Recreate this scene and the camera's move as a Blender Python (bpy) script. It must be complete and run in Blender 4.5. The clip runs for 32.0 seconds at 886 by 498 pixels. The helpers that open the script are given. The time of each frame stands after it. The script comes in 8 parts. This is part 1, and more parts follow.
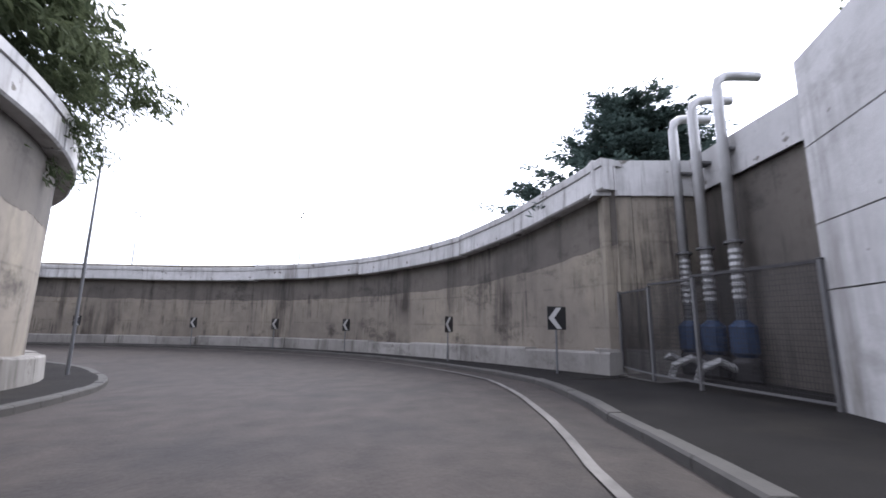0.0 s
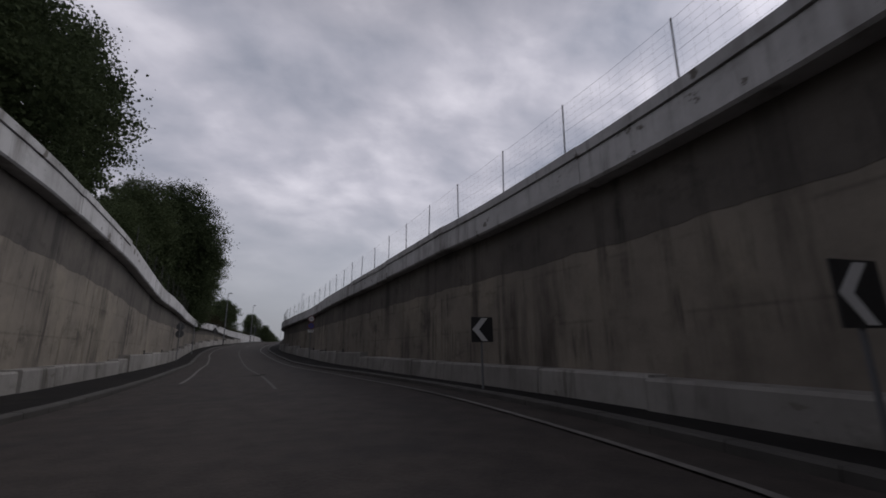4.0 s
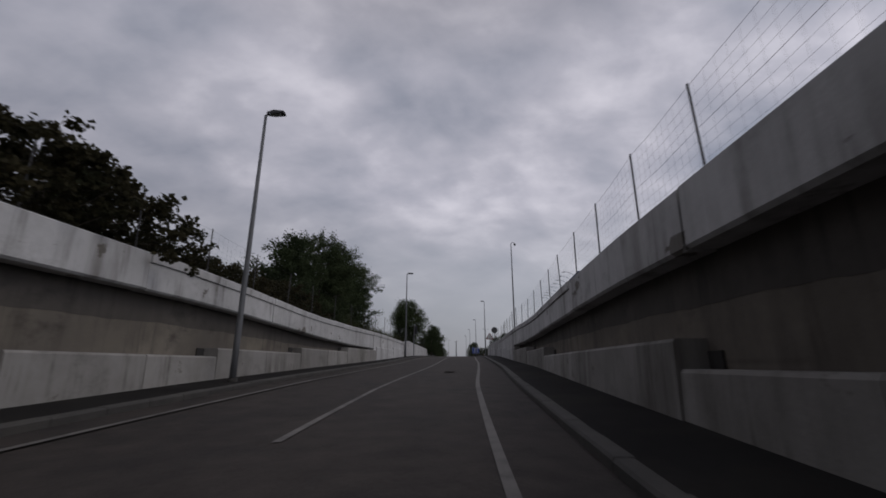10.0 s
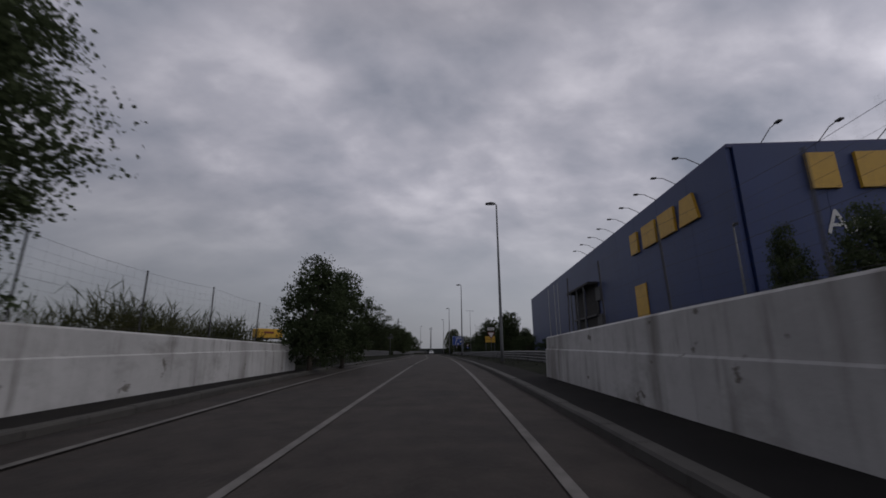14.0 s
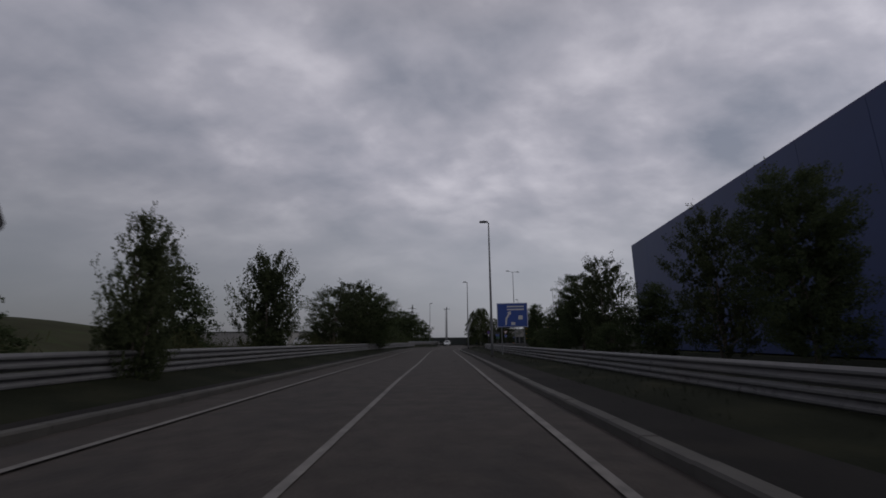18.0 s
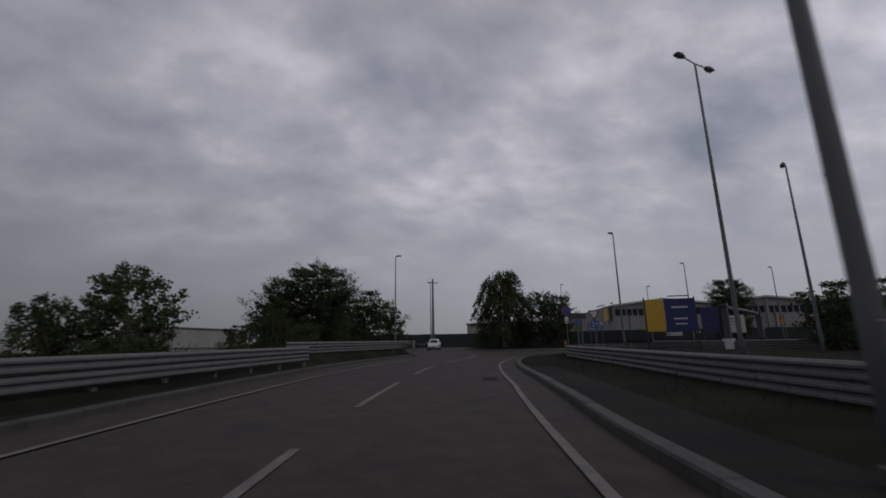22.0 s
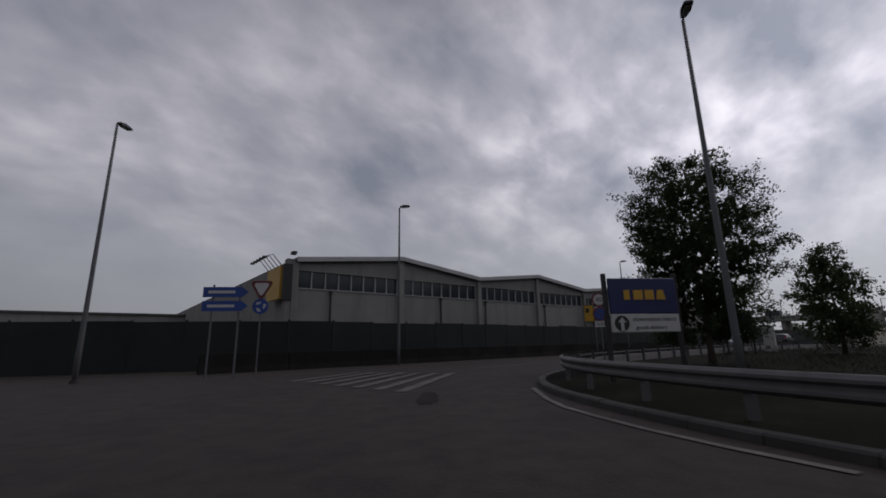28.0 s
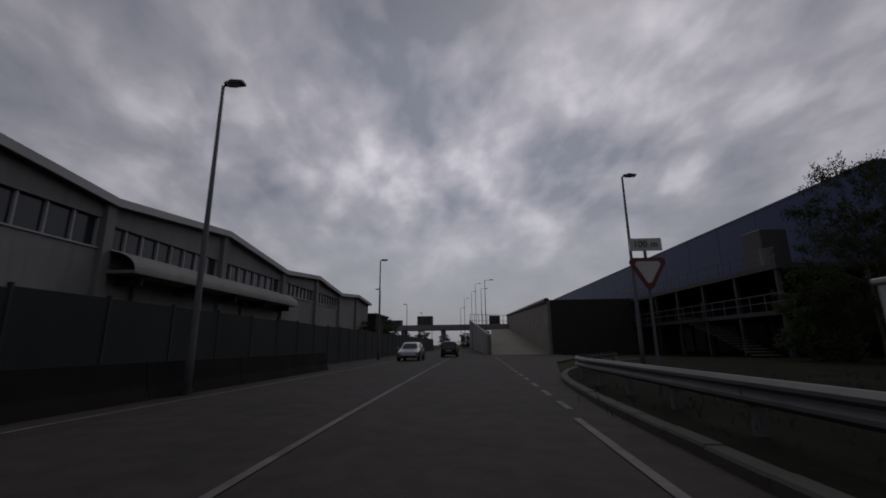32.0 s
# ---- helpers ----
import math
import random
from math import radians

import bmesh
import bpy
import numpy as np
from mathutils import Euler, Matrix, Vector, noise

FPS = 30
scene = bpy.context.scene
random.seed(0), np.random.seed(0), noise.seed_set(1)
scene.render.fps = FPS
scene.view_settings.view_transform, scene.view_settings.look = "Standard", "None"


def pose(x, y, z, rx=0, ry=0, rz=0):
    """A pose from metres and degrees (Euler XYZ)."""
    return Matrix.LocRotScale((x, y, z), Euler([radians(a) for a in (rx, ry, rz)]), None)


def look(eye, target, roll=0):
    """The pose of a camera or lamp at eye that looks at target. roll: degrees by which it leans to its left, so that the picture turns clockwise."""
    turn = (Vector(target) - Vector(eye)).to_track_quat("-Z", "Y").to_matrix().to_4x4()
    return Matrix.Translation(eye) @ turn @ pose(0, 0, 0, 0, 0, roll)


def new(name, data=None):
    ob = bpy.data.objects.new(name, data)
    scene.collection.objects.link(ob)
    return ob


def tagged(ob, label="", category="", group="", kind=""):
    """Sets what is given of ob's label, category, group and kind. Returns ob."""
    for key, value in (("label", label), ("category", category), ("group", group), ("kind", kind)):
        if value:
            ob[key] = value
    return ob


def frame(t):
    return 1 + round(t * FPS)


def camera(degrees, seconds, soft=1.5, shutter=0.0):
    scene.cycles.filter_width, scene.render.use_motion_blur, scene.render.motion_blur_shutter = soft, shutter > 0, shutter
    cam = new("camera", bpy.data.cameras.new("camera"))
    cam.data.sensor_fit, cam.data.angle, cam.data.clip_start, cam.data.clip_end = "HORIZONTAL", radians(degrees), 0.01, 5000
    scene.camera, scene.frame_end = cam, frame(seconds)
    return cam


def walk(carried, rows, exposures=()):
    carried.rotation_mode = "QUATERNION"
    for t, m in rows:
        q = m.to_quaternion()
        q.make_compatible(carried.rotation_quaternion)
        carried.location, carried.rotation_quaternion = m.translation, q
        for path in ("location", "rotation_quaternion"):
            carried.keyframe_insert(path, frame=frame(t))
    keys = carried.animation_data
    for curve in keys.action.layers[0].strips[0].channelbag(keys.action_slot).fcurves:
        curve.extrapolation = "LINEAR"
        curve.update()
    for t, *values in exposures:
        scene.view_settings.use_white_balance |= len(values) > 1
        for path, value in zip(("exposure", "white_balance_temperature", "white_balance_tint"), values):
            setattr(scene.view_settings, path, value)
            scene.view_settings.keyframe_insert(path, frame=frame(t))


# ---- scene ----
cam = camera(93.4, 32.0, soft=1.7, shutter=0.15)
PATH = [
    (0.0, pose(-29.89, -42.73, -2.38, 99.99, -0.65, -96.37)),
    (0.5, pose(-25.67, -43.04, -2.51, 100.58, -0.45, -91.60)),
    (1.0, pose(-21.81, -42.85, -2.64, 101.01, -0.19, -84.95)),
    (1.5, pose(-18.24, -42.14, -2.79, 100.81, -0.04, -76.94)),
    (2.0, pose(-14.96, -40.90, -2.90, 101.05, -0.04, -68.30)),
    (2.5, pose(-11.95, -39.13, -2.98, 101.65, 0.17, -59.20)),
    (3.0, pose(-9.29, -36.86, -3.04, 102.30, 0.53, -49.44)),
    (3.5, pose(-6.99, -34.08, -3.06, 103.02, 0.75, -39.18)),
    (4.0, pose(-5.10, -30.75, -3.05, 103.64, 0.70, -28.96)),
    (4.5, pose(-3.65, -26.88, -3.03, 103.78, 0.27, -19.25)),
    (5.0, pose(-2.63, -22.47, -3.00, 103.60, -0.56, -10.98)),
    (5.5, pose(-1.99, -17.54, -2.97, 103.34, -1.52, -4.89)),
    (6.0, pose(-1.67, -12.13, -2.94, 103.19, -2.19, -1.44)),
    (6.5, pose(-1.54, -6.27, -2.90, 103.29, -2.14, -0.58)),
    (7.0, pose(-1.47, -0.05, -2.84, 103.67, -1.28, -1.66)),
    (7.5, pose(-1.27, 6.45, -2.74, 104.11, -0.25, -3.25)),
    (8.0, pose(-0.92, 13.00, -2.55, 104.59, 0.28, -4.59)),
    (8.5, pose(-0.46, 19.42, -2.28, 105.00, 0.22, -5.25)),
    (9.0, pose(0.12, 25.64, -1.95, 105.22, -0.03, -6.05)),
    (9.5, pose(0.85, 31.73, -1.60, 105.06, -0.06, -7.01)),
    (10.0, pose(1.69, 37.59, -1.27, 105.46, 0.06, -8.14)),
    (10.5, pose(2.62, 43.35, -0.98, 105.65, 0.07, -9.16)),
    (11.0, pose(3.77, 49.22, -0.73, 105.36, 0.20, -10.25)),
    (11.5, pose(5.09, 55.28, -0.48, 105.27, 0.21, -10.99)),
    (12.0, pose(6.42, 61.51, -0.23, 105.12, 0.19, -11.15)),
    (12.5, pose(7.65, 67.83, 0.04, 104.84, 0.40, -11.21)),
    (13.0, pose(8.92, 74.21, 0.30, 104.53, 0.61, -11.23)),
    (13.5, pose(10.22, 80.67, 0.54, 104.28, 0.52, -11.24)),
    (14.0, pose(11.57, 87.23, 0.74, 103.91, 0.42, -11.16)),
    (14.5, pose(12.91, 93.90, 0.91, 103.79, 0.22, -11.15)),
    (15.0, pose(14.21, 100.74, 1.04, 103.79, -0.21, -10.85)),
    (15.5, pose(15.49, 107.78, 1.13, 103.70, -0.69, -10.28)),
    (16.0, pose(16.78, 115.02, 1.18, 103.35, -0.90, -9.65)),
    (16.5, pose(18.12, 122.43, 1.19, 102.73, -0.60, -9.20)),
    (17.0, pose(19.52, 129.93, 1.18, 102.12, 0.13, -9.00)),
    (17.5, pose(20.91, 137.42, 1.18, 102.27, 0.57, -8.87)),
    (18.0, pose(22.21, 144.95, 1.18, 102.51, 0.33, -8.64)),
    (18.5, pose(23.39, 152.54, 1.17, 102.39, -0.06, -7.94)),
    (19.0, pose(24.45, 160.16, 1.18, 102.42, -0.33, -7.48)),
    (19.5, pose(25.52, 167.78, 1.18, 102.24, -0.07, -7.47)),
    (20.0, pose(26.61, 175.30, 1.18, 102.39, 0.41, -7.82)),
    (20.5, pose(27.70, 182.64, 1.18, 102.45, 0.72, -8.44)),
    (21.0, pose(28.83, 189.71, 1.17, 102.40, 0.76, -9.14)),
    (21.5, pose(30.03, 196.45, 1.18, 102.40, 0.82, -9.85)),
    (22.0, pose(31.32, 202.78, 1.18, 102.44, 0.96, -10.63)),
    (22.5, pose(32.61, 208.74, 1.19, 102.61, 0.97, -11.40)),
    (23.0, pose(33.91, 214.38, 1.19, 102.86, 0.88, -13.02)),
    (23.5, pose(35.34, 219.55, 1.19, 102.81, 1.07, -16.08)),
    (24.0, pose(36.99, 224.14, 1.18, 102.47, 1.00, -20.93)),
    (24.5, pose(38.92, 228.06, 1.17, 102.41, 0.90, -27.22)),
    (25.0, pose(41.13, 231.51, 1.17, 102.85, 0.75, -35.34)),
    (25.5, pose(43.56, 234.72, 1.18, 103.26, 0.38, -43.69)),
    (26.0, pose(46.21, 237.77, 1.19, 103.49, 0.19, -50.72)),
    (26.5, pose(49.07, 240.68, 1.18, 103.51, 0.32, -55.32)),
    (27.0, pose(52.12, 243.48, 1.18, 103.34, 0.69, -57.08)),
    (27.5, pose(55.32, 246.17, 1.18, 103.05, 1.02, -56.57)),
    (28.0, pose(58.69, 248.73, 1.19, 102.66, 1.02, -55.64)),
    (28.5, pose(62.26, 251.15, 1.18, 102.09, 0.52, -57.69)),
    (29.0, pose(65.96, 253.14, 1.17, 101.94, -0.08, -62.96)),
    (29.5, pose(69.75, 254.57, 1.17, 102.26, -0.75, -70.41)),
    (30.0, pose(73.68, 255.39, 1.17, 102.60, -0.88, -79.04)),
    (30.5, pose(77.78, 255.65, 1.19, 103.18, -0.88, -87.52)),
    (31.0, pose(82.12, 255.34, 1.19, 102.97, -0.54, -94.91)),
    (31.5, pose(86.64, 254.55, 1.19, 103.08, -0.01, -100.07)),
    (32.0, pose(91.34, 253.43, 1.17, 102.95, 0.65, -102.60)),
]
STOPS = [(0.0, 2.8, 6150, 10), (0.4, 2.45, 6150, 10), (0.8, 1.4, 6250, 10), (1.2, 0.72, 6400, 10), (2.0, 0.17, 6500, 10), (3.0, 0.1, 6500, 10), (4.0, 0.18, 6500, 10), (7.0, 0.3, 6500, 10), (9.0, 0.25, 6500, 10), (11.0, -0.12, 6500, 10), (16.0, -0.17, 6500, 10), (23.0, -0.19, 6500, 10), (25.0, -0.32, 6500, 10), (28.0, -0.36, 6500, 10), (29.0, -0.36, 6500, 10), (30.0, -0.38, 6500, 10), (31.0, -0.62, 6500, 10), (32.0, -0.98, 6500, 10)]
walk(cam, PATH, STOPS)

# ---- light ----
SUN_TO = Vector((0.58, -0.36, 0.74)).normalized()
world = bpy.data.worlds.new("overcast_sky")
scene.world = world
world.use_nodes = True
wt = world.node_tree
wt.nodes.clear()


def wnode(kind, **kw):
    n = wt.nodes.new(kind)
    for k, v in kw.items():
        n.inputs[k].default_value = v
    return n


w_out = wt.nodes.new("ShaderNodeOutputWorld")
w_bg = wnode("ShaderNodeBackground", Strength=0.1)
sky = wt.nodes.new("ShaderNodeTexSky")
sky.sky_type = "NISHITA"
sky.sun_disc = False
sky.sun_elevation = math.asin(SUN_TO.z)
sky.sun_rotation = math.atan2(SUN_TO.x, SUN_TO.y)
sky.air_density, sky.dust_density = 1.0, 2.0
w_co = wt.nodes.new("ShaderNodeTexCoord")
w_sep = wt.nodes.new("ShaderNodeSeparateXYZ")
wt.links.new(w_co.outputs["Generated"], w_sep.inputs[0])


def wmath(op, a, b):
    n = wt.nodes.new("ShaderNodeMath")
    n.operation = op
    for i, v in enumerate((a, b)):
        if isinstance(v, (int, float)):
            n.inputs[i].default_value = v
        else:
            wt.links.new(v, n.inputs[i])
    return n.outputs[0]


# a flat cloud layer seen in perspective
w_den = wmath("ADD", wmath("MAXIMUM", w_sep.outputs[2], 0.0), 0.42)
w_com = wt.nodes.new("ShaderNodeCombineXYZ")
wt.links.new(wmath("DIVIDE", w_sep.outputs[0], w_den), w_com.inputs[0])
wt.links.new(wmath("DIVIDE", w_sep.outputs[1], w_den), w_com.inputs[1])
w_map = wt.nodes.new("ShaderNodeMapping")
w_map.inputs["Location"].default_value = (0.4, 1.3, 0)
w_map.inputs["Rotation"].default_value = (0, 0, 0.5)
w_map.inputs["Scale"].default_value = (1.0, 1.35, 1)
wt.links.new(w_com.outputs[0], w_map.inputs[0])
cl1 = wnode("ShaderNodeTexNoise", Scale=2.4, Detail=6.0, Roughness=0.5, Distortion=0.15)
cl2 = wnode("ShaderNodeTexNoise", Scale=0.9, Detail=3.0, Roughness=0.5)
cl3 = wnode("ShaderNodeTexNoise", Scale=5.5, Detail=5.0, Roughness=0.5, Distortion=0.2)
for n in (cl1, cl2, cl3):
    wt.links.new(w_map.outputs[0], n.inputs["Vector"])
w_r = wt.nodes.new("ShaderNodeValToRGB")
el = w_r.color_ramp.elements
el[0].position, el[0].color = 0.415, (2.75, 2.95, 3.65, 1)
el[1].position, el[1].color = 0.635, (9.3, 8.95, 9.75, 1)
e2 = el.new(0.525)
e2.color = (5.22, 5.13, 5.88, 1)
# the deck is broken and bright low over the east, even elsewhere
w_gap = wt.nodes.new("ShaderNodeVectorMath")
w_gap.operation = "DOT_PRODUCT"
wt.links.new(w_co.outputs["Generated"], w_gap.inputs[0])
w_gap.inputs[1].default_value = Vector((0.94, -0.24, 0.22)).normalized()
w_mot = wmath("ADD", wmath("MULTIPLY", cl3.outputs["Fac"], 0.28), wmath("ADD", wmath("MULTIPLY", cl1.outputs["Fac"], 0.48), wmath("MULTIPLY", cl2.outputs["Fac"], 0.25)))
w_brk = wmath("ADD", wmath("MULTIPLY", wmath("POWER", wmath("MAXIMUM", w_gap.outputs["Value"], 0.0), 3.0), 0.62), 0.66)
wt.links.new(wmath("ADD", wmath("MULTIPLY", wmath("SUBTRACT", w_mot, 0.51), w_brk), 0.525), w_r.inputs[0])
# the cloud is thinner towards the sun
w_dot = wt.nodes.new("ShaderNodeVectorMath")
w_dot.operation = "DOT_PRODUCT"
wt.links.new(w_co.outputs["Generated"], w_dot.inputs[0])
w_dot.inputs[1].default_value = SUN_TO
# and the deck overhead, out of view, is dimmed to lower the ground light
w_up = wt.nodes.new("ShaderNodeValToRGB")
up = w_up.color_ramp.elements
up[0].position, up[0].color = 0.0, (0.56, 0.56, 0.56, 1)
up[1].position, up[1].color = 1.0, (0.48, 0.48, 0.48, 1)
for pos, v in ((0.12, 0.70), (0.38, 1.04), (0.62, 0.98), (0.78, 0.62)):
    up.new(pos).color = (v, v, v, 1)
wt.links.new(w_sep.outputs[2], w_up.inputs[0])
w_glow = wmath("ADD", wmath("MULTIPLY", wmath("POWER", wmath("MAXIMUM", w_dot.outputs["Value"], 0.0), 5.0), 0.42), 0.84)
# away from the sun the deck is duller
w_far = wt.nodes.new("ShaderNodeMapRange")
w_far.interpolation_type = "SMOOTHSTEP"
w_far.inputs["From Min"].default_value, w_far.inputs["From Max"].default_value = -0.75, 0.05
w_far.inputs["To Min"].default_value, w_far.inputs["To Max"].default_value = 0.42, 1.0
wt.links.new(w_dot.outputs["Value"], w_far.inputs["Value"])
w_glow = wmath("ADD", w_glow, wmath("MULTIPLY", wmath("POWER", wmath("MAXIMUM", w_gap.outputs["Value"], 0.0), 6.0), 0.46))
w_glow = wmath("MULTIPLY", w_glow, w_far.outputs[0])
w_mul = wt.nodes.new("ShaderNodeVectorMath")
w_mul.operation = "SCALE"
wt.links.new(wmath("MULTIPLY", w_glow, w_up.outputs[0]), w_mul.inputs["Scale"])
# haze swallows the clouds near the horizon
w_hz = wt.nodes.new("ShaderNodeMix")
w_hz.data_type = "RGBA"
w_hz.inputs["B"].default_value = (6.6, 6.75, 7.5, 1)
w_hf = wt.nodes.new("ShaderNodeMapRange")
w_hf.interpolation_type = "SMOOTHSTEP"
w_hf.inputs["From Min"].default_value, w_hf.inputs["From Max"].default_value = 0.40, 0.06
w_hf.inputs["To Max"].default_value = 0.9
wt.links.new(w_sep.outputs[2], w_hf.inputs["Value"])
wt.links.new(w_hf.outputs[0], w_hz.inputs["Factor"])
wt.links.new(w_r.outputs[0], w_hz.inputs["A"])
wt.links.new(w_hz.outputs["Result"], w_mul.inputs[0])
w_mix = wt.nodes.new("ShaderNodeMix")
w_mix.data_type = "RGBA"
w_mix.inputs["Factor"].default_value = 0.93
wt.links.new(sky.outputs[0], w_mix.inputs["A"])
wt.links.new(w_mul.outputs[0], w_mix.inputs["B"])
wt.links.new(w_mix.outputs["Result"], w_bg.inputs[0])
wt.links.new(w_bg.outputs[0], w_out.inputs[0])

sun_data = bpy.data.lights.new("sun", "SUN")
sun_data.energy, sun_data.angle, sun_data.color = 0.4, radians(20), (1, 0.95, 0.88)
sun = new("sun", sun_data)
sun.matrix_world = look((0, 0, 60), Vector((0, 0, 60)) - SUN_TO)


# ---- materials ----
def mat(name, base, rough=0.8, metal=0.0, var=0.25, scale=3.0, fine=40.0, bump=0.2, stain=None, stain_amt=0.0, streak=False, island=0.0, coat=0.0, alt=None, spec=0.5):
    m = bpy.data.materials.new(name)
    m.use_nodes = True
    nt = m.node_tree
    b = nt.nodes["Principled BSDF"]
    b.inputs["Roughness"].default_value = rough
    b.inputs["Metallic"].default_value = metal
    b.inputs["Coat Weight"].default_value = coat
    b.inputs["Specular IOR Level"].default_value = spec
    L = nt.links.new
    co = nt.nodes.new("ShaderNodeNewGeometry")
    n1 = nt.nodes.new("ShaderNodeTexNoise")
    n1.inputs["Scale"].default_value, n1.inputs["Detail"].default_value = scale, 6
    n2 = nt.nodes.new("ShaderNodeTexNoise")
    n2.inputs["Scale"].default_value, n2.inputs["Detail"].default_value = fine, 3
    for n in (n1, n2):
        L(co.outputs["Position"], n.inputs["Vector"])
    mx = nt.nodes.new("ShaderNodeMix")
    mx.data_type = "RGBA"
    dark = tuple(c * (1 - var) for c in base)
    lite = tuple(min(1, c * (1 + var)) for c in (alt or base))
    mx.inputs["A"].default_value, mx.inputs["B"].default_value = (*dark, 1), (*lite, 1)
    ad = nt.nodes.new("ShaderNodeMath")
    ad.operation = "MULTIPLY_ADD"
    L(n2.outputs["Fac"], ad.inputs[0])
    ad.inputs[1].default_value = 0.45
    sub = nt.nodes.new("ShaderNodeMath")
    sub.operation = "MULTIPLY_ADD"
    L(n1.outputs["Fac"], sub.inputs[0])
    sub.inputs[1].default_value, sub.inputs[2].default_value = 1.5, -0.48
    L(sub.outputs[0], ad.inputs[2])
    fac = ad.outputs[0]
    if island:
        oi = nt.nodes.new("ShaderNodeObjectInfo")
        a2 = nt.nodes.new("ShaderNodeMath")
        a2.operation = "MULTIPLY_ADD"
        L(oi.outputs["Random"], a2.inputs[0])
        a2.inputs[1].default_value = island
        L(fac, a2.inputs[2])
        a3 = nt.nodes.new("ShaderNodeMath")
        a3.operation = "MULTIPLY_ADD"
        L(co.outputs["Random Per Island"], a3.inputs[0])
        a3.inputs[1].default_value = island
        L(a2.outputs[0], a3.inputs[2])
        a4 = nt.nodes.new("ShaderNodeMath")
        a4.operation = "SUBTRACT"
        L(a3.outputs[0], a4.inputs[0])
        a4.inputs[1].default_value = island
        fac = a4.outputs[0]
    L(fac, mx.inputs["Factor"])
    col = mx.outputs["Result"]
    if stain:
        n3 = nt.nodes.new("ShaderNodeTexNoise")
        n3.inputs["Scale"].default_value, n3.inputs["Detail"].default_value, n3.inputs["Roughness"].default_value = 1.0, 5, 0.65
        mp = nt.nodes.new("ShaderNodeMapping")
        mp.inputs["Scale"].default_value = (1.1, 1.1, 0.10) if streak else (0.5, 0.5, 0.5)
        L(co.outputs["Position"], mp.inputs[0])
        L(mp.outputs[0], n3.inputs["Vector"])
        rp = nt.nodes.new("ShaderNodeValToRGB")
        rp.color_ramp.elements[0].position, rp.color_ramp.elements[1].position = 0.5, 0.74
        L(n3.outputs["Fac"], rp.inputs[0])
        sm = nt.nodes.new("ShaderNodeMath")
        sm.operation = "MULTIPLY"
        L(rp.outputs[0], sm.inputs[0])
        sm.inputs[1].default_value = stain_amt
        m2 = nt.nodes.new("ShaderNodeMix")
        m2.data_type = "RGBA"
        m2.inputs["B"].default_value = (*stain, 1)
        L(sm.outputs[0], m2.inputs["Factor"])
        L(col, m2.inputs["A"])
        col = m2.outputs["Result"]
    L(col, b.inputs["Base Color"])
    if bump:
        bp = nt.nodes.new("ShaderNodeBump")
        bp.inputs["Strength"].default_value, bp.inputs["Distance"].default_value = bump, 0.02
        L(n2.outputs["Fac"], bp.inputs["Height"])
        L(bp.outputs[0], b.inputs["Normal"])
    return m


M_ASPHALT = mat("asphalt", (0.038, 0.0315, 0.0275), 0.85, var=0.5, scale=2.2, fine=24, bump=0.6, stain=(0.017, 0.016, 0.016), stain_amt=0.75, spec=0.3)
M_WALK = mat("asphalt_walkway", (0.018, 0.017, 0.0165), 0.9, var=0.3, scale=0.8, fine=45, bump=0.4, stain=(0.05, 0.045, 0.036), stain_amt=0.35, spec=0.08)
M_KERBPALE = mat("pale_kerb_stone", (0.115, 0.107, 0.093), 0.85, var=0.35, scale=2, fine=25, island=0.3, stain=(0.05, 0.046, 0.04), stain_amt=0.6)
M_KERB = mat("kerb_stone", (0.05, 0.047, 0.043), 0.85, var=0.3, scale=2, fine=25, island=0.3, stain=(0.07, 0.065, 0.055), stain_amt=0.6)
M_TAR = mat("tar_patch", (0.022, 0.019, 0.017), 0.92, var=0.5, scale=3, fine=30, bump=0.4, spec=0.15, stain=(0.034, 0.029, 0.026), stain_amt=1.0)
M_HATCH = mat("faded_hatching_paint", (0.105, 0.098, 0.09), 0.78, var=0.5, scale=3.0, fine=22, stain=(0.045, 0.04, 0.036), stain_amt=1.0)
M_LINEWORN = mat("worn_road_paint", (0.058, 0.053, 0.048), 0.8, var=0.5, scale=3.5, fine=22, stain=(0.042, 0.038, 0.035), stain_amt=1.0)
M_LINE = mat("road_paint", (0.13, 0.122, 0.113), 0.75, var=0.5, scale=3.5, fine=22, stain=(0.05, 0.045, 0.041), stain_amt=1.0)


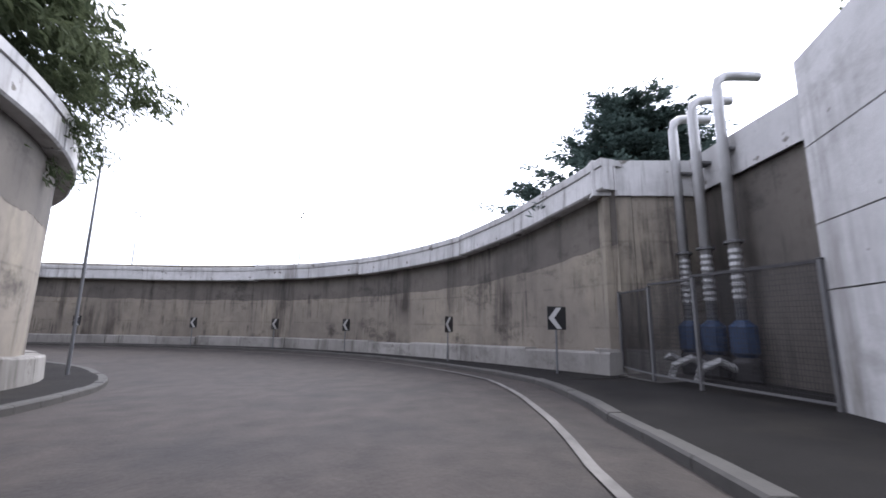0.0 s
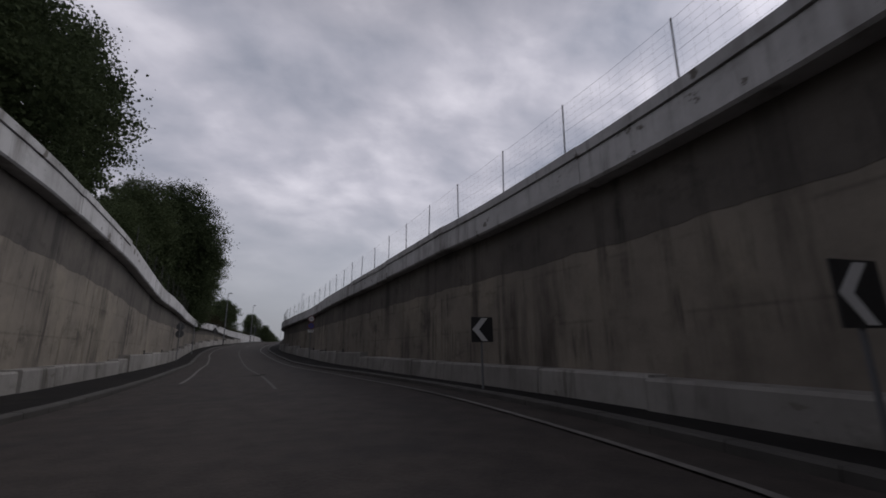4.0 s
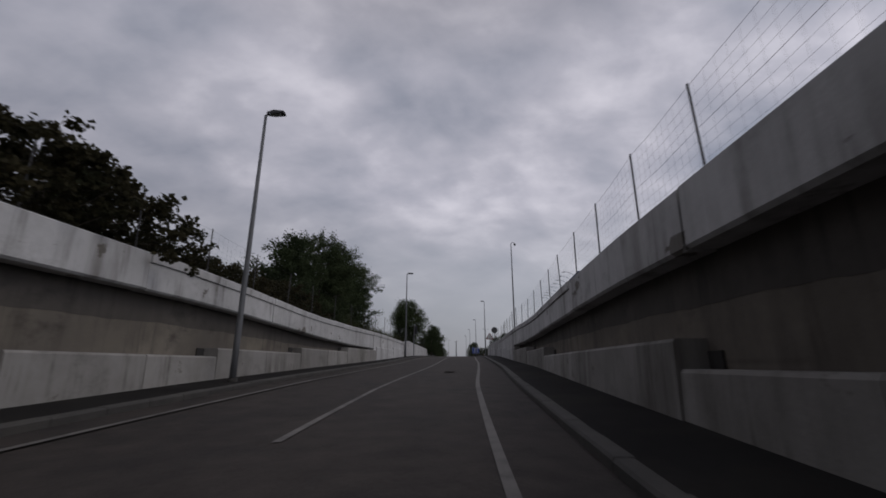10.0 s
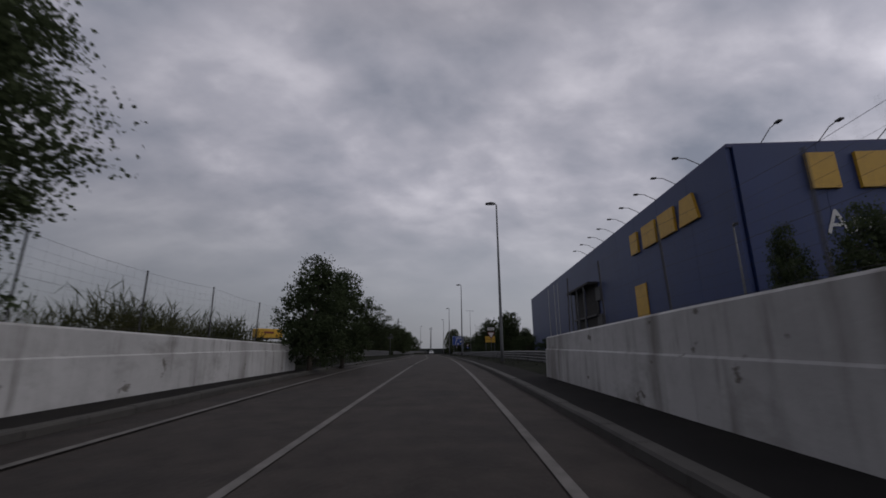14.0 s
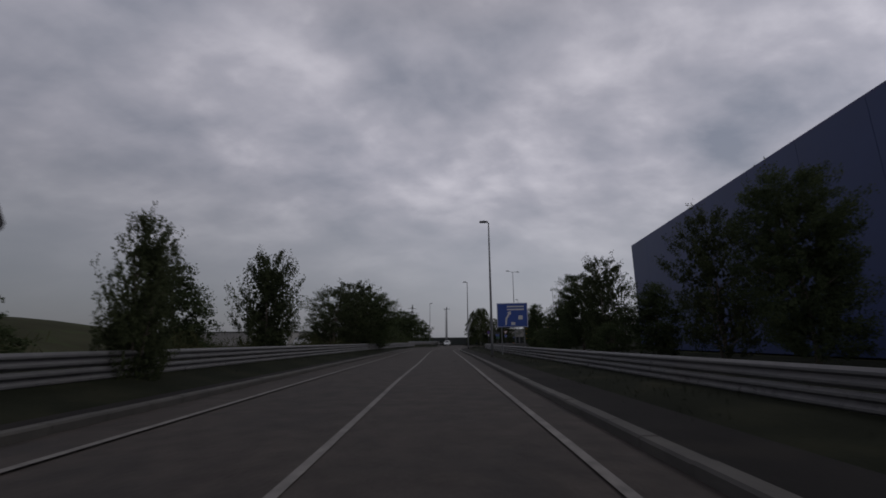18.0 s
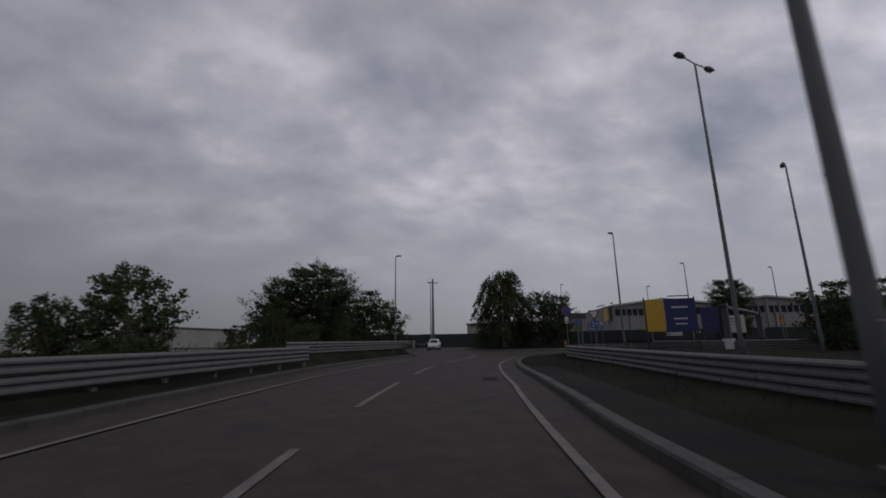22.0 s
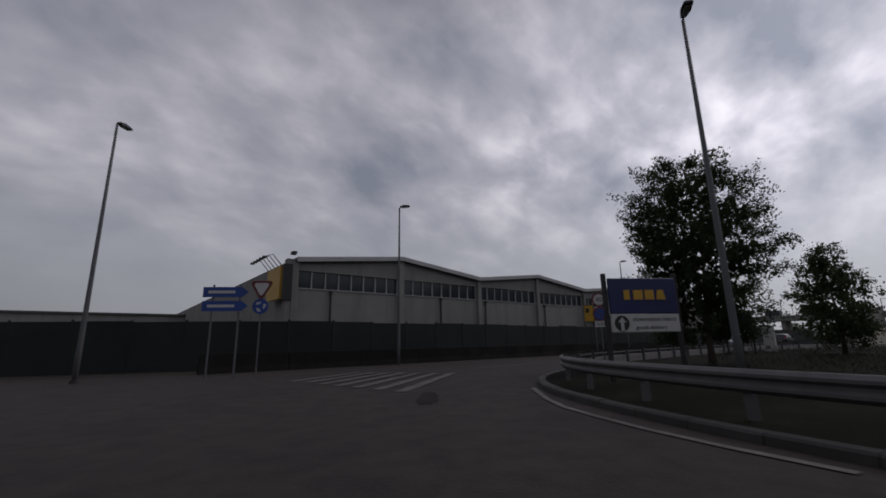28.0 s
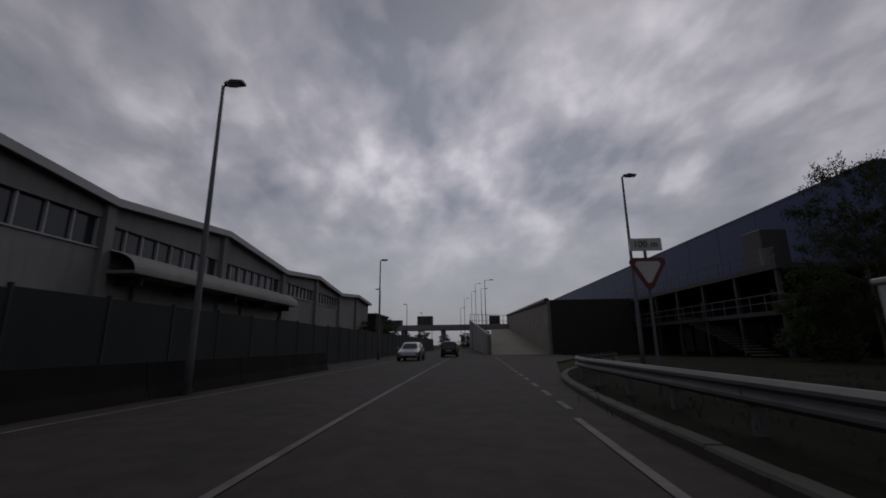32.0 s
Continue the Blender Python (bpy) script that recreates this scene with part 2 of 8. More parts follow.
def concrete(name, base, alt, stain, drip=0.7, patch=0.6, chips=0.0, chip=(0.10, 0.088, 0.07), island=0.0, lift=0.0, cutting_shade=0.0):
    """Weathered cast concrete: cloudy tone, run-down drips, dark patches, chips and lift joints."""
    m = bpy.data.materials.new(name)
    m.use_nodes = True
    nt = m.node_tree
    b = nt.nodes["Principled BSDF"]
    b.inputs["Roughness"].default_value = 0.9
    b.inputs["Specular IOR Level"].default_value = 0.25
    L = nt.links.new
    geo = nt.nodes.new("ShaderNodeNewGeometry")

    def noise(sc, detail=6.0, rough=0.6, vec=(1, 1, 1), lo=None, hi=None):
        mp = nt.nodes.new("ShaderNodeMapping")
        mp.inputs["Scale"].default_value = vec
        L(geo.outputs["Position"], mp.inputs[0])
        n = nt.nodes.new("ShaderNodeTexNoise")
        n.inputs["Scale"].default_value, n.inputs["Detail"].default_value, n.inputs["Roughness"].default_value = sc, detail, rough
        L(mp.outputs[0], n.inputs["Vector"])
        if lo is None:
            return n.outputs["Fac"]
        r = nt.nodes.new("ShaderNodeMapRange")
        r.inputs["From Min"].default_value, r.inputs["From Max"].default_value = lo, hi
        L(n.outputs["Fac"], r.inputs["Value"])
        return r.outputs[0]

    def mul(a, k):
        n = nt.nodes.new("ShaderNodeMath")
        n.operation = "MULTIPLY"
        L(a, n.inputs[0])
        if isinstance(k, (int, float)):
            n.inputs[1].default_value = k
        else:
            L(k, n.inputs[1])
        return n.outputs[0]

    def mix(fac, a, col):
        n = nt.nodes.new("ShaderNodeMix")
        n.data_type = "RGBA"
        L(fac, n.inputs["Factor"])
        if isinstance(a, tuple):
            n.inputs["A"].default_value = (*a, 1)
        else:
            L(a, n.inputs["A"])
        n.inputs["B"].default_value = (*col, 1)
        return n.outputs["Result"]

    col = mix(noise(0.3, 5, 0.6, lo=0.36, hi=0.66), base, alt)
    if lift:
        col = mix(mul(noise(0.3, 7, 0.65, (1, 1, 0.7), 0.53, 0.64), 0.5), col, (0.275, 0.245, 0.19))
    dk = tuple(c * 0.72 for c in base)
    col = mix(mul(noise(1.6, 8, 0.68, lo=0.45, hi=0.75), 0.55), col, dk)
    if island:
        oi = nt.nodes.new("ShaderNodeObjectInfo")
        col = mix(mul(oi.outputs["Random"], island), col, tuple(c * 0.5 for c in base))
    # dark runs of water
    col = mix(mul(mul(noise(1.0, 6, 0.65, (0.8, 0.8, 0.09), 0.5, 0.66), noise(0.23, 3, 0.5, lo=0.38, hi=0.56)), drip), col, stain)
    col = mix(mul(mul(noise(1.0, 6, 0.7, (3.0, 3.0, 0.2), 0.52, 0.68), noise(0.4, 4, 0.6, (1, 1, 1.4), 0.42, 0.56)), drip), col, stain)
    col = mix(mul(noise(0.42, 9, 0.72, (1, 1, 1.6), 0.55, 0.68), patch), col, stain)
    if lift:
        sp = nt.nodes.new("ShaderNodeSeparateXYZ")
        L(geo.outputs["Position"], sp.inputs[0])
        w = nt.nodes.new("ShaderNodeMath")
        w.operation = "PINGPONG"
        L(sp.outputs[2], w.inputs[0])
        w.inputs[1].default_value = 0.62
        r = nt.nodes.new("ShaderNodeMapRange")
        r.inputs["From Min"].default_value, r.inputs["From Max"].default_value = 0.05, 0.0
        L(w.outputs[0], r.inputs["Value"])
        col = mix(mul(r.outputs[0], mul(noise(0.8, 4, lo=0.42, hi=0.6), lift)), col, stain)
    if cutting_shade:
        # darkening along y, painted for the overhang's shade in the deep straight cutting
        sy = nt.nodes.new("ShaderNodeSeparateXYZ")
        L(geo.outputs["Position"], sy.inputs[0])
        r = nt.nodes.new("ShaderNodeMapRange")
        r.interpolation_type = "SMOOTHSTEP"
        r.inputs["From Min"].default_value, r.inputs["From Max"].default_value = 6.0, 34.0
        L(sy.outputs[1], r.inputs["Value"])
        col = mix(mul(mul(r.outputs[0], noise(0.5, 6, 0.65, lo=0.2, hi=0.5)), cutting_shade), col, stain)
    if chips:
        col = mix(mul(noise(1.35, 9, 0.62, (1, 1, 1.3), 0.635, 0.655), chips), col, chip)
    L(col, b.inputs["Base Color"])
    bp = nt.nodes.new("ShaderNodeBump")
    bp.inputs["Strength"].default_value, bp.inputs["Distance"].default_value = 0.35, 0.02
    L(noise(9, 8, 0.7), bp.inputs["Height"])
    L(bp.outputs[0], b.inputs["Normal"])
    return m


M_WALL = concrete("stained_concrete", (0.178, 0.159, 0.135), (0.252, 0.224, 0.184), (0.052, 0.045, 0.04), 0.95, 0.85, lift=0.4, cutting_shade=0.46)
# darker copy of the wall concrete: dampness and the parapet's shade in its colour
M_WALLDARK = concrete("damp_shaded_concrete", (0.096, 0.087, 0.078), (0.136, 0.122, 0.106), (0.045, 0.041, 0.038), 0.9, 0.9, cutting_shade=0.46)
M_WHITE = concrete("whitewashed_concrete", (0.45, 0.445, 0.44), (0.58, 0.575, 0.57), (0.15, 0.14, 0.126), 0.75, 0.45, 0.8, island=0.25)
M_BLOCK = concrete("kerb_block_concrete", (0.24, 0.229, 0.212), (0.34, 0.328, 0.308), (0.075, 0.068, 0.058), 0.85, 0.55, 0.5, island=0.35)
# near-black: painted shade inside openings, plain colour on far walls and shed
M_DARKVOID = mat("near_black_fill", (0.03, 0.028, 0.026), 0.95, var=0.3)
M_STEEL = mat("galvanised_steel", (0.125, 0.125, 0.128), 0.62, 0.35, var=0.2, scale=4, fine=30, bump=0.05, island=0.2, stain=(0.15, 0.13, 0.11), stain_amt=0.4)
M_POLE = mat("weathered_grey_pole", (0.12, 0.124, 0.13), 0.6, 0.2, var=0.08, scale=1, fine=6, bump=0)
M_DARKSTEEL = mat("dark_steel", (0.045, 0.043, 0.045), 0.55, 0.5, var=0.3, scale=4, bump=0.05)
M_RUST = mat("rusty_post", (0.07, 0.05, 0.04), 0.8, 0.2, var=0.4, scale=6)
M_GRASS = mat("rough_grass", (0.0145, 0.0165, 0.0105), 0.95, var=0.45, scale=0.5, fine=25, bump=0.8, stain=(0.033, 0.031, 0.019), stain_amt=0.5, spec=0.05)
M_EARTH = mat("dry_ground", (0.035, 0.036, 0.02), 0.95, var=0.4, scale=0.2, fine=9, bump=0.8, stain=(0.04, 0.055, 0.02), stain_amt=0.8, spec=0.05)
M_DUST = mat("road_dust", (0.072, 0.064, 0.052), 0.95, var=0.35, scale=1.4, fine=30, bump=0.3, stain=(0.045, 0.04, 0.034), stain_amt=0.7, spec=0.1)
M_BARK = mat("bark", (0.09, 0.075, 0.06), 0.95, var=0.4, scale=3, fine=22, bump=0.8)
M_BIRCHBARK = mat("birch_bark", (0.42, 0.40, 0.37), 0.9, var=0.35, scale=5, fine=25, bump=0.5, stain=(0.04, 0.035, 0.03), stain_amt=0.8)
M_BLACK = mat("black_plastic", (0.018, 0.018, 0.019), 0.55, var=0.2, scale=8, bump=0.05)
M_WHITEPAINT = mat("white_sign_face", (0.50, 0.50, 0.49), 0.5, var=0.1, scale=4, bump=0.02)
M_SIGNGREY = mat("sign_back_grey", (0.06, 0.06, 0.062), 0.6, 0.3, var=0.15, scale=4, bump=0.03)
M_RED = mat("sign_red", (0.13, 0.020, 0.020), 0.5, var=0.15, scale=4, bump=0.02)
M_SIGNBLUE = mat("sign_blue", (0.02, 0.06, 0.26), 0.5, var=0.15, scale=3, bump=0.02)
M_SIGNGREEN = mat("sign_green", (0.009, 0.088, 0.054), 0.5, var=0.15, scale=3, bump=0.02)
M_YELLOW = mat("yellow_panel", (0.50, 0.29, 0.025), 0.5, var=0.12, scale=1.5, bump=0.03, stain=(0.25, 0.15, 0.03), stain_amt=0.25)
M_BLUE = mat("blue_metal_cladding", (0.014, 0.030, 0.108), 0.5, 0.1, var=0.14, scale=0.25, fine=8, bump=0.05, island=0.25)
M_NAVY = mat("navy_panel", (0.015, 0.022, 0.10), 0.5, var=0.12, scale=1.0, bump=0.02)
M_GLASS = mat("dark_window_glass", (0.03, 0.034, 0.04), 0.12, 0.0, var=0.3, scale=0.8, bump=0.0)
M_SHED = mat("grey_precast_panel", (0.22, 0.215, 0.205), 0.85, var=0.16, scale=0.5, fine=15, bump=0.15, stain=(0.13, 0.125, 0.115), stain_amt=0.6, streak=True, island=0.2)
M_TRIMWHITE = mat("pale_roof_trim", (0.40, 0.40, 0.40), 0.6, var=0.15, scale=1, stain=(0.2, 0.19, 0.18), stain_amt=0.5)
M_ROOF = mat("bitumen_roof", (0.08, 0.08, 0.082), 0.9, var=0.3)
M_MESHFENCE = mat("dark_screen_fence", (0.016, 0.020, 0.020), 0.9, var=0.35, scale=0.5, fine=20, bump=0.4, island=0.3)
M_RUBBER = mat("tyre_rubber", (0.02, 0.02, 0.02), 0.85, var=0.2, scale=6)
M_CARDARK = mat("dark_car_paint", (0.012, 0.012, 0.016), 0.3, 0.3, var=0.1, bump=0, coat=0.6)
M_CARWHITE = mat("white_car_paint", (0.55, 0.56, 0.57), 0.3, 0.0, var=0.05, bump=0, coat=0.6)
M_CARSILVER = mat("silver_car_paint", (0.36, 0.37, 0.40), 0.3, 0.6, var=0.05, bump=0, coat=0.6)
M_TAILRED = mat("tail_lamp_red", (0.45, 0.015, 0.015), 0.25, var=0.1, bump=0, coat=0.5)
M_LAMPGLASS = mat("headlamp_glass", (0.55, 0.57, 0.6), 0.15, 0.2, var=0.1, bump=0)
M_PIPE = mat("galvanised_pipe", (0.42, 0.42, 0.42), 0.5, 0.5, var=0.15, scale=3, bump=0.05)
M_RAMP = mat("pale_ramp_concrete", (0.20, 0.185, 0.15), 0.9, var=0.25, scale=0.6, fine=12, stain=(0.11, 0.1, 0.08), stain_amt=0.6)
M_CABINET = mat("grey_cabinet", (0.42, 0.42, 0.40), 0.6, var=0.12, scale=2, stain=(0.2, 0.18, 0.15), stain_amt=0.4)
M_PUMP = mat("blue_pump_paint", (0.022, 0.045, 0.10), 0.5, 0.2, var=0.25, scale=5)
M_ORANGE = mat("orange_plastic", (0.45, 0.14, 0.01), 0.6, var=0.15)


def leaf_mat(name, base, alt):
    m = mat(name, base, 0.8, var=0.24, scale=0.9, fine=6, bump=0, island=0.36, alt=alt, spec=0.08)
    # light passes through the blades
    nt = m.node_tree
    b = nt.nodes["Principled BSDF"]
    tr = nt.nodes.new("ShaderNodeBsdfTranslucent")
    mx = nt.nodes.new("ShaderNodeMixShader")
    mx.inputs[0].default_value = 0.42
    nt.links.new(b.inputs["Base Color"].links[0].from_socket, tr.inputs["Color"])
    nt.links.new(b.outputs[0], mx.inputs[1])
    nt.links.new(tr.outputs[0], mx.inputs[2])
    nt.links.new(mx.outputs[0], nt.nodes["Material Output"].inputs["Surface"])
    return m


M_LEAF = leaf_mat("deep_green_leaves", (0.040, 0.056, 0.028), (0.070, 0.088, 0.043))
M_LEAFPALE = leaf_mat("grey_green_leaves", (0.055, 0.072, 0.040), (0.095, 0.112, 0.062))
M_LEAFOLIVE = leaf_mat("olive_leaves", (0.034, 0.045, 0.024), (0.061, 0.073, 0.036))
M_LEAFBIRCH = leaf_mat("birch_leaves", (0.034, 0.046, 0.023), (0.064, 0.076, 0.036))
M_LEAFCONIFER = leaf_mat("blue_green_needles", (0.048, 0.072, 0.064), (0.08, 0.11, 0.096))
M_LEAFREED = leaf_mat("dry_reeds", (0.040, 0.050, 0.022), (0.085, 0.082, 0.038))
M_LEAFRUST = leaf_mat("rusty_ivy", (0.026, 0.030, 0.016), (0.047, 0.040, 0.022))


# ---- mesh helpers ----
class Geo:
    """Collects vertices and faces of one part."""

    def __init__(self):
        self.v, self.f, self.m = [], [], []

    def add(self, vs, fs, mi=0):
        o = len(self.v)
        self.v.extend(tuple(p) for p in vs)
        self.f.extend(tuple(o + i for i in f) for f in fs)
        self.m.extend([mi] * len(fs))
        return self

    def box(self, c, size, rz=0.0, mi=0, bev=0.0, m=None):
        x, y, z = (s / 2 for s in size)
        if bev:
            b = min(bev, x * .9, y * .9, z * .9)
            vs, ix = [], {}
            for sx in (-1, 1):
                for sy in (-1, 1):
                    for sz in (-1, 1):
                        for ax in range(3):
                            p = [sx * (x - b), sy * (y - b), sz * (z - b)]
                            p[ax] += (sx, sy, sz)[ax] * b
                            ix[(sx, sy, sz, ax)] = len(vs)
                            vs.append(p)
            fs = []
            for ax in range(3):
                o1, o2 = [a for a in range(3) if a != ax]
                for sg in (-1, 1):
                    ring = []
                    for s1, s2 in ((-1, -1), (1, -1), (1, 1), (-1, 1)):
                        k = [0, 0, 0]
                        k[ax], k[o1], k[o2] = sg, s1, s2
                        ring.append(ix[(*k, ax)])
                    fs.append(ring)
            for o in range(3):
                a, b2 = [q for q in range(3) if q != o]
                for sa in (-1, 1):
                    for sb in (-1, 1):
                        r = []
                        for so, ax in ((-1, a), (1, a), (1, b2), (-1, b2)):
                            k = [0, 0, 0]
                            k[o], k[a], k[b2] = so, sa, sb
                            r.append(ix[(*k, ax)])
                        fs.append(r)
            for sx in (-1, 1):
                for sy in (-1, 1):
                    for sz in (-1, 1):
                        fs.append([ix[(sx, sy, sz, ax)] for ax in range(3)])
        else:
            vs = [(sx * x, sy * y, sz * z) for sx in (-1, 1) for sy in (-1, 1) for sz in (-1, 1)]
            fs = [(0, 1, 3, 2), (4, 6, 7, 5), (0, 4, 5, 1), (2, 3, 7, 6), (0, 2, 6, 4), (1, 5, 7, 3)]
        cr, sr = math.cos(rz), math.sin(rz)
        out = [(c[0] + p[0] * cr - p[1] * sr, c[1] + p[0] * sr + p[1] * cr, c[2] + p[2]) for p in vs]
        if m is not None:
            out = [m @ Vector(p) for p in out]
        return self.add(out, fs, mi)

    def tube(self, pts, rs, n=8, mi=0, caps=True):
        pts = [Vector(p) for p in pts]
        if isinstance(rs, (int, float)):
            rs = [rs] * len(pts)
        o = len(self.v)
        for i, p in enumerate(pts):
            d = (pts[min(i + 1, len(pts) - 1)] - pts[max(i - 1, 0)]).normalized()
            u = d.cross(Vector((0, 0, 1)) if abs(d.z) < 0.9 else Vector((1, 0, 0))).normalized()
            w = d.cross(u)
            for k in range(n):
                a = 2 * math.pi * k / n
                self.v.append(tuple(p + (u * math.cos(a) + w * math.sin(a)) * rs[i]))
        for i in range(len(pts) - 1):
            for k in range(n):
                k2 = (k + 1) % n
                self.f.append((o + i * n + k, o + i * n + k2, o + (i + 1) * n + k2, o + (i + 1) * n + k))
                self.m.append(mi)
        if caps:
            self.f.append(tuple(o + k for k in range(n)))
            self.f.append(tuple(o + (len(pts) - 1) * n + k for k in reversed(range(n))))
            self.m += [mi, mi]
        return self

    def loft(self, rings, mi=0, closed=True, caps=True):
        """Rings of equally many points, joined one to the next."""
        o, n = len(self.v), len(rings[0])
        for r in rings:
            self.v.extend(tuple(p) for p in r)
        for i in range(len(rings) - 1):
            for k in range(n if closed else n - 1):
                k2 = (k + 1) % n
                self.f.append((o + i * n + k, o + i * n + k2, o + (i + 1) * n + k2, o + (i + 1) * n + k))
                self.m.append(mi)
        if caps and closed:
            self.f.append(tuple(o + k for k in reversed(range(n))))
            self.f.append(tuple(o + (len(rings) - 1) * n + k for k in range(n)))
            self.m += [mi, mi]
        return self

    def plate(self, poly, thick, m, mi=0):
        """A flat polygon in x and z of m, thick along y."""
        n = len(poly)
        vs = [m @ Vector((x, -thick / 2, z)) for x, z in poly] + [m @ Vector((x, thick / 2, z)) for x, z in poly]
        fs = [tuple(range(n)), tuple(reversed(range(n, 2 * n)))] + [((i + 1) % n, i, n + i, n + (i + 1) % n) for i in range(n)]
        return self.add(vs, fs, mi)

    def mesh(self, name, mats, smooth=False):
        me = bpy.data.meshes.new(name)
        me.from_pydata(self.v, [], self.f)
        for q in (mats if isinstance(mats, (list, tuple)) else [mats]):
            me.materials.append(q)
        me.polygons.foreach_set("material_index", self.m)
        if smooth:
            me.polygons.foreach_set("use_smooth", [True] * len(self.f))
        me.update()
        bm = bmesh.new()
        bm.from_mesh(me)
        bmesh.ops.recalc_face_normals(bm, faces=bm.faces)
        bm.to_mesh(me)
        bm.free()
        return me


def part(name, geo, mats, parent, label="", smooth=False):
    me = geo if isinstance(geo, bpy.types.Mesh) else geo.mesh(name, mats, smooth)
    ob = new(name, me)
    ob.parent = parent
    if label:
        ob["label"] = label
    return ob


def thing(name, label, category, group="", kind="", m=None):
    ob = new(name)
    ob.empty_display_size = 0.2
    if m is not None:
        ob.matrix_basis = m
    return tagged(ob, label, category, group, kind)


def solid(name, geo, mats, label, category, group="", kind="", smooth=False):
    return tagged(new(name, geo.mesh(name, mats, smooth)), label, category, group, kind)


# ---- the road's line ----
ROAD = [(-29.9, -42.7, -3.56), (-21.8, -42.9, -3.82), (-15.0, -40.9, -4.08), (-9.3, -36.9, -4.22), (-5.1, -30.8, -4.23), (-2.6, -22.5, -4.18), (-1.7, -12.1, -4.12), (-1.5, -0.0, -4.02), (-0.9, 13.0, -3.73), (0.1, 25.6, -3.13), (1.7, 37.6, -2.45), (3.8, 49.2, -1.91), (6.4, 61.5, -1.41), (8.9, 74.2, -0.88), (11.6, 87.2, -0.44), (14.2, 100.7, -0.14), (16.8, 115.0, 0)]
ROAD += [(19.5, 129.9, 0), (22.2, 144.9, 0), (24.4, 160.2, 0), (26.6, 175.3, 0), (28.8, 189.7, 0), (31.3, 202.8, 0), (33.9, 214.4, 0), (37.0, 224.1, 0), (41.1, 231.5, 0), (46.2, 237.8, 0), (52.1, 243.5, 0), (58.7, 248.7, 0), (66.0, 253.1, 0), (73.7, 255.4, 0), (82.1, 255.3, 0), (91.3, 253.4, 0)]


def spline_line(ctrl, step=0.5):
    c = [np.array(p, float) for p in ctrl]
    c = [2 * c[0] - c[1]] + c + [2 * c[-1] - c[-2]]
    out = []
    for i in range(1, len(c) - 2):
        n = max(2, int(np.linalg.norm(c[i + 1] - c[i]) / step))
        d = [max(np.linalg.norm(c[k + 1] - c[k]), 1e-6) ** 0.5 for k in (i - 1, i, i + 1)]
        m1 = (c[i] - c[i - 1]) / d[0] - (c[i + 1] - c[i - 1]) / (d[0] + d[1]) + (c[i + 1] - c[i]) / d[1]
        m2 = (c[i + 1] - c[i]) / d[1] - (c[i + 2] - c[i]) / (d[1] + d[2]) + (c[i + 2] - c[i + 1]) / d[2]
        m1, m2 = m1 * d[1], m2 * d[1]
        for k in range(n):
            u = k / n
            out.append((2 * u**3 - 3 * u**2 + 1) * c[i] + (u**3 - 2 * u**2 + u) * m1 + (3 * u**2 - 2 * u**3) * c[i + 1] + (u**3 - u**2) * m2)
    out.append(c[-2])
    return np.array(out)


RP = spline_line(ROAD)
# straight on, behind the start and past the end
d0 = (RP[0] - RP[2])[:2] / np.linalg.norm((RP[0] - RP[2])[:2])
pre = np.array([[*(RP[0][:2] + d0 * k), RP[0][2] + k * 0.03] for k in range(40, 0, -1)])
END_DIR = np.array([0.955, -0.296])
post = np.array([[*(RP[-1][:2] + END_DIR * k), 0.0] for k in range(1, 260)])
RP = np.vstack([pre, RP, post])
RS = np.concatenate([[0], np.cumsum(np.hypot(*np.diff(RP[:, :2], axis=0).T))])
RS -= RS[40]
RT = np.gradient(RP[:, :2], axis=0)
RT /= np.linalg.norm(RT, axis=1)[:, None]


def road_z(s):
    return float(np.interp(s, RS, RP[:, 2]))


def P(s, lat=0.0, h=0.0):
    """A point by its distance along the road, to the right of the line, and above the road."""
    x, y, z = (np.interp(s, RS, RP[:, k]) for k in range(3))
    tx, ty = np.interp(s, RS, RT[:, 0]), np.interp(s, RS, RT[:, 1])
    n = math.hypot(tx, ty)
    return Vector((x + ty / n * lat, y - tx / n * lat, z + h))


def yaw_at(s):
    """Turn about z that carries +y onto the road's direction."""
    tx, ty = np.interp(s, RS, RT[:, 0]), np.interp(s, RS, RT[:, 1])
    return math.atan2(-tx, ty)


def on(s, lat=0.0, h=0.0, turn=0.0):
    return Matrix.Translation(P(s, lat, h)) @ Matrix.Rotation(yaw_at(s) + radians(turn), 4, "Z")


def table(rows):
    xs, ys = [r[0] for r in rows], [r[1] for r in rows]
    return lambda s: float(np.interp(s, xs, ys))


R_WALL = table([(9.8, 6.05), (12, 5.75), (15, 5.6), (20, 5.45), (24, 5.45), (28, 5.4), (33, 5.0), (39, 4.3), (43, 4.0), (50, 4.1), (60, 4.5), (70, 4.65), (74, 4.6), (80, 4.05), (88, 3.2), (92, 3.0), (98, 2.95), (106, 3.15), (115, 3.4), (120, 3.5), (130, 3.4), (141, 3.5), (148, 3.4), (155, 3.25), (174, 3.2)])
L_WALL = table([(-20, -7.0), (0, -7.0), (20, -7.8), (30, -7.6), (41, -7.5), (50, -7.2), (60, -6.7), (68, -6.4), (75, -6.4), (84, -6.8), (92, -7.3), (100, -7.5), (110, -7.6), (120, -7.35), (129, -6.6), (134, -6.35), (144, -6.4), (151, -6.55), (158, -6.4), (172, -6.0)])
R_TOP = table([(9.8, 2.42), (13, 1.85), (16, 1.5), (22, 1.27), (26, 1.2), (40, 1.3), (54, 1.4), (65, 1.38), (73, 1.25), (84, 1.02), (97, 1.0), (107, 1.19), (127, 1.17), (146, 1.2), (149, 1.4), (155, 1.32), (167, 1.1), (174, 1.0)])
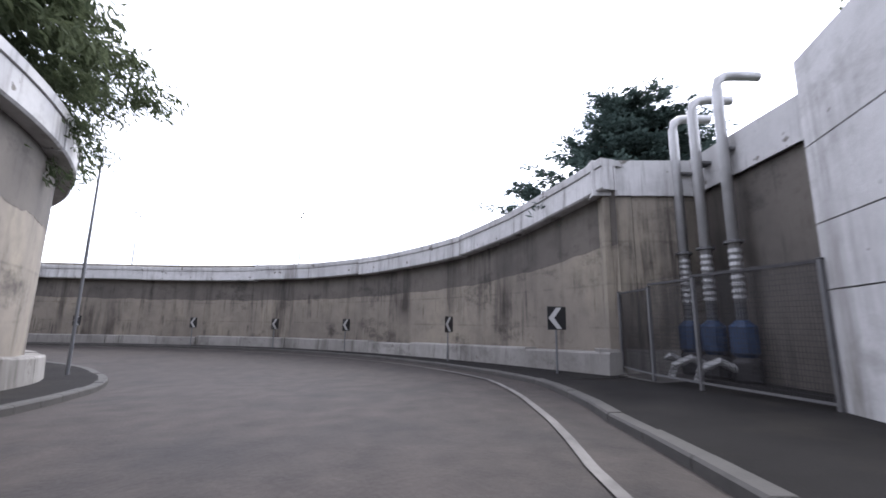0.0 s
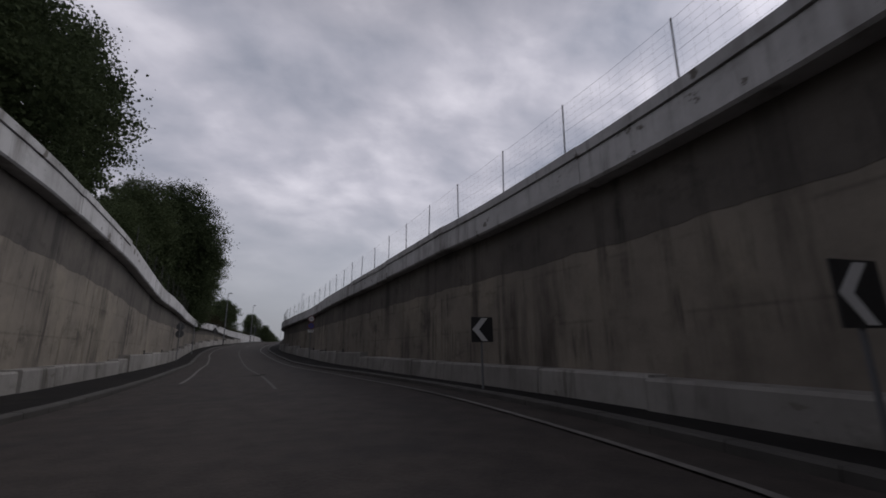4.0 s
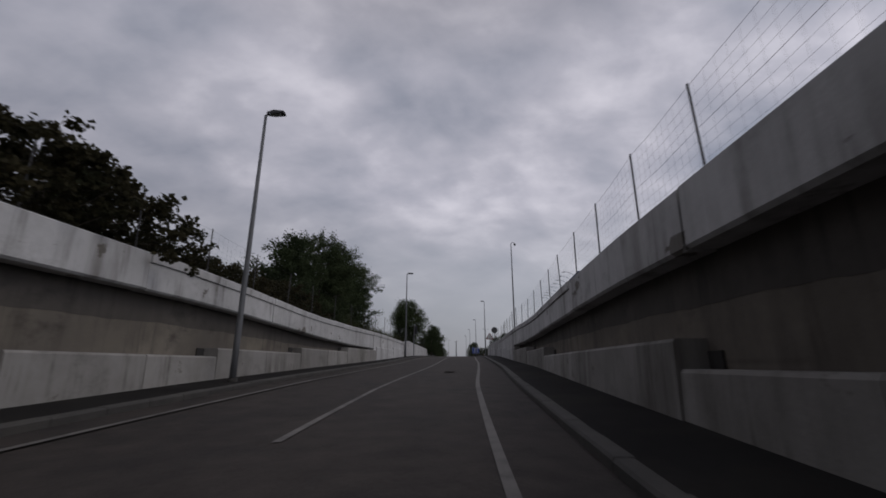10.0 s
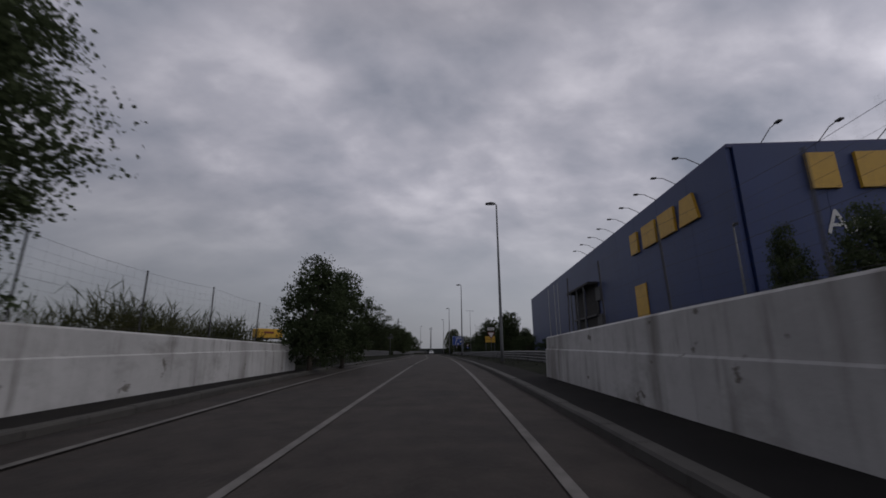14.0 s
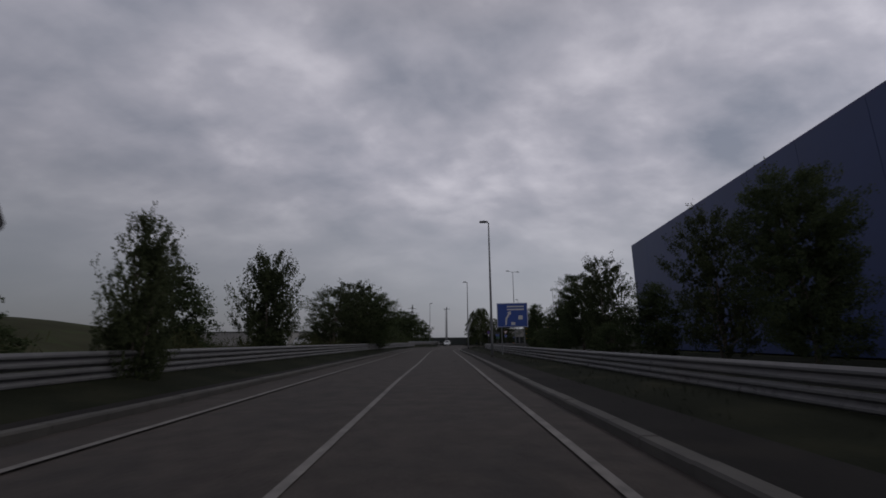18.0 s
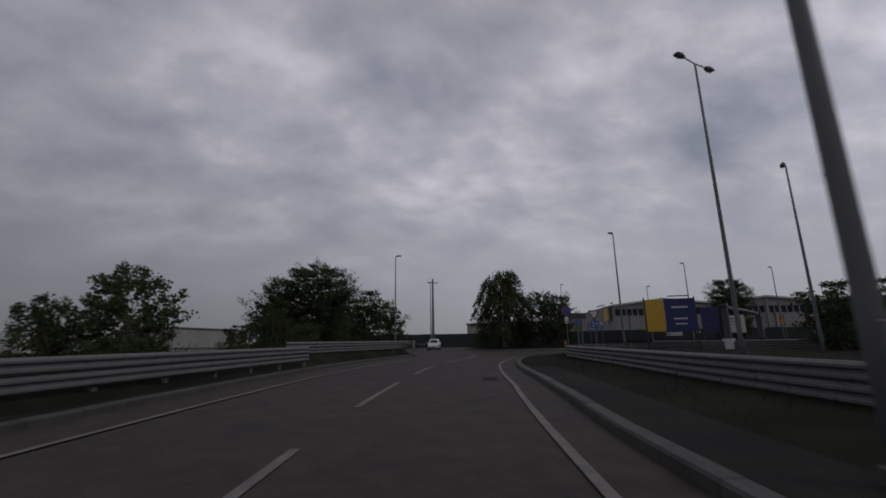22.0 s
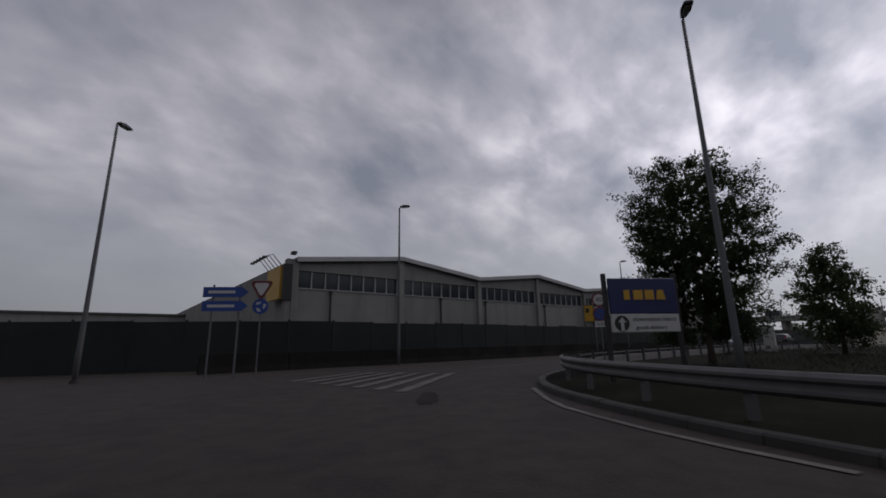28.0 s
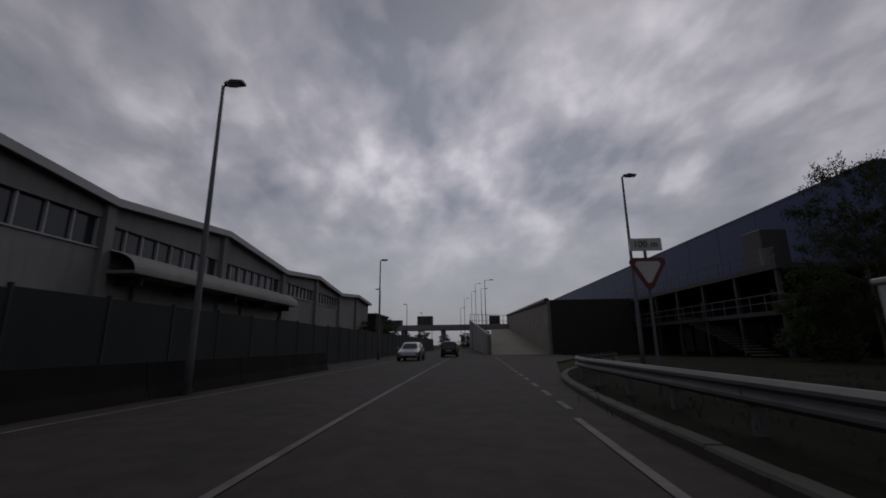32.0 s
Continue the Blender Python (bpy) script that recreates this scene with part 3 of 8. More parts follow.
L_TOP = table([(-20, 2.6), (20, 2.6), (36, 2.3), (45, 2.3), (55, 2.0), (64, 1.3), (76, 1.15), (81, 1.1), (96, 1.23), (102, 1.35), (110, 1.48), (113, 1.4), (118, 1.17), (124, 1.02), (142, .95), (147, 1.28), (156, 1.22), (167, 1.1)])
BAND = table([(0, .95), (60, .9), (90, .85), (107, .95), (118, 1.0), (126, 1.17), (152, 1.2)])
BLOCK = table([(0, .8), (24, .74), (36, .68), (42, .7), (60, .8)])
R_KERB = table([(-30, 1.9), (0, 2.1), (3, 2.4), (6, 2.75), (10, 3.8), (16, 4.1), (23, 4.35), (27, 4.35), (33, 3.95), (40, 3.4), (55, 2.75), (66, 2.42), (74, 2.42), (84, 2.0), (92, 1.45), (98, 1.35), (108, 1.58), (116, 1.74), (122, 1.85), (148, 1.9), (170, 2.05), (199, 2.15), (213, 2.2), (228, 2.4), (245, 2.55), (256, 2.3), (264, 2.0), (268, 1.95), (272, 2.05), (276, 2.3), (280, 2.35), (286, 2.15), (292, 1.9), (296, 1.75)])
L_KERB = table([(-30, -5.0), (6, -5.8), (20, -6.4), (37, -5.65), (50, -5.2), (67, -4.6), (76, -5.0), (87, -5.5), (96, -5.85), (111, -6.0), (118, -5.85), (128, -5.3), (142, -5.2), (150, -5.35), (172, -5.3), (198, -5.2), (245, -5.3), (262, -5.8), (268, -6.15), (274, -6.4), (286, -7.0), (295, -7.6), (300, -8.8)])
R_LINE = table([(-30, .6), (0, 1.3), (4, 1.6), (7, 2.1), (11, 3.03), (16, 3.3), (22, 3.25), (26, 3.12), (33, 3.0), (37, 2.75), (48, 2.1), (60, 1.7), (67, 1.62), (74, 1.58), (84, 1.1), (90, .65), (95, .5), (100, .44), (111, .5), (116, .6), (123, .72), (128, .86), (141, .92), (150, .95), (160, 1.05), (178, 1.25), (198, 1.38), (204, 1.34), (228, 1.6), (246, 1.66), (256, 1.5), (264, 1.2), (270, 1.2), (274, 1.35), (278, 1.5), (286, 1.35), (293, 1.08), (297, .85)])
L_LINE = table([(40, -4.2), (67, -3.6), (71, -3.72), (77, -3.95), (84, -4.5), (92, -4.9), (100, -5.05), (112, -5.0), (120, -4.85), (128, -4.4), (144, -4.25), (170, -4.25), (198, -4.12), (245, -4.05), (256, -4.3), (265, -4.65), (271, -4.9), (280, -5.1), (292, -5.2), (296, -5.7)])
C_LINE = table([(40, -1.2), (66, -1.12), (75, -1.2), (90, -1.8), (100, -2.1), (110, -2.2), (118, -2.05), (128, -1.88), (150, -1.8), (170, -1.6), (198, -1.38), (221, -1.28), (232, -1.15), (246, -1.15), (256, -1.3), (265, -1.55), (272, -1.75), (290, -1.75), (294, -1.85)])


def ribbon(geo, s0, s1, prof, step=1.0, mi=0, closed=False):
    """Sweeps a profile along the road: prof(s) gives (lat, absolute z or None, height over the road) rows."""
    n = max(1, int(math.ceil((s1 - s0) / step)))
    rings = []
    for i in range(n + 1):
        s = s0 + (s1 - s0) * i / n
        ring = []
        for lat, z, h in prof(s):
            p = P(s, lat, h)
            if z is not None:
                p.z = z
            ring.append(p)
        rings.append(ring)
    return geo.loft(rings, mi, closed, closed)

# ---- ground ----
def near_road(X, Y):
    pts = np.stack([X.ravel(), Y.ravel()], 1)
    s_out, l_out = np.empty(len(pts)), np.empty(len(pts))
    for a in range(0, len(pts), 4000):
        q = pts[a:a + 4000]
        d = q[:, None, :] - RP[None, :, :2]
        k = (d**2).sum(2).argmin(1)
        dv = q - RP[k, :2]
        s_out[a:a + 4000] = RS[k]
        l_out[a:a + 4000] = dv[:, 0] * RT[k, 1] - dv[:, 1] * RT[k, 0]
    return s_out, l_out


far = [130, 180, 260, 400, 700, 1200, 2200]
gx = np.array(sorted([-60 - f for f in far] + list(np.arange(-60, 34, 1.0)) + list(np.arange(34, 180, 4.0)) + [180 + f for f in far]))
gy = np.array(sorted([-80 - f for f in far] + list(np.arange(-80, 130, 1.0)) + list(np.arange(130, 300, 4.0)) + [300 + f for f in far]))
GX, GY = np.meshgrid(gx, gy, indexing="ij")
gs, gl = near_road(GX, GY)
gz = np.where(gs < 165, 0.45, -0.09)
inside = (gs < 165.5) & (gl < np.array([R_WALL(s) + 1.9 if s > 13 else 9.6 for s in gs])) & (gl > np.array([L_WALL(s) - 1.9 for s in gs]))
gz = np.where(inside, np.interp(gs, RS, RP[:, 2]) - 0.3, gz)
# a grassy rise on the far side of the straight
rise = np.clip((-gl - 16) / 22, 0, 1) * np.clip((gs - 178) / 15, 0, 1) * np.clip((285 - gs) / 40, 0, 1)
gz = gz + 3.6 * rise**2 * (3 - 2 * rise)
gg = Geo()
ny = len(gy)
gg.v = list(zip(GX.ravel().tolist(), GY.ravel().tolist(), gz.tolist()))
gg.f = [(i * ny + j, (i + 1) * ny + j, (i + 1) * ny + j + 1, i * ny + j + 1) for i in range(len(gx) - 1) for j in range(ny - 1)]
gg.m = [0] * len(gg.f)
solid("ground", gg, M_EARTH, "rough dry grassland around the sunken road", "ground", kind="structure", smooth=True)

g = Geo()
crown = table([(-40, 1.0), (292, 1.0), (303, 0.0), (320, 0.0)])
ribbon(g, -39, 311, lambda s: [(L_KERB(s) - 0.05, None, 0), (L_KERB(s) * 0.5, None, 0.02 * crown(s)), (0, None, 0.03 * crown(s)), (R_KERB(s) * 0.5, None, 0.02 * crown(s)), (R_KERB(s) + 0.05, None, 0)], 1.0)
solid("road", g, M_ASPHALT, "worn dark asphalt road ramping up between walls", "road", kind="structure")

# roundabout and the road out of it
RC, RR = Vector((51.9, 256.2, 0)), 7.5
g = Geo()
n = 64
ring = lambda r, z: [(RC.x + r * math.cos(2 * math.pi * k / n), RC.y + r * math.sin(2 * math.pi * k / n), z) for k in range(n)]
g.loft([ring(RR - 0.3, 0.0), ring(15, 0.006), ring(23, -0.006)], 0, True, False)
g.add([(34, 226, -.02), (42, 226, -.02), (62, 238, -.02), (62, 248, -.02), (36, 246, -.02)], [(0, 1, 2, 3, 4)])
# leg to the west
for q in (((36, 244), (48, 250), (46, 264), (33.3, 258.4)), ((33.3, 258.4), (46, 264), (44, 275), (30.3, 268.5)), ((30.3, 268.5), (44, 275), (10, 283.5), (10, 274)), ((10, 274), (10, 283.5), (-60, 300), (-60, 290))):
    g.add([(*p, -.016) for p in q], [(0, 1, 2, 3)])
solid("roundabout_road", g, M_ASPHALT, "dark asphalt circulating road of the roundabout", "road", kind="structure")
g = Geo()
X_KERB = table([(331, 1.4), (337, 1.1), (341, 1.4), (351, 1.9), (358, 2.3), (368, 2.6), (374, 3.2), (385, 5.0), (395, 9.0), (620, 9.0)])
X_LEFT = table([(330, -14), (346, -10.6), (372, -10.8), (620, -10.5)])
ribbon(g, 331, 600, lambda s: [(X_LEFT(s), None, -0.003), (-4, None, 0.002), (X_KERB(s) + 0.05, None, -0.003)], 2.0)
solid("road_out", g, M_ASPHALT, "wide asphalt road running past the warehouse", "road", kind="structure")
g = Geo()
g.add([(52, 238, -.03), (66, 246.5, -.03), (100, 225, -.03), (78, 205, -.03)], [(0, 1, 2, 3)])
solid("side_road", g, M_ASPHALT, "asphalt side road into the store's car park", "road", kind="structure")

# footways
g = Geo()
ribbon(g, 9.5, 163.4, lambda s: [(R_KERB(s) + 0.2, None, 0.13), (R_WALL(s) + 0.3, None, 0.16)], 1.0)
ribbon(g, -39, 9.5, lambda s: [(R_KERB(s) + 0.2, None, 0.13), (6.2 + max(0, s) * 0.25 + 0.9, None, 0.16)], 1.0)
solid("pavement_right", g, M_WALK, "narrow dark asphalt footway under the wall", "pavement", kind="structure")
g = Geo()
ribbon(g, -39, 167.6, lambda s: [(L_WALL(s) - 0.3, None, 0.16), (L_KERB(s) - 0.2, None, 0.13)], 1.0)
solid("pavement_left", g, M_WALK, "narrow dark asphalt footway under the wall", "pavement", kind="structure")
g = Geo()
ribbon(g, 163.4, 296.4, lambda s: [(R_KERB(s) + 0.2, None, 0.12), (R_KERB(s) + 1.3, None, 0.13)], 2.0)
ribbon(g, 167.6, 300, lambda s: [(L_KERB(s) - .6, None, 0.14), (L_KERB(s) - 0.2, None, 0.12)], 2.0)
solid("pavement_verge", g, M_WALK, "cracked asphalt strip along the kerb", "pavement", kind="structure")
g = Geo()
ribbon(g, 163.4, 285, lambda s: [(R_KERB(s) + 1.3, None, 0.13), (R_KERB(s) + 2.6, None, 0.2), (12, None, 0.16), (22, None, 0.1)], 2.0)
BANK = table([(167, .2), (176, .46), (284, .46), (290, .62), (300, .62)])
ribbon(g, 167.6, 300, lambda s: [(-22, None, 0.05), (-13, None, BANK(s)), (min(-7.55, L_KERB(s) - 1.55), None, BANK(s)), (L_KERB(s) - .6, None, 0.14)], 2.0)
solid("grass_verge", g, M_GRASS, "mown grass verge behind the kerb", "grass", kind="structure")


def kerb_row(name, pts_fn, s0, s1, length=1.0, label="weathered grey kerb stones", stone=None):
    """Kerb stones laid end to end along a line given by a function of distance."""
    g = Geo()
    s = s0
    while s < s1 - 0.05:
        e = min(s + length - 0.015, s1)
        a0, a1, b0, b1 = pts_fn(s, 0.0), pts_fn(s, 0.22), pts_fn(e, 0.0), pts_fn(e, 0.22)
        top = 0.135 + random.uniform(-0.006, 0.006)
        up, lo, ch = Vector((0, 0, top)), Vector((0, 0, -0.1)), Vector((0, 0, top - 0.03))
        i0, i1 = a0.lerp(a1, 0.12), b0.lerp(b1, 0.12)
        vs = [a0 + lo, a0 + ch, i0 + up, a1 + up, b0 + lo, b0 + ch, i1 + up, b1 + up]
        g.add(vs, [(0, 1, 5, 4), (1, 2, 6, 5), (2, 3, 7, 6), (0, 3, 2, 1), (4, 5, 6, 7)])
        s += length
    return solid(name, g, stone or M_KERB, label, "kerb", kind="stuff")


kerb_row("kerb_stones_right", lambda s, d: P(s, R_KERB(s) + d), -30, 296)
kerb_row("kerb_stones_left", lambda s, d: P(s, L_KERB(s) - d), -30, 300)


def line_fn(pts, side=1):
    """Distance along a polyline, and an offset to its side."""
    L = spline_line([(*p, 0) for p in pts], 0.3)
    S = np.concatenate([[0], np.cumsum(np.hypot(*np.diff(L[:, :2], axis=0).T))])
    T = np.gradient(L[:, :2], axis=0)
    T /= np.linalg.norm(T, axis=1)[:, None]

    def fn(s, d=0.0):
        x, y = np.interp(s, S, L[:, 0]), np.interp(s, S, L[:, 1])
        tx, ty = np.interp(s, S, T[:, 0]), np.interp(s, S, T[:, 1])
        return Vector((x + ty * d * side, y - tx * d * side, 0))
    return fn, float(S[-1])


# corner island between the road in and the side road; island beside the road out
CORNER = [tuple(P(296, 1.75))[:2], (43.3, 231.4), (45.2, 233.4), (46.6, 234.4), (48.2, 235.2), (49.8, 235.8), (51.3, 236.1), (53.5, 235.9), (55.5, 235.0), (60, 230.5), (72, 219)]
ISLAND = [(78, 231.5), (67, 238.5), (63.4, 243), (63.2, 245.6), (64.6, 248.2), (66.6, 250.7), (68.6, 252.5), (70.6, 253.6), (72.7, 254.1), (76.1, 254.2), (81.5, 253.5), (86, 252.5), (90.4, 251.3), (95, 249.9), (100, 248.3), (105.1, 246.2), (109, 243.6), (113, 239.5), (117, 234)]
for nm, pts in (("kerb_stones_corner", CORNER), ("kerb_stones_island", ISLAND)):
    fn, ln = line_fn(pts)
    kerb_row(nm, fn, 0, ln)
fn, ln = line_fn([(RC.x + RR * math.cos(a), RC.y + RR * math.sin(a)) for a in np.linspace(0, 2 * math.pi, 40)], -1)
kerb_row("kerb_stones_roundabout", fn, 0, ln, 0.8, "pale kerb stones round the roundabout island", M_KERBPALE)
for nm, pts, extra, label in (("grass_corner", CORNER, [(72, 200), (50, 204)], "mown grass on the corner by the guard rail"),
                              ("grass_island", ISLAND, [(117, 224), (90, 222)], "grass island with trees beside the road")):
    fn, ln = line_fn(pts)
    rim = [fn(ln * i / 60, 0.22) for i in range(61)] + [Vector((*e, 0)) for e in extra]
    if nm == "grass_corner":
        rim = [P(q, R_KERB(q) + .22) for q in (284.6, 288, 292)] + rim
    c = sum(rim, Vector()) / len(rim)
    g = Geo()
    g.add([(p.x, p.y, 0.125) for p in rim] + [(c.x, c.y, 0.3)], [(i, (i + 1) % len(rim), len(rim)) for i in range(len(rim))])
    solid(nm, g, M_GRASS, label, "grass", kind="structure")
g = Geo()
g.loft([ring(RR + .02, .010), ring(RR + .5, .016)], 0, True, False)
solid("dust_strip", g, M_DUST, "strip of pale dust and grit round the roundabout kerb", "dirt", kind="structure")
g = Geo()
g.loft([ring(RR - 0.22, 0.12), ring(RR - 2.2, 0.35), ring(RR - 6, 0.6), ring(0.1, 0.7)], 0, True, False)
solid("grass_roundabout", g, M_GRASS, "raised grassy middle of the roundabout", "grass", kind="structure")


# the far side of the junction
LEFT_END = [tuple(P(299.9, L_KERB(299.9)))[:2], (35.9, 242.2), (35.3, 248.0), (33.3, 258.4), (30.3, 268.5), (10, 273.8)]
fn, ln = line_fn(LEFT_END, -1)
kerb_row("kerb_stones_junction", fn, 0, ln)
rim = [fn(ln * i / 40, .22) for i in range(41)] + [Vector((8, 262, 0)), Vector((10, 240, 0)), P(299.9, -21)]
c = Vector((24, 254, .5))
g = Geo()
g.add([(p.x, p.y, .125) for p in rim] + [tuple(c)], [(i, (i + 1) % len(rim), len(rim)) for i in range(len(rim))])
solid("grass_junction", g, M_GRASS, "rough grass bank at the junction below the trees", "grass", kind="structure")


# ---- painted lines ----
def stripe(name, fn, s0, s1, width, dash=0.0, gap=0.0, label="worn white painted line on the asphalt", lift=0.036, paint=None):
    """A painted line; with a dash length each dash is a part of its own."""
    t = thing(name, label, "road marking", kind="structure") if dash else None
    s = s0
    while s < s1:
        e = min(s1, s + dash) if dash else s1
        n = max(1, int((e - s) / 1.0))
        rows = []
        for i in range(n + 1):
            q = s + (e - s) * i / n
            a, b = fn(q, -width / 2), fn(q, width / 2)
            a.z += lift
            b.z += lift
            rows.append([a, b])
        g = Geo()
        g.loft(rows, 0, False, False)
        if not dash:
            return solid(name, g, paint or M_LINE, label, "road marking", kind="structure")
        part("dash", g, paint or M_LINE, t)
        s = e + gap
    return t


stripe("line_right", lambda s, d: P(s, R_LINE(s) + d), -10, 297, 0.12)
stripe("line_left", lambda s, d: P(s, L_LINE(s) + d), 48, 293, 0.12)
stripe("line_left_end", line_fn([(33.9, 229.6), (34.4, 230.6), (34.9, 232.3), (35.2, 232.9)])[0], 0, 3.6, 0.12, 1.1, 1.75)
stripe("line_centre_worn", lambda s, d: P(s, C_LINE(s) + d), 44, 93, 0.10, label="almost worn-off white line on the asphalt", paint=M_LINEWORN)
stripe("line_centre", lambda s, d: P(s, C_LINE(s) + d), 104, 258, 0.11)
stripe("line_centre_end", lambda s, d: P(s, C_LINE(s) + d), 259.5, 294, 0.12, 4.5, 3.0)
for pts in ([(48.1, 235.8), (50.8, 236.6), (52.1, 236.6), (54.5, 236.2)], [(45.9, 234.9), (47.0, 235.4)], [(48.2, 236.4), (48.5, 236.7)]):
    fn, ln = line_fn(pts)
    stripe("line_corner", fn, 0, ln, 0.14, lift=0.02)
fn, ln = line_fn([(64, 248), (64.8, 249.4), (65.5, 250.3), (66.7, 251.6), (69.3, 253.2)])
stripe("line_island", fn, 0, ln, 0.13, lift=0.02)
fn, ln = line_fn([(RC.x + (RR + .4) * math.cos(a), RC.y + (RR + .4) * math.sin(a)) for a in np.linspace(-2.9, 0.9, 30)])
stripe("line_roundabout", fn, 0, ln, 0.16, lift=0.02)
stripe("line_out_right", lambda s, d: P(s, table([(343, .9), (348, 1.2), (353, 1.5), (400, 1.5)])(s) + d), 343, 363.5, 0.12, lift=0.01)
stripe("line_out_dashed", lambda s, d: P(s, 1.6 + d), 364.5, 400, 0.13, 1.1, 1.0, lift=0.01)
fn, ln = line_fn([(75.5, 258.8), (80, 258.2), (89.4, 256.0), (96, 254.3), (132, 243.5), (170, 231.8), (240, 210)])
stripe("line_out_centre", fn, 0, ln, 0.11, lift=0.012)
stripe("line_out_left", lambda s, d: P(s, table([(342, -8.2), (350, -8.0), (356, -6.6), (363, -6.9), (380, -6.5), (600, -6.3)])(s) + d), 342, 560, 0.11, lift=0.01)
# hatched splitter islands
def hatching(name, bands):
    """Painted bands with worn, uneven edges, each from one point to another with its width."""
    t = thing(name, "worn white hatched triangle painted on the road", "road marking", kind="structure")
    rng = random.Random(17)
    for k, (p, q, w) in enumerate(bands):
        z = .02 + .002 * (k % 3)
        p, q = Vector((*p, z)), Vector((*q, z))
        d = (q - p).normalized().cross(Vector((0, 0, 1))) * w / 2
        n = max(2, int((q - p).length / .35))
        g = Geo()
        g.loft([[p.lerp(q, i / n) - d * rng.uniform(.72, 1.0), p.lerp(q, i / n) + d * rng.uniform(.72, 1.0)] for i in range(n + 1)], 0, False, False)
        part("painted_band", g, M_HATCH, t)


ha, hb, hc = (41.1, 241.8), (43.7, 239.4), (40.0, 235.0)
hatching("hatching_entry", [(ha, hb, .13), (hb, hc, .13), (hc, ha, .16), ((40.6, 238.6), (43.2, 239.45), .1), ((40.8, 239.85), (42.4, 240.4), .1)])
lerp2 = lambda p, q, u: (p[0] + (q[0] - p[0]) * u, p[1] + (q[1] - p[1]) * u)
hatching("hatching_exit", [((71.9, 262.9), (73.0, 258.1), .14)] + [(lerp2((68.0, 262.1), (67.1, 255.8), i / 7), lerp2((71.9, 262.9), (73.0, 258.1), i / 7), .38) for i in range(1, 8)])
dg = thing("drain_grate", "rusty square drain grate set in the asphalt", "drain grate", m=Matrix.Translation((42.85, 238.7, .006)) @ Matrix.Rotation(.25, 4, "Z"))
part("frame", Geo().box((0, 0, 0), (.8, .62, .02), bev=.005), M_RUST, dg)
for k in range(7):
    part("slot", Geo().box((-.3 + k * .1, 0, .011), (.05, .48, .006)), M_DARKVOID, dg)


fn, ln = line_fn([(37.8, 229.6), (38.4, 231.2), (39.8, 234.7)])
stripe("line_splitter", fn, 0, ln, 0.13, lift=0.02)
fn, ln = line_fn([(36.9, 244.8), (36.25, 248.7), (35.1, 253.1), (33.9, 258)])
stripe("line_junction", fn, 0, ln, .13, lift=.012)
fn, ln = line_fn([(42.9, 237.5), (43.5, 238.05)])
stripe("line_dash", fn, 0, ln, 0.1, lift=0.02)
# a strip of asphalt behind the corner kerb, and a pale edging between it and the grass
fn, ln = line_fn(CORNER)
g = Geo()
g.loft([[fn(ln * i / 70, d) + Vector((0, 0, z)) for d, z in ((0.22, 0.131), (1.2, 0.145))] for i in range(50)], 0, False, False)
solid("pavement_corner", g, M_WALK, "dark asphalt strip behind the corner kerb", "pavement", kind="structure")
g = Geo()
g.loft([[fn(ln * i / 70, d) + Vector((0, 0, z)) for d, z in ((1.2, 0.10), (1.2, 0.19), (1.32, 0.19), (1.32, 0.10))] for i in range(50)], 0, False, False)
solid("edging_corner", g, M_KERB, "thin pale concrete edging along the grass", "kerb", kind="structure")


def tar(x, y, a, length, width, z):
    """An irregular dark repair in the asphalt."""
    n = 22
    rim = []
    for i in range(n):
        u = 2 * math.pi * i / n
        k = random.uniform(.78, 1.08) * (abs(math.cos(u)) ** 4 + abs(math.sin(u)) ** 4) ** -.25
        p = Vector((length / 2 * math.cos(u) * k, width / 2 * math.sin(u) * k, 0))
        p.rotate(Matrix.Rotation(a, 3, "Z"))
        rim.append((x + p.x, y + p.y, z))
    g = Geo()
    g.add(rim, [tuple(range(n))])
    return solid("tar_patch", g, M_TAR, "dark irregular tar repair in the asphalt", "road patch", kind="structure")


for x, y, a, ln, wd in ((43.3, 236.2, .05, 2.3, .5), (46.6, 236.3, -.1, 3.0, .9), (48.4, 237.4, .2, 2.0, .8), (41.4, 238.2, 1.0, 1.3, .35), (40.2, 236.4, 1.2, 1.4, .5), (41.5, 233.4, .3, .9, .4), (36.3, 236.6, .2, .7, .3), (57.5, 243.5, .7, 2.4, .5), (66.5, 254.5, .6, 2.2, .5)):
    tar(x, y, a, ln, wd, .012)
for s, lat, ln, wd in ((52, -1.2, 1.6, .6), (76, .9, .9, .5), (118, -.6, 1.8, .5), (150, 1.0, .8, .6), (176, -1.6, 2.2, .5), (205, .7, 1.2, .5), (233.5, .85, .65, .35), (262, -.8, 2.0, .6), (280, .9, 1.1, .5)):
    p = P(s, lat)
    tar(p.x, p.y, 1.3, ln, wd, p.z + .038)


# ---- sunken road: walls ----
def shade_band(s):
    """How far the dark band of dampness and painted parapet shade reaches down the face."""
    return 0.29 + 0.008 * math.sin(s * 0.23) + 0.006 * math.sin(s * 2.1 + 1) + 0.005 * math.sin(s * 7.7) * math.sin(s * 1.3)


RAMP_R = [54.0 + 6.35 * k for k in range(9)] + [111.2 + 5.95 * k for k in range(1, 7)]
RAMP_L = [56.7 + 6.1 * k for k in range(16)]


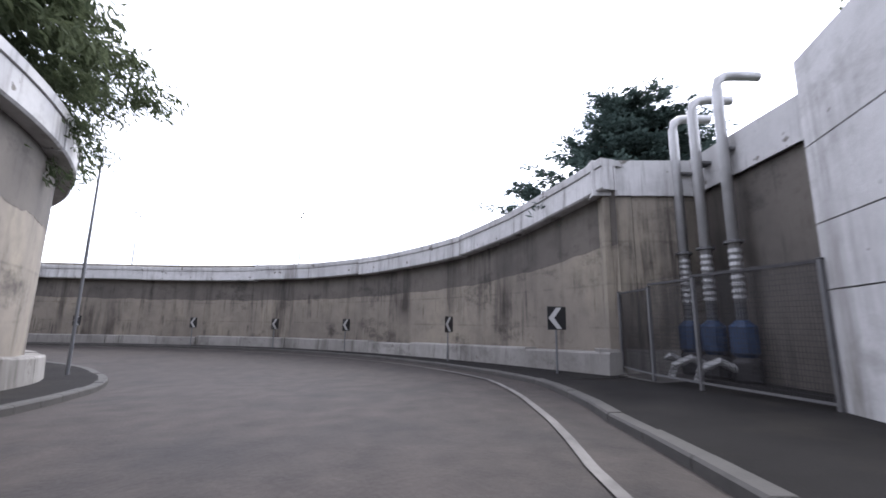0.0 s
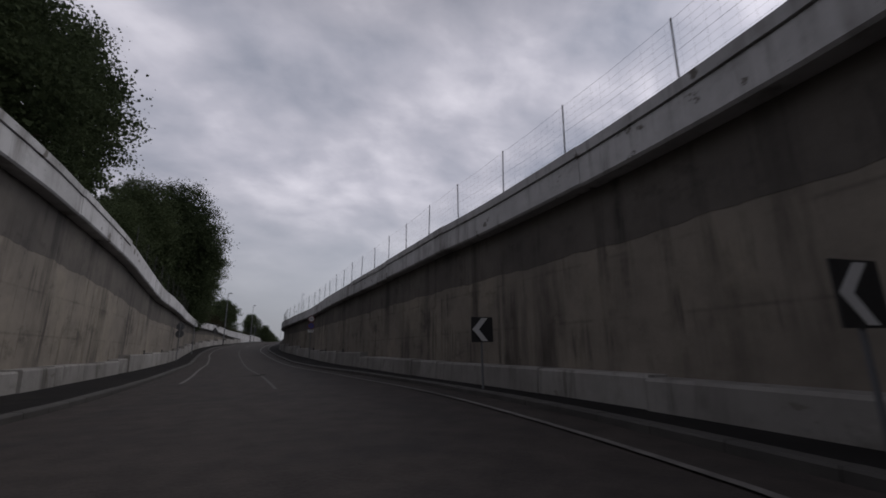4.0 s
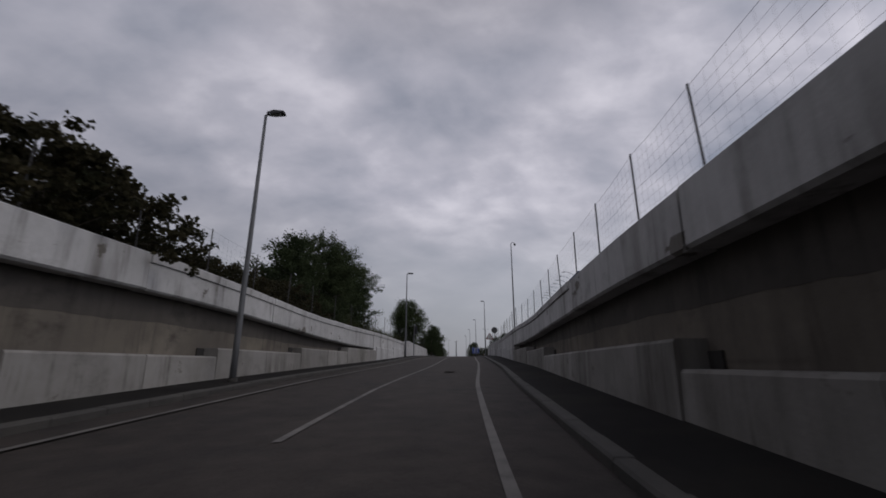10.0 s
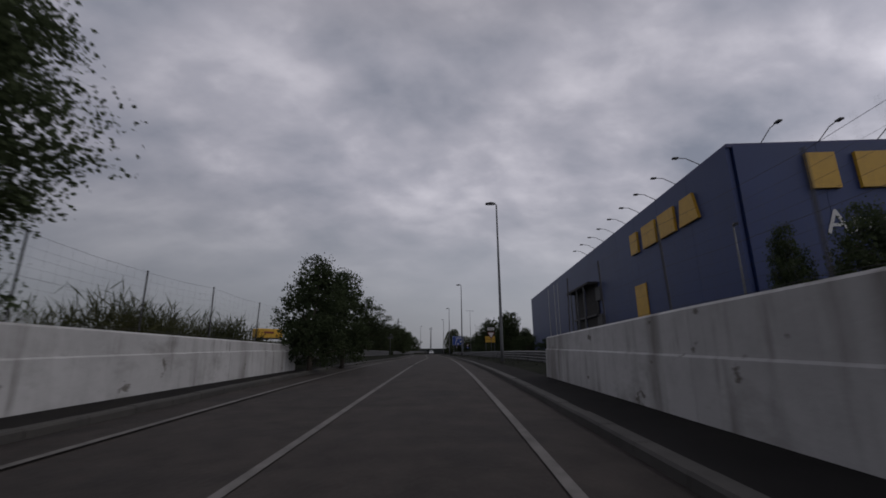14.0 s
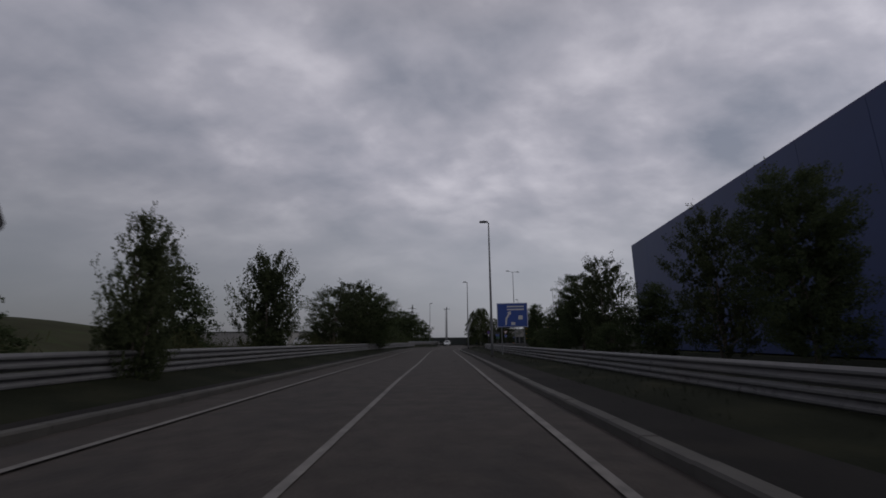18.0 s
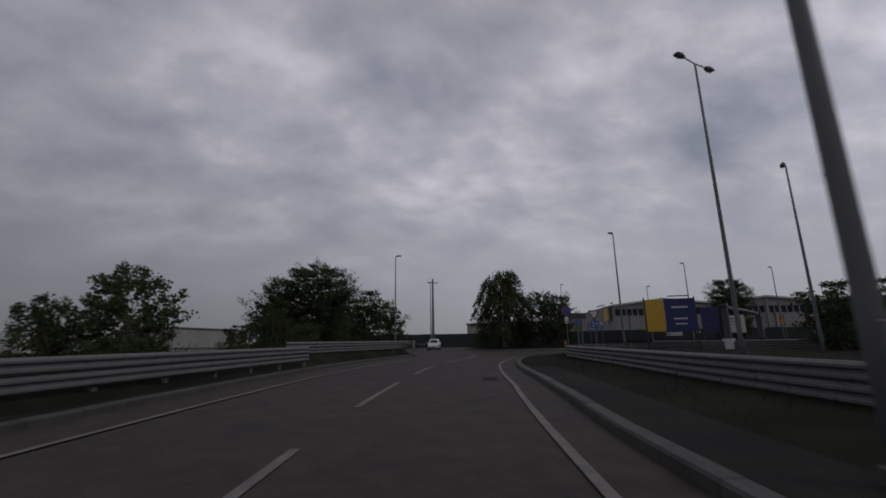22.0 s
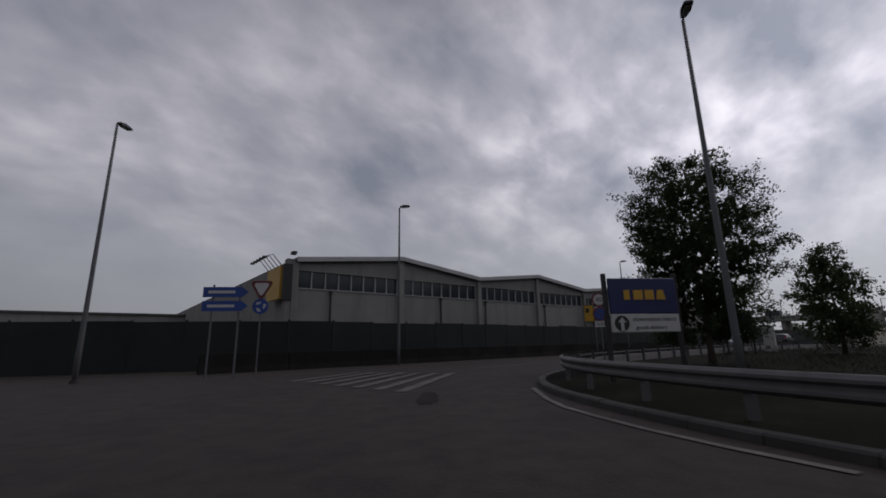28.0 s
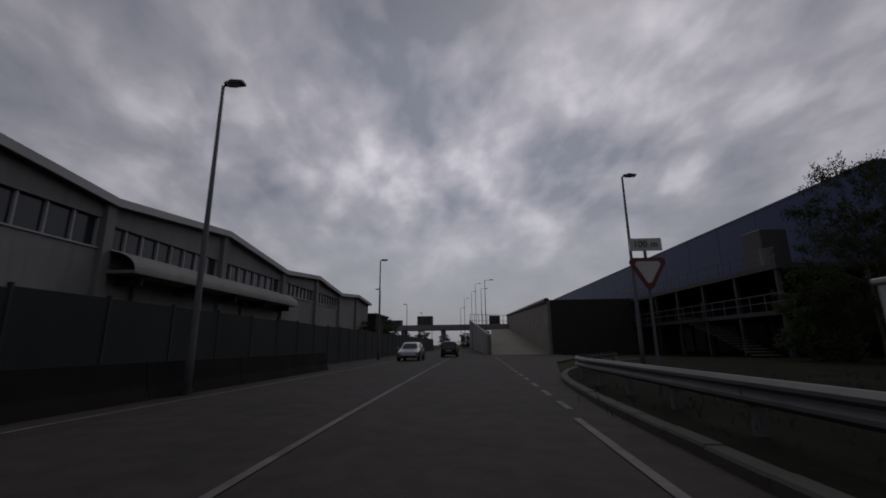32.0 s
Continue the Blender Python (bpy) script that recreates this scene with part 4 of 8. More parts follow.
def wall_side(name, side, lat, top, s0, s1, label, flush=-99):
    """A retaining wall: recessed face, upper band coloured for dampness and parapet shade, and proud parapet panels
    with a set-back coping.
    Before flush and past the slot's end the panels reach down to the base blocks."""
    w = thing(name, label, "wall", kind="structure")
    under = lambda s: top(s) - BAND(s) - (top(s) - BAND(s) - road_z(s)) * shade_band(s)
    g = Geo()
    ribbon(g, s0, s1, lambda s: [(lat(s) + side * 0.42, None, -0.3), (lat(s) + side * 0.42, under(s), 0)], 0.2)
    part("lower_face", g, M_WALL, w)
    # upper band, its colour holding dampness and the shade under the parapet
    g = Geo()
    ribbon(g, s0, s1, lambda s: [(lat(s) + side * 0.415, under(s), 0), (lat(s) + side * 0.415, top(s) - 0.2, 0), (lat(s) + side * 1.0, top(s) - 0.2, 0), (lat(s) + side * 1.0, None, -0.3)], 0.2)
    part("upper_face", g, M_WALLDARK, w, "upper face coloured darker for dampness and parapet shade")
    # parapet panels
    s = s0
    while s < s1 - 0.5:
        e = min(s + random.uniform(6.2, 7.4), s1)
        if s < flush - 1 < e + 1:
            e = flush
        if s < 129.2 - 1 < e + 1:
            e = 129.2
        if s1 - e < 2:
            e = s1
        dz = random.uniform(-0.03, 0.03)
        out = random.uniform(-0.02, 0.02)
        full = e <= flush + .1 or s > 128
        g, cap = Geo(), Geo()

        capped = not 52 < s < 106
        drop = .24 if capped else .02

        def prof(q, dz=dz, out=out, full=full, drop=drop):
            f, t = lat(q) + side * (0.0 + out), top(q) + dz
            b = road_z(q) + .6 if full else t - BAND(q)
            return [(f + side * 0.05, b, 0), (f, b + 0.05, 0), (f + side * 0.02, t - drop - .03, 0), (f + side * 0.05, t - drop, 0), (f + side * 0.5, t - drop, 0), (f + side * 0.5, b, 0)]

        def cap_prof(q, dz=dz, out=out):
            f, t = lat(q) + side * (out - .035), top(q) + dz
            return [(f + side * .01, t - .24, 0), (f, t - .03, 0), (f + side * .03, t, 0), (f + side * .53, t, 0), (f + side * .53, t - .24, 0)]
        gap = .012 if capped else .03
        ribbon(g, s + gap, e - gap, prof, 1.0, 0, True)
        part("parapet_panel", g, M_WHITE, w)
        if capped:
            ribbon(cap, s + 0.012, e - 0.012, cap_prof, 1.0, 0, True)
            part("coping", cap, M_WHITE, w)
        s = e
    return w


def blocks(w, side, lat, s0, s1, ramp, mn=2.2, mx=3.2):
    """Base blocks: even in height round the bend, level-topped and stepped on the ramp."""
    def block(a, e, z, h, f):
        g = Geo()

        def prof(q):
            x = lat(q) + side * f
            t = z if z is not None else road_z(q) + h
            return [(x - side * 0.07, None, 0.0), (x - side * .04, t - 0.05, 0), (x, t, 0), (x + side * 0.5, t, 0), (x + side * 0.5, None, 0.0)]
        ribbon(g, a + 0.015, e - 0.015, prof, 1.3, 0, True)
        part("base_block", g, M_WHITE if a > 128.5 else M_BLOCK, w)
    s = s0
    while s < ramp[0] - .4:
        e = min(s + random.uniform(mn, mx), ramp[0])
        block(s, e, None, BLOCK(s) + random.uniform(-0.05, 0.05), random.uniform(-0.04, 0.04))
        s = e
    for a, e in zip(ramp, ramp[1:] + [s1]):
        e = min(e, s1)
        if e - a < .5:
            continue
        z = road_z((a + e) / 2) + .97
        mid = a + (e - a) * random.uniform(.46, .54)
        f = random.uniform(-.02, .02)
        block(a, mid, z, 0, f)
        block(mid, e, z, 0, f + random.uniform(-.01, .01))
        # near-black box in place of a drain hole's shade, where the next panel steps up
        if e < 129:
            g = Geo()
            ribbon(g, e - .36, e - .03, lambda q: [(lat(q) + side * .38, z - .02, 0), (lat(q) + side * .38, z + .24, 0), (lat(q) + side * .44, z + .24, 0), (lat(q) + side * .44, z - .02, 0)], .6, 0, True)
            part("drain_niche", g, M_DARKVOID, w, "near-black box painted as the shade in a drain hole")


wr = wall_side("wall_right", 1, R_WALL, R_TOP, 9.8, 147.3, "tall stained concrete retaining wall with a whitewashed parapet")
blocks(wr, 1, R_WALL, 9.8, 147.3, RAMP_R)
g = Geo()
ribbon(g, 14, 54, lambda s: [(R_WALL(s) + .9, R_TOP(s) - .2, 0), (R_WALL(s) + .9, R_TOP(s) + .22, 0), (R_WALL(s) + .93, R_TOP(s) + .25, 0), (R_WALL(s) + 1.2, R_TOP(s) + .25, 0), (R_WALL(s) + 1.2, R_TOP(s) - .2, 0)], 1.0, 0, True)
part("rear_kerb", g, M_WALL, wr, "grey kerb set back behind the parapet")
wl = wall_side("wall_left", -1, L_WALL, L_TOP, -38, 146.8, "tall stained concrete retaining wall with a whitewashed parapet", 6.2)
blocks(wl, -1, L_WALL, -20, 146.8, RAMP_L)


def end_wall(name, side, lat, top, s0, s1):
    w = thing(name, "plain whitewashed end of the retaining wall sloping down", "wall", kind="structure")
    s = s0
    while s < s1 - 0.3:
        e = min(s + 7.6, s1)
        g = Geo()
        low = lambda q: min(0.95, 0.76 * (top(q) - road_z(q)))
        ribbon(g, s + 0.006, e - 0.006, lambda q: [(lat(q) - side * 0.06, None, -0.2), (lat(q) - side * 0.045, None, low(q)), (lat(q) - side * 0.005, None, low(q) + 0.03), (lat(q), top(q) - 0.04, 0), (lat(q) + side * 0.05, top(q), 0), (lat(q) + side * 0.4, top(q), 0), (lat(q) + side * 0.4, None, -0.2)], 1.2, 0, True)
        part("wall_panel", g, M_WHITE, w)
        s = e


end_wall("wall_right_end", 1, R_WALL, R_TOP, 147.32, 162.5)
end_wall("wall_left_end", -1, L_WALL, L_TOP, 146.82, 167.4)

# ---- blue store ----
BA, bdir = Vector((38.45, 111.45, 0)), Vector((0.244, 0.970, 0)).normalized()
bnrm = Vector((bdir.y, -bdir.x, 0))
BH, BL = 15.8, 96.0
BM = Matrix(((bnrm.x, bdir.x, 0, BA.x), (bnrm.y, bdir.y, 0, BA.y), (0, 0, 1, 0), (0, 0, 0, 1)))
STORE_D = 44.0
store = thing("store_building", "huge windowless blue metal-clad furniture store", "building")
g = Geo()
g.box((STORE_D / 2, BL / 2, BH / 2), (STORE_D - .3, BL - 0.3, BH - 0.2), m=BM)
part("core", g, M_BLUE, store)
g = Geo()
g.box((STORE_D / 2, BL / 2, BH + 0.02), (STORE_D + .2, BL + 0.2, 0.3), m=BM)
part("roof_edge", g, M_NAVY, store)
k = 0
y = 0.0
while y < BL - 0.1:
    e = min(y + 6.0, BL)
    g = Geo()
    g.box((0.0, (y + e) / 2, BH / 2), (0.3, e - y - 0.03, BH - 0.1), m=BM)
    part("cladding_panel", g, M_BLUE, store)
    y = e
x = 0.3
while x < STORE_D - 4:
    g = Geo()
    g.box((x + 3, -0.02, BH / 2), (5.97, 0.3, BH - 0.1), m=BM)
    part("cladding_panel", g, M_BLUE, store)
    x += 6

# ---- warehouse ----
WA, WD = Vector((76.4, 273.9, 0)), Vector((0.955, -0.296, 0)).normalized()
WN = Vector((-WD.y, WD.x, 0))
WM = Matrix(((WD.x, WN.x, 0, WA.x), (WD.y, WN.y, 0, WA.y), (0, 0, 1, 0), (0, 0, 0, 1)))
EDGES, VALLEYS, RIDGES = (0.5, 18.2, 35.7, 51.65, 65.3, 78.3), (7.1, 7.1, 7.1, 6.87, 6.68, 6.78), (8.1, 8.1, 7.86, 7.5, 7.25)
WV = VALLEYS[0]
ware = thing("warehouse", "long grey precast warehouse with a zigzag gabled roofline", "building")


for b in range(5):
    for hf in range(2):
        top = (EDGES[b] + EDGES[b + 1]) / 2
        x0, x1 = (EDGES[b], top) if hf == 0 else (top, EDGES[b + 1])
        g = Geo()
        z0, z1 = (VALLEYS[b], RIDGES[b]) if hf == 0 else (RIDGES[b], VALLEYS[b + 1])
        sill, head = (5.1, 6.4) if b < 2 else (5.15, 6.2)
        if b < 4:
            g.add([WM @ Vector(p) for p in ((x0 + .2, 0, -.2), (x1 - .2, 0, -.2), (x1 - .2, 0, sill), (x0 + .2, 0, sill), (x0 + .2, .3, -.2), (x1 - .2, .3, -.2), (x1 - .2, .3, sill), (x0 + .2, .3, sill))], [(0, 1, 2, 3), (4, 7, 6, 5), (3, 2, 6, 7), (0, 3, 7, 4), (1, 5, 6, 2)])
            part("wall_panel", g, M_SHED, ware)
            g = Geo()
            g.add([WM @ Vector(p) for p in ((x0 + .2, 0, head), (x1 - .2, 0, head), (x1 - .2, 0, z1 - .1), (x0 + .2, 0, z0 - .1), (x0 + .2, .3, head), (x1 - .2, .3, head), (x1 - .2, .3, z1 - .1), (x0 + .2, .3, z0 - .1))], [(0, 1, 2, 3), (4, 7, 6, 5), (0, 4, 5, 1), (0, 3, 7, 4), (1, 5, 6, 2)])
            part("gable_panel", g, M_SHED, ware)
            win = part("window_band", Geo().box(((x0 + x1) / 2, .22, (sill + head) / 2), (x1 - x0 - .4, .04, head - sill), m=WM), M_GLASS, ware, "dark glazed strip window")
            nm = 8
            for i in range(nm + 1):
                xx = x0 + .25 + (x1 - x0 - .5) * i / nm
                part("mullion", Geo().box((xx, .14, (sill + head) / 2), (.07, .12, head - sill), m=WM), M_TRIMWHITE, win, "pale mullion")
            part("sill", Geo().box(((x0 + x1) / 2, .08, sill + .03), (x1 - x0 - .4, .3, .06), m=WM), M_TRIMWHITE, win)
        else:
            g.add([WM @ Vector(p) for p in ((x0 + .2, 0, -.2), (x1 - .2, 0, -.2), (x1 - .2, 0, z1 - .1), (x0 + .2, 0, z0 - .1), (x0 + .2, .3, -.2), (x1 - .2, .3, -.2), (x1 - .2, .3, z1 - .1), (x0 + .2, .3, z0 - .1))], [(0, 1, 2, 3), (4, 7, 6, 5), (0, 3, 7, 4), (1, 5, 6, 2)])
            part("wall_panel", g, M_SHED, ware)
        part("pilaster", Geo().box((x0, .0, (z0 - .1) / 2), (.45, .5, z0 - .1), m=WM, bev=.02), M_SHED, ware)
        g = Geo()
        d = .28
        vs = []
        for yy in (-.35, 70):
            vs += [(x0, yy, z0 - .12), (x1, yy, z1 - .12), (x1, yy, z1 + d - .12), (x0, yy, z0 + d - .12)]
        g.add([WM @ Vector(p) for p in vs], [(0, 1, 2, 3), (4, 7, 6, 5), (3, 2, 6, 7), (0, 4, 5, 1), (0, 3, 7, 4), (1, 5, 6, 2)])
        part("roof_slope", g, [M_ROOF], ware)
        g = Geo()
        vs = []
        for yy in (-.45, -.352):
            vs += [(x0, yy, z0 - .16), (x1, yy, z1 - .16), (x1, yy, z1 + d - .1), (x0, yy, z0 + d - .1)]
        g.add([WM @ Vector(p) for p in vs], [(0, 1, 2, 3), (4, 7, 6, 5), (3, 2, 6, 7), (0, 4, 5, 1)])
        part("fascia", g, M_TRIMWHITE, ware, "pale roof fascia")
# end wall to the west
part("end_wall", Geo().box((.35, 35, WV / 2 - .05), (.3, 70, WV - .1), m=WM), M_SHED, ware)
part("end_pilaster", Geo().box((.2, .1, WV / 2), (.6, .6, WV + .1), m=WM, bev=.02), M_SHED, ware)
# low dark barrier between the fence and the road
lb = thing("low_barrier", "low weathered concrete barrier along the road", "barrier")
for k in range(12):
    part("segment", Geo().loft([[WM @ Vector((x, y, z)) for y, z in ((-7.5, 0), (-7.38, .3), (-7.3, .85), (-7.12, .85), (-7.0, .3), (-6.9, 0))] for x in (-6 + 4 * k, -6 + 4 * k + 3.97)]), M_WALK, lb)
# dark screen fence before it
fence = thing("screen_fence", "dark green screened metal fence before the warehouse", "fence")
FPTS = [(20, 282), (45, 283), (59, 280), (66, 275), (72.5, 269.5), (80, 266.5), (94.8, 262.6), (107.7, 258.8), (150, 246.0), (190, 233.7)]
FN, FL = line_fn(FPTS)
s = 0.0
while s < FL - 0.5:
    e = min(s + 2.5, FL)
    a, b = FN(s), FN(e)
    h = 2.5 + random.uniform(-.04, .04)
    d = (b - a).normalized()
    nn = Vector((d.y, -d.x, 0)) * .03
    g = Geo()
    g.add([a + d * .03 - nn, b - d * .03 - nn, b - d * .03 - nn + Vector((0, 0, h)), a + d * .03 - nn + Vector((0, 0, h)), a + d * .03 + nn, b - d * .03 + nn, b - d * .03 + nn + Vector((0, 0, h)), a + d * .03 + nn + Vector((0, 0, h))], [(0, 1, 2, 3), (4, 7, 6, 5), (3, 2, 6, 7), (0, 3, 7, 4), (1, 5, 6, 2)])
    part("fence_panel", g, M_MESHFENCE, fence)
    part("fence_post", Geo().box((a.x, a.y, h / 2 + .03), (.09, .09, h + .1)), M_MESHFENCE, fence)
    s = e

# ---- plants ----
def leaves(rng, centers, radii, per, size, droop=0.0, long=1.0, thin=0.5, axes=None):
    """Many small leaf blades scattered round clump centres, as one list of quads."""
    n = len(centers) * per
    c = np.repeat(centers, per, 0)
    r = np.repeat(radii, per)
    d = np.clip(rng.normal(size=(n, 3)), -2.1, 2.1)
    if axes is None:
        p = c + d * (r * 0.46)[:, None] * np.array([1, 1, 0.75])
    else:
        # leaves strung along a drooping or rising spray
        ax = np.repeat(axes, per, 0)
        p = c + ax * (rng.uniform(-.2, 1.0, n) * r * 1.7)[:, None] + d * (r * 0.2)[:, None]
    a = rng.normal(size=(n, 3))
    a[:, 2] -= droop * 2.2
    if axes is not None:
        a += ax * 1.2
    a /= np.linalg.norm(a, axis=1)[:, None]
    b = np.cross(a, rng.normal(size=(n, 3)))
    b /= np.linalg.norm(b, axis=1)[:, None] + 1e-9
    sz = size * rng.uniform(0.6, 1.3, n)[:, None]
    L, W = a * sz * long, b * sz * thin
    nrm = np.cross(a, b) * sz * 0.15
    v = np.stack([p, p + L * 0.5 + W + nrm, p + L, p + L * 0.5 - W + nrm], 1).reshape(-1, 3)
    g = Geo()
    g.v = v.tolist()
    g.f = [(4 * i, 4 * i + 1, 4 * i + 2, 4 * i + 3) for i in range(n)]
    g.m = [0] * n
    return g


def crown_mesh(g, m, name="crown"):
    me = bpy.data.meshes.new(name)
    me.from_pydata(g.v, [], g.f)
    me.materials.append(m)
    me.update()
    return me


def tree_meshes(seed, shape, m_leaf, m_bark=None, per=70, clumps=130, size=0.22, bare=0.2, droop=0.0, long=1.0, width=0.38, stems=1, spray=None, core=0, inner=.34):
    """Trunk and crown of a tree 10 m high."""
    rng = np.random.default_rng(seed)
    tg = Geo()
    H = 10.0
    tips = []
    for st in range(stems):
        base = np.array([rng.uniform(-.35, .35), rng.uniform(-.35, .35), 0]) * (stems > 1)
        lean = np.array([rng.uniform(-.9, .9), rng.uniform(-.9, .9), 0]) * (0.5 if stems == 1 else 1.3)
        top = base + lean + np.array([0, 0, H * 0.8])
        pts = [base + (top - base) * u + np.array([math.sin(u * 5 + seed) * .12, math.cos(u * 4 + seed) * .12, 0]) for u in np.linspace(0, 1, 7)]
        r0 = 0.2 / math.sqrt(stems)
        tg.tube(pts, [r0 * 1.25, r0, r0 * .85, r0 * .7, r0 * .5, r0 * .32, r0 * .12], 9)
        for k in range(9):
            u = rng.uniform(bare + .05, .9)
            p0 = base + (top - base) * u
            az = rng.uniform(0, 6.28)
            ln = H * width * rng.uniform(.5, .95) * (1.15 - 0.6 * u)
            up = rng.uniform(.25, .8)
            mid = p0 + np.array([math.cos(az), math.sin(az), up]) * ln * .5
            end = p0 + np.array([math.cos(az), math.sin(az), up * (.8 - droop)]) * ln
            tg.tube([p0, mid, end], [r0 * .42 * (1.1 - u * .6), r0 * .25, .015], 6, caps=False)
            tips.append(end)
            tips.append(mid)
    cen, rad, axes = [], [], []
    lobes = [(rng.uniform(0, 6.28), rng.uniform(bare + .1, .95), rng.uniform(.1, .3)) for _ in range(9)]
    while len(cen) < clumps:
        z = rng.uniform(bare, 1.0)
        u = (z - bare) / (1 - bare)
        if shape == "cone":
            R = width * (1.02 - u) ** 0.8
        elif shape == "column":
            R = width * (math.sin(math.pi * min(1, u * 0.85 + .12)) ** .4)
        else:
            R = width * (math.sin(math.pi * (u * .84 + .12)) ** .5)
        az = rng.uniform(0, 6.28)
        bulge = sum(w * math.exp(-((math.cos(az - a0) - 1) ** 2) * 3 - ((z - z0) / .13) ** 2) for a0, z0, w in lobes)
        R *= 0.78 + bulge + rng.uniform(-.1, .12)
        r = R * math.sqrt(rng.uniform(.1, 1))
        cen.append((r * H * math.cos(az), r * H * math.sin(az), z * H * 0.97))
        rad.append(rng.uniform(.45, 1.0) * (0.75 if shape == "cone" else 1))
        axes.append((math.cos(az), math.sin(az), (spray or 0) + rng.uniform(-.3, .3)))
    for t in tips:
        cen.append(t)
        rad.append(.6)
        q = rng.uniform(0, 6.28)
        axes.append((math.cos(q), math.sin(q), (spray or 0)))
    axes = np.array(axes)
    axes /= np.linalg.norm(axes, axis=1)[:, None]
    g = leaves(rng, np.array(cen), np.array(rad), per, size, droop, long, axes=None if spray is None else axes)
    if core:
        # big shaded leaves deep inside the crown
        c = np.array(cen)
        mid = np.array([0, 0, c[:, 2].mean()])
        c = mid + (c - mid) * 0.74
        h = leaves(rng, c, np.array(rad), core, inner, 0, 1.0)
        o = len(g.v)
        g.v += h.v
        g.f += [tuple(o + i for i in f) for f in h.f]
    return tg.mesh("trunk", m_bark or M_BARK, True), crown_mesh(g, m_leaf)


KINDS = {
    "broad": tree_meshes(3, "round", M_LEAF, per=66, clumps=150, size=.165, bare=.08, width=.36, core=13),
    "far": tree_meshes(5, "round", M_LEAF, per=40, clumps=110, size=.3, bare=.05, width=.40, core=8),
    "poplar": tree_meshes(7, "column", M_LEAF, per=125, clumps=300, size=.108, bare=.06, width=.31, core=30, inner=.22),
    "feather": tree_meshes(11, "round", M_LEAFPALE, per=115, clumps=290, size=.068, bare=.12, droop=.45, long=4.0, width=.42, spray=-.35),
    "airy": tree_meshes(17, "round", M_LEAFOLIVE, per=110, clumps=210, size=.105, bare=.14, width=.42, stems=3, spray=.25, long=1.2),
    "birch": tree_meshes(23, "column", M_LEAFBIRCH, M_BIRCHBARK, per=85, clumps=270, size=.12, bare=.10, droop=.9, long=1.6, width=.36, spray=-1.6, core=5),
    "conifer": tree_meshes(29, "cone", M_LEAFCONIFER, per=130, clumps=280, size=.08, bare=.03, droop=.1, long=3.2, width=.40, spray=.15, core=8),
    "multi": tree_meshes(31, "round", M_LEAFOLIVE, per=75, clumps=200, size=.13, bare=.07, width=.42, stems=3, spray=.5, long=1.3, core=5),
    "fine": tree_meshes(43, "round", M_LEAF, per=150, clumps=330, size=.085, bare=.1, width=.38, stems=2, spray=.2, long=1.9, core=5),
    "frond": tree_meshes(47, "round", M_LEAF, per=150, clumps=260, size=.065, bare=.08, long=2.8, width=.40, spray=.2, core=9),
    "shoot": tree_meshes(53, "round", M_LEAFOLIVE, per=62, clumps=190, size=.13, bare=.03, width=.36, stems=4, spray=1.5, long=1.4, core=9),
    "shrub": tree_meshes(37, "round", M_LEAF, per=46, clumps=120, size=.28, bare=.0, width=.62, stems=3, core=8),
    "ivy": tree_meshes(41, "round", M_LEAFRUST, per=46, clumps=100, size=.36, bare=.0, width=.75, stems=3),
}
TREE_LABEL = {"shoot": "bushy roadside tree with upright leafy shoots", "frond": "tall dark roadside tree with frond-like sprays", "broad": "dense dark green broadleaf tree", "poplar": "tall dense dark green poplar with a full crown", "feather": "feathery tree with drooping grey-green foliage",
              "airy": "thin-leaved roadside tree with an open crown", "birch": "weeping birch with pale bark on the roundabout", "conifer": "tall blue-green conifer with drooping tips", "far": "distant dense green broadleaf tree", "fine": "roadside tree with dense small dark leaves", "multi": "many-stemmed roadside tree with loose crown",
              "shrub": "dense dark green roadside shrub", "ivy": "rust-tinged climbing bush on the parapet"}


def tree(kind, x, y, z, h, wide=1.0, turn=None, label=""):
    name = "bush" if kind in ("shrub", "ivy") else "tree"
    rz = random.uniform(0, 6.28) if turn is None else turn
    t = thing(name, label or TREE_LABEL[kind], name, group="roadside trees" if name == "tree" else "roadside bushes", m=Matrix.Translation((x, y, z)) @ Matrix.Rotation(rz, 4, "Z") @ Matrix.Diagonal((h / 10 * wide, h / 10 * wide, h / 10, 1)))
    tr, cr = KINDS[kind]
    part("trunk", tr, None, t)
    part("crown", cr, None, t)
    return t


def tree_at(kind, s, lat, h, wide=1.0, z=None, **kw):
    p = P(s, lat)
    return tree(kind, p.x, p.y, (0.45 if s < 165 else -0.05) if z is None else z, h, wide, **kw)


# above the sunken curve
tree_at("feather", 15.5, -11.6, 10.5, 1.05)
tree_at("feather", 14.5, -10.0, 7.4, .95)
tree_at("feather", 9, -13.0, 13.5, 1.05)
tree_at("feather", 0, -13.5, 12, 1.0)
tree_at("broad", 36, -15, 11)
tree("conifer", -13.7, -52.7, .45, 7.2, 1.85)
tree("shrub", -24.6, -53.2, .45, 5.2, .8)
tree("shrub", -28.0, -51.4, .45, 5.0, .8)
tree_at("poplar", 57, -12.0, 14.8, .9)
tree_at("poplar", 50, -13.0, 13.0, 1.0)
# poplars over the left wall
for s, lat, h, w in ((88, -9.6, 17.2, .95), (95, -8.8, 13.8, 1.0), (81, -12.0, 14.6, .85), (72, -12.0, 8.8, 1.1), (91, -9.0, 9.6, 1.25), (98.5, -9.2, 9.0, .9), (84.5, -14.5, 15.0, .8)):
    tree_at("poplar", s, lat, h, w)
tree_at("poplar", 94.5, -8.9, 8.0, 1.1, z=-.5, label="low poplar hanging over the whitewashed parapet")
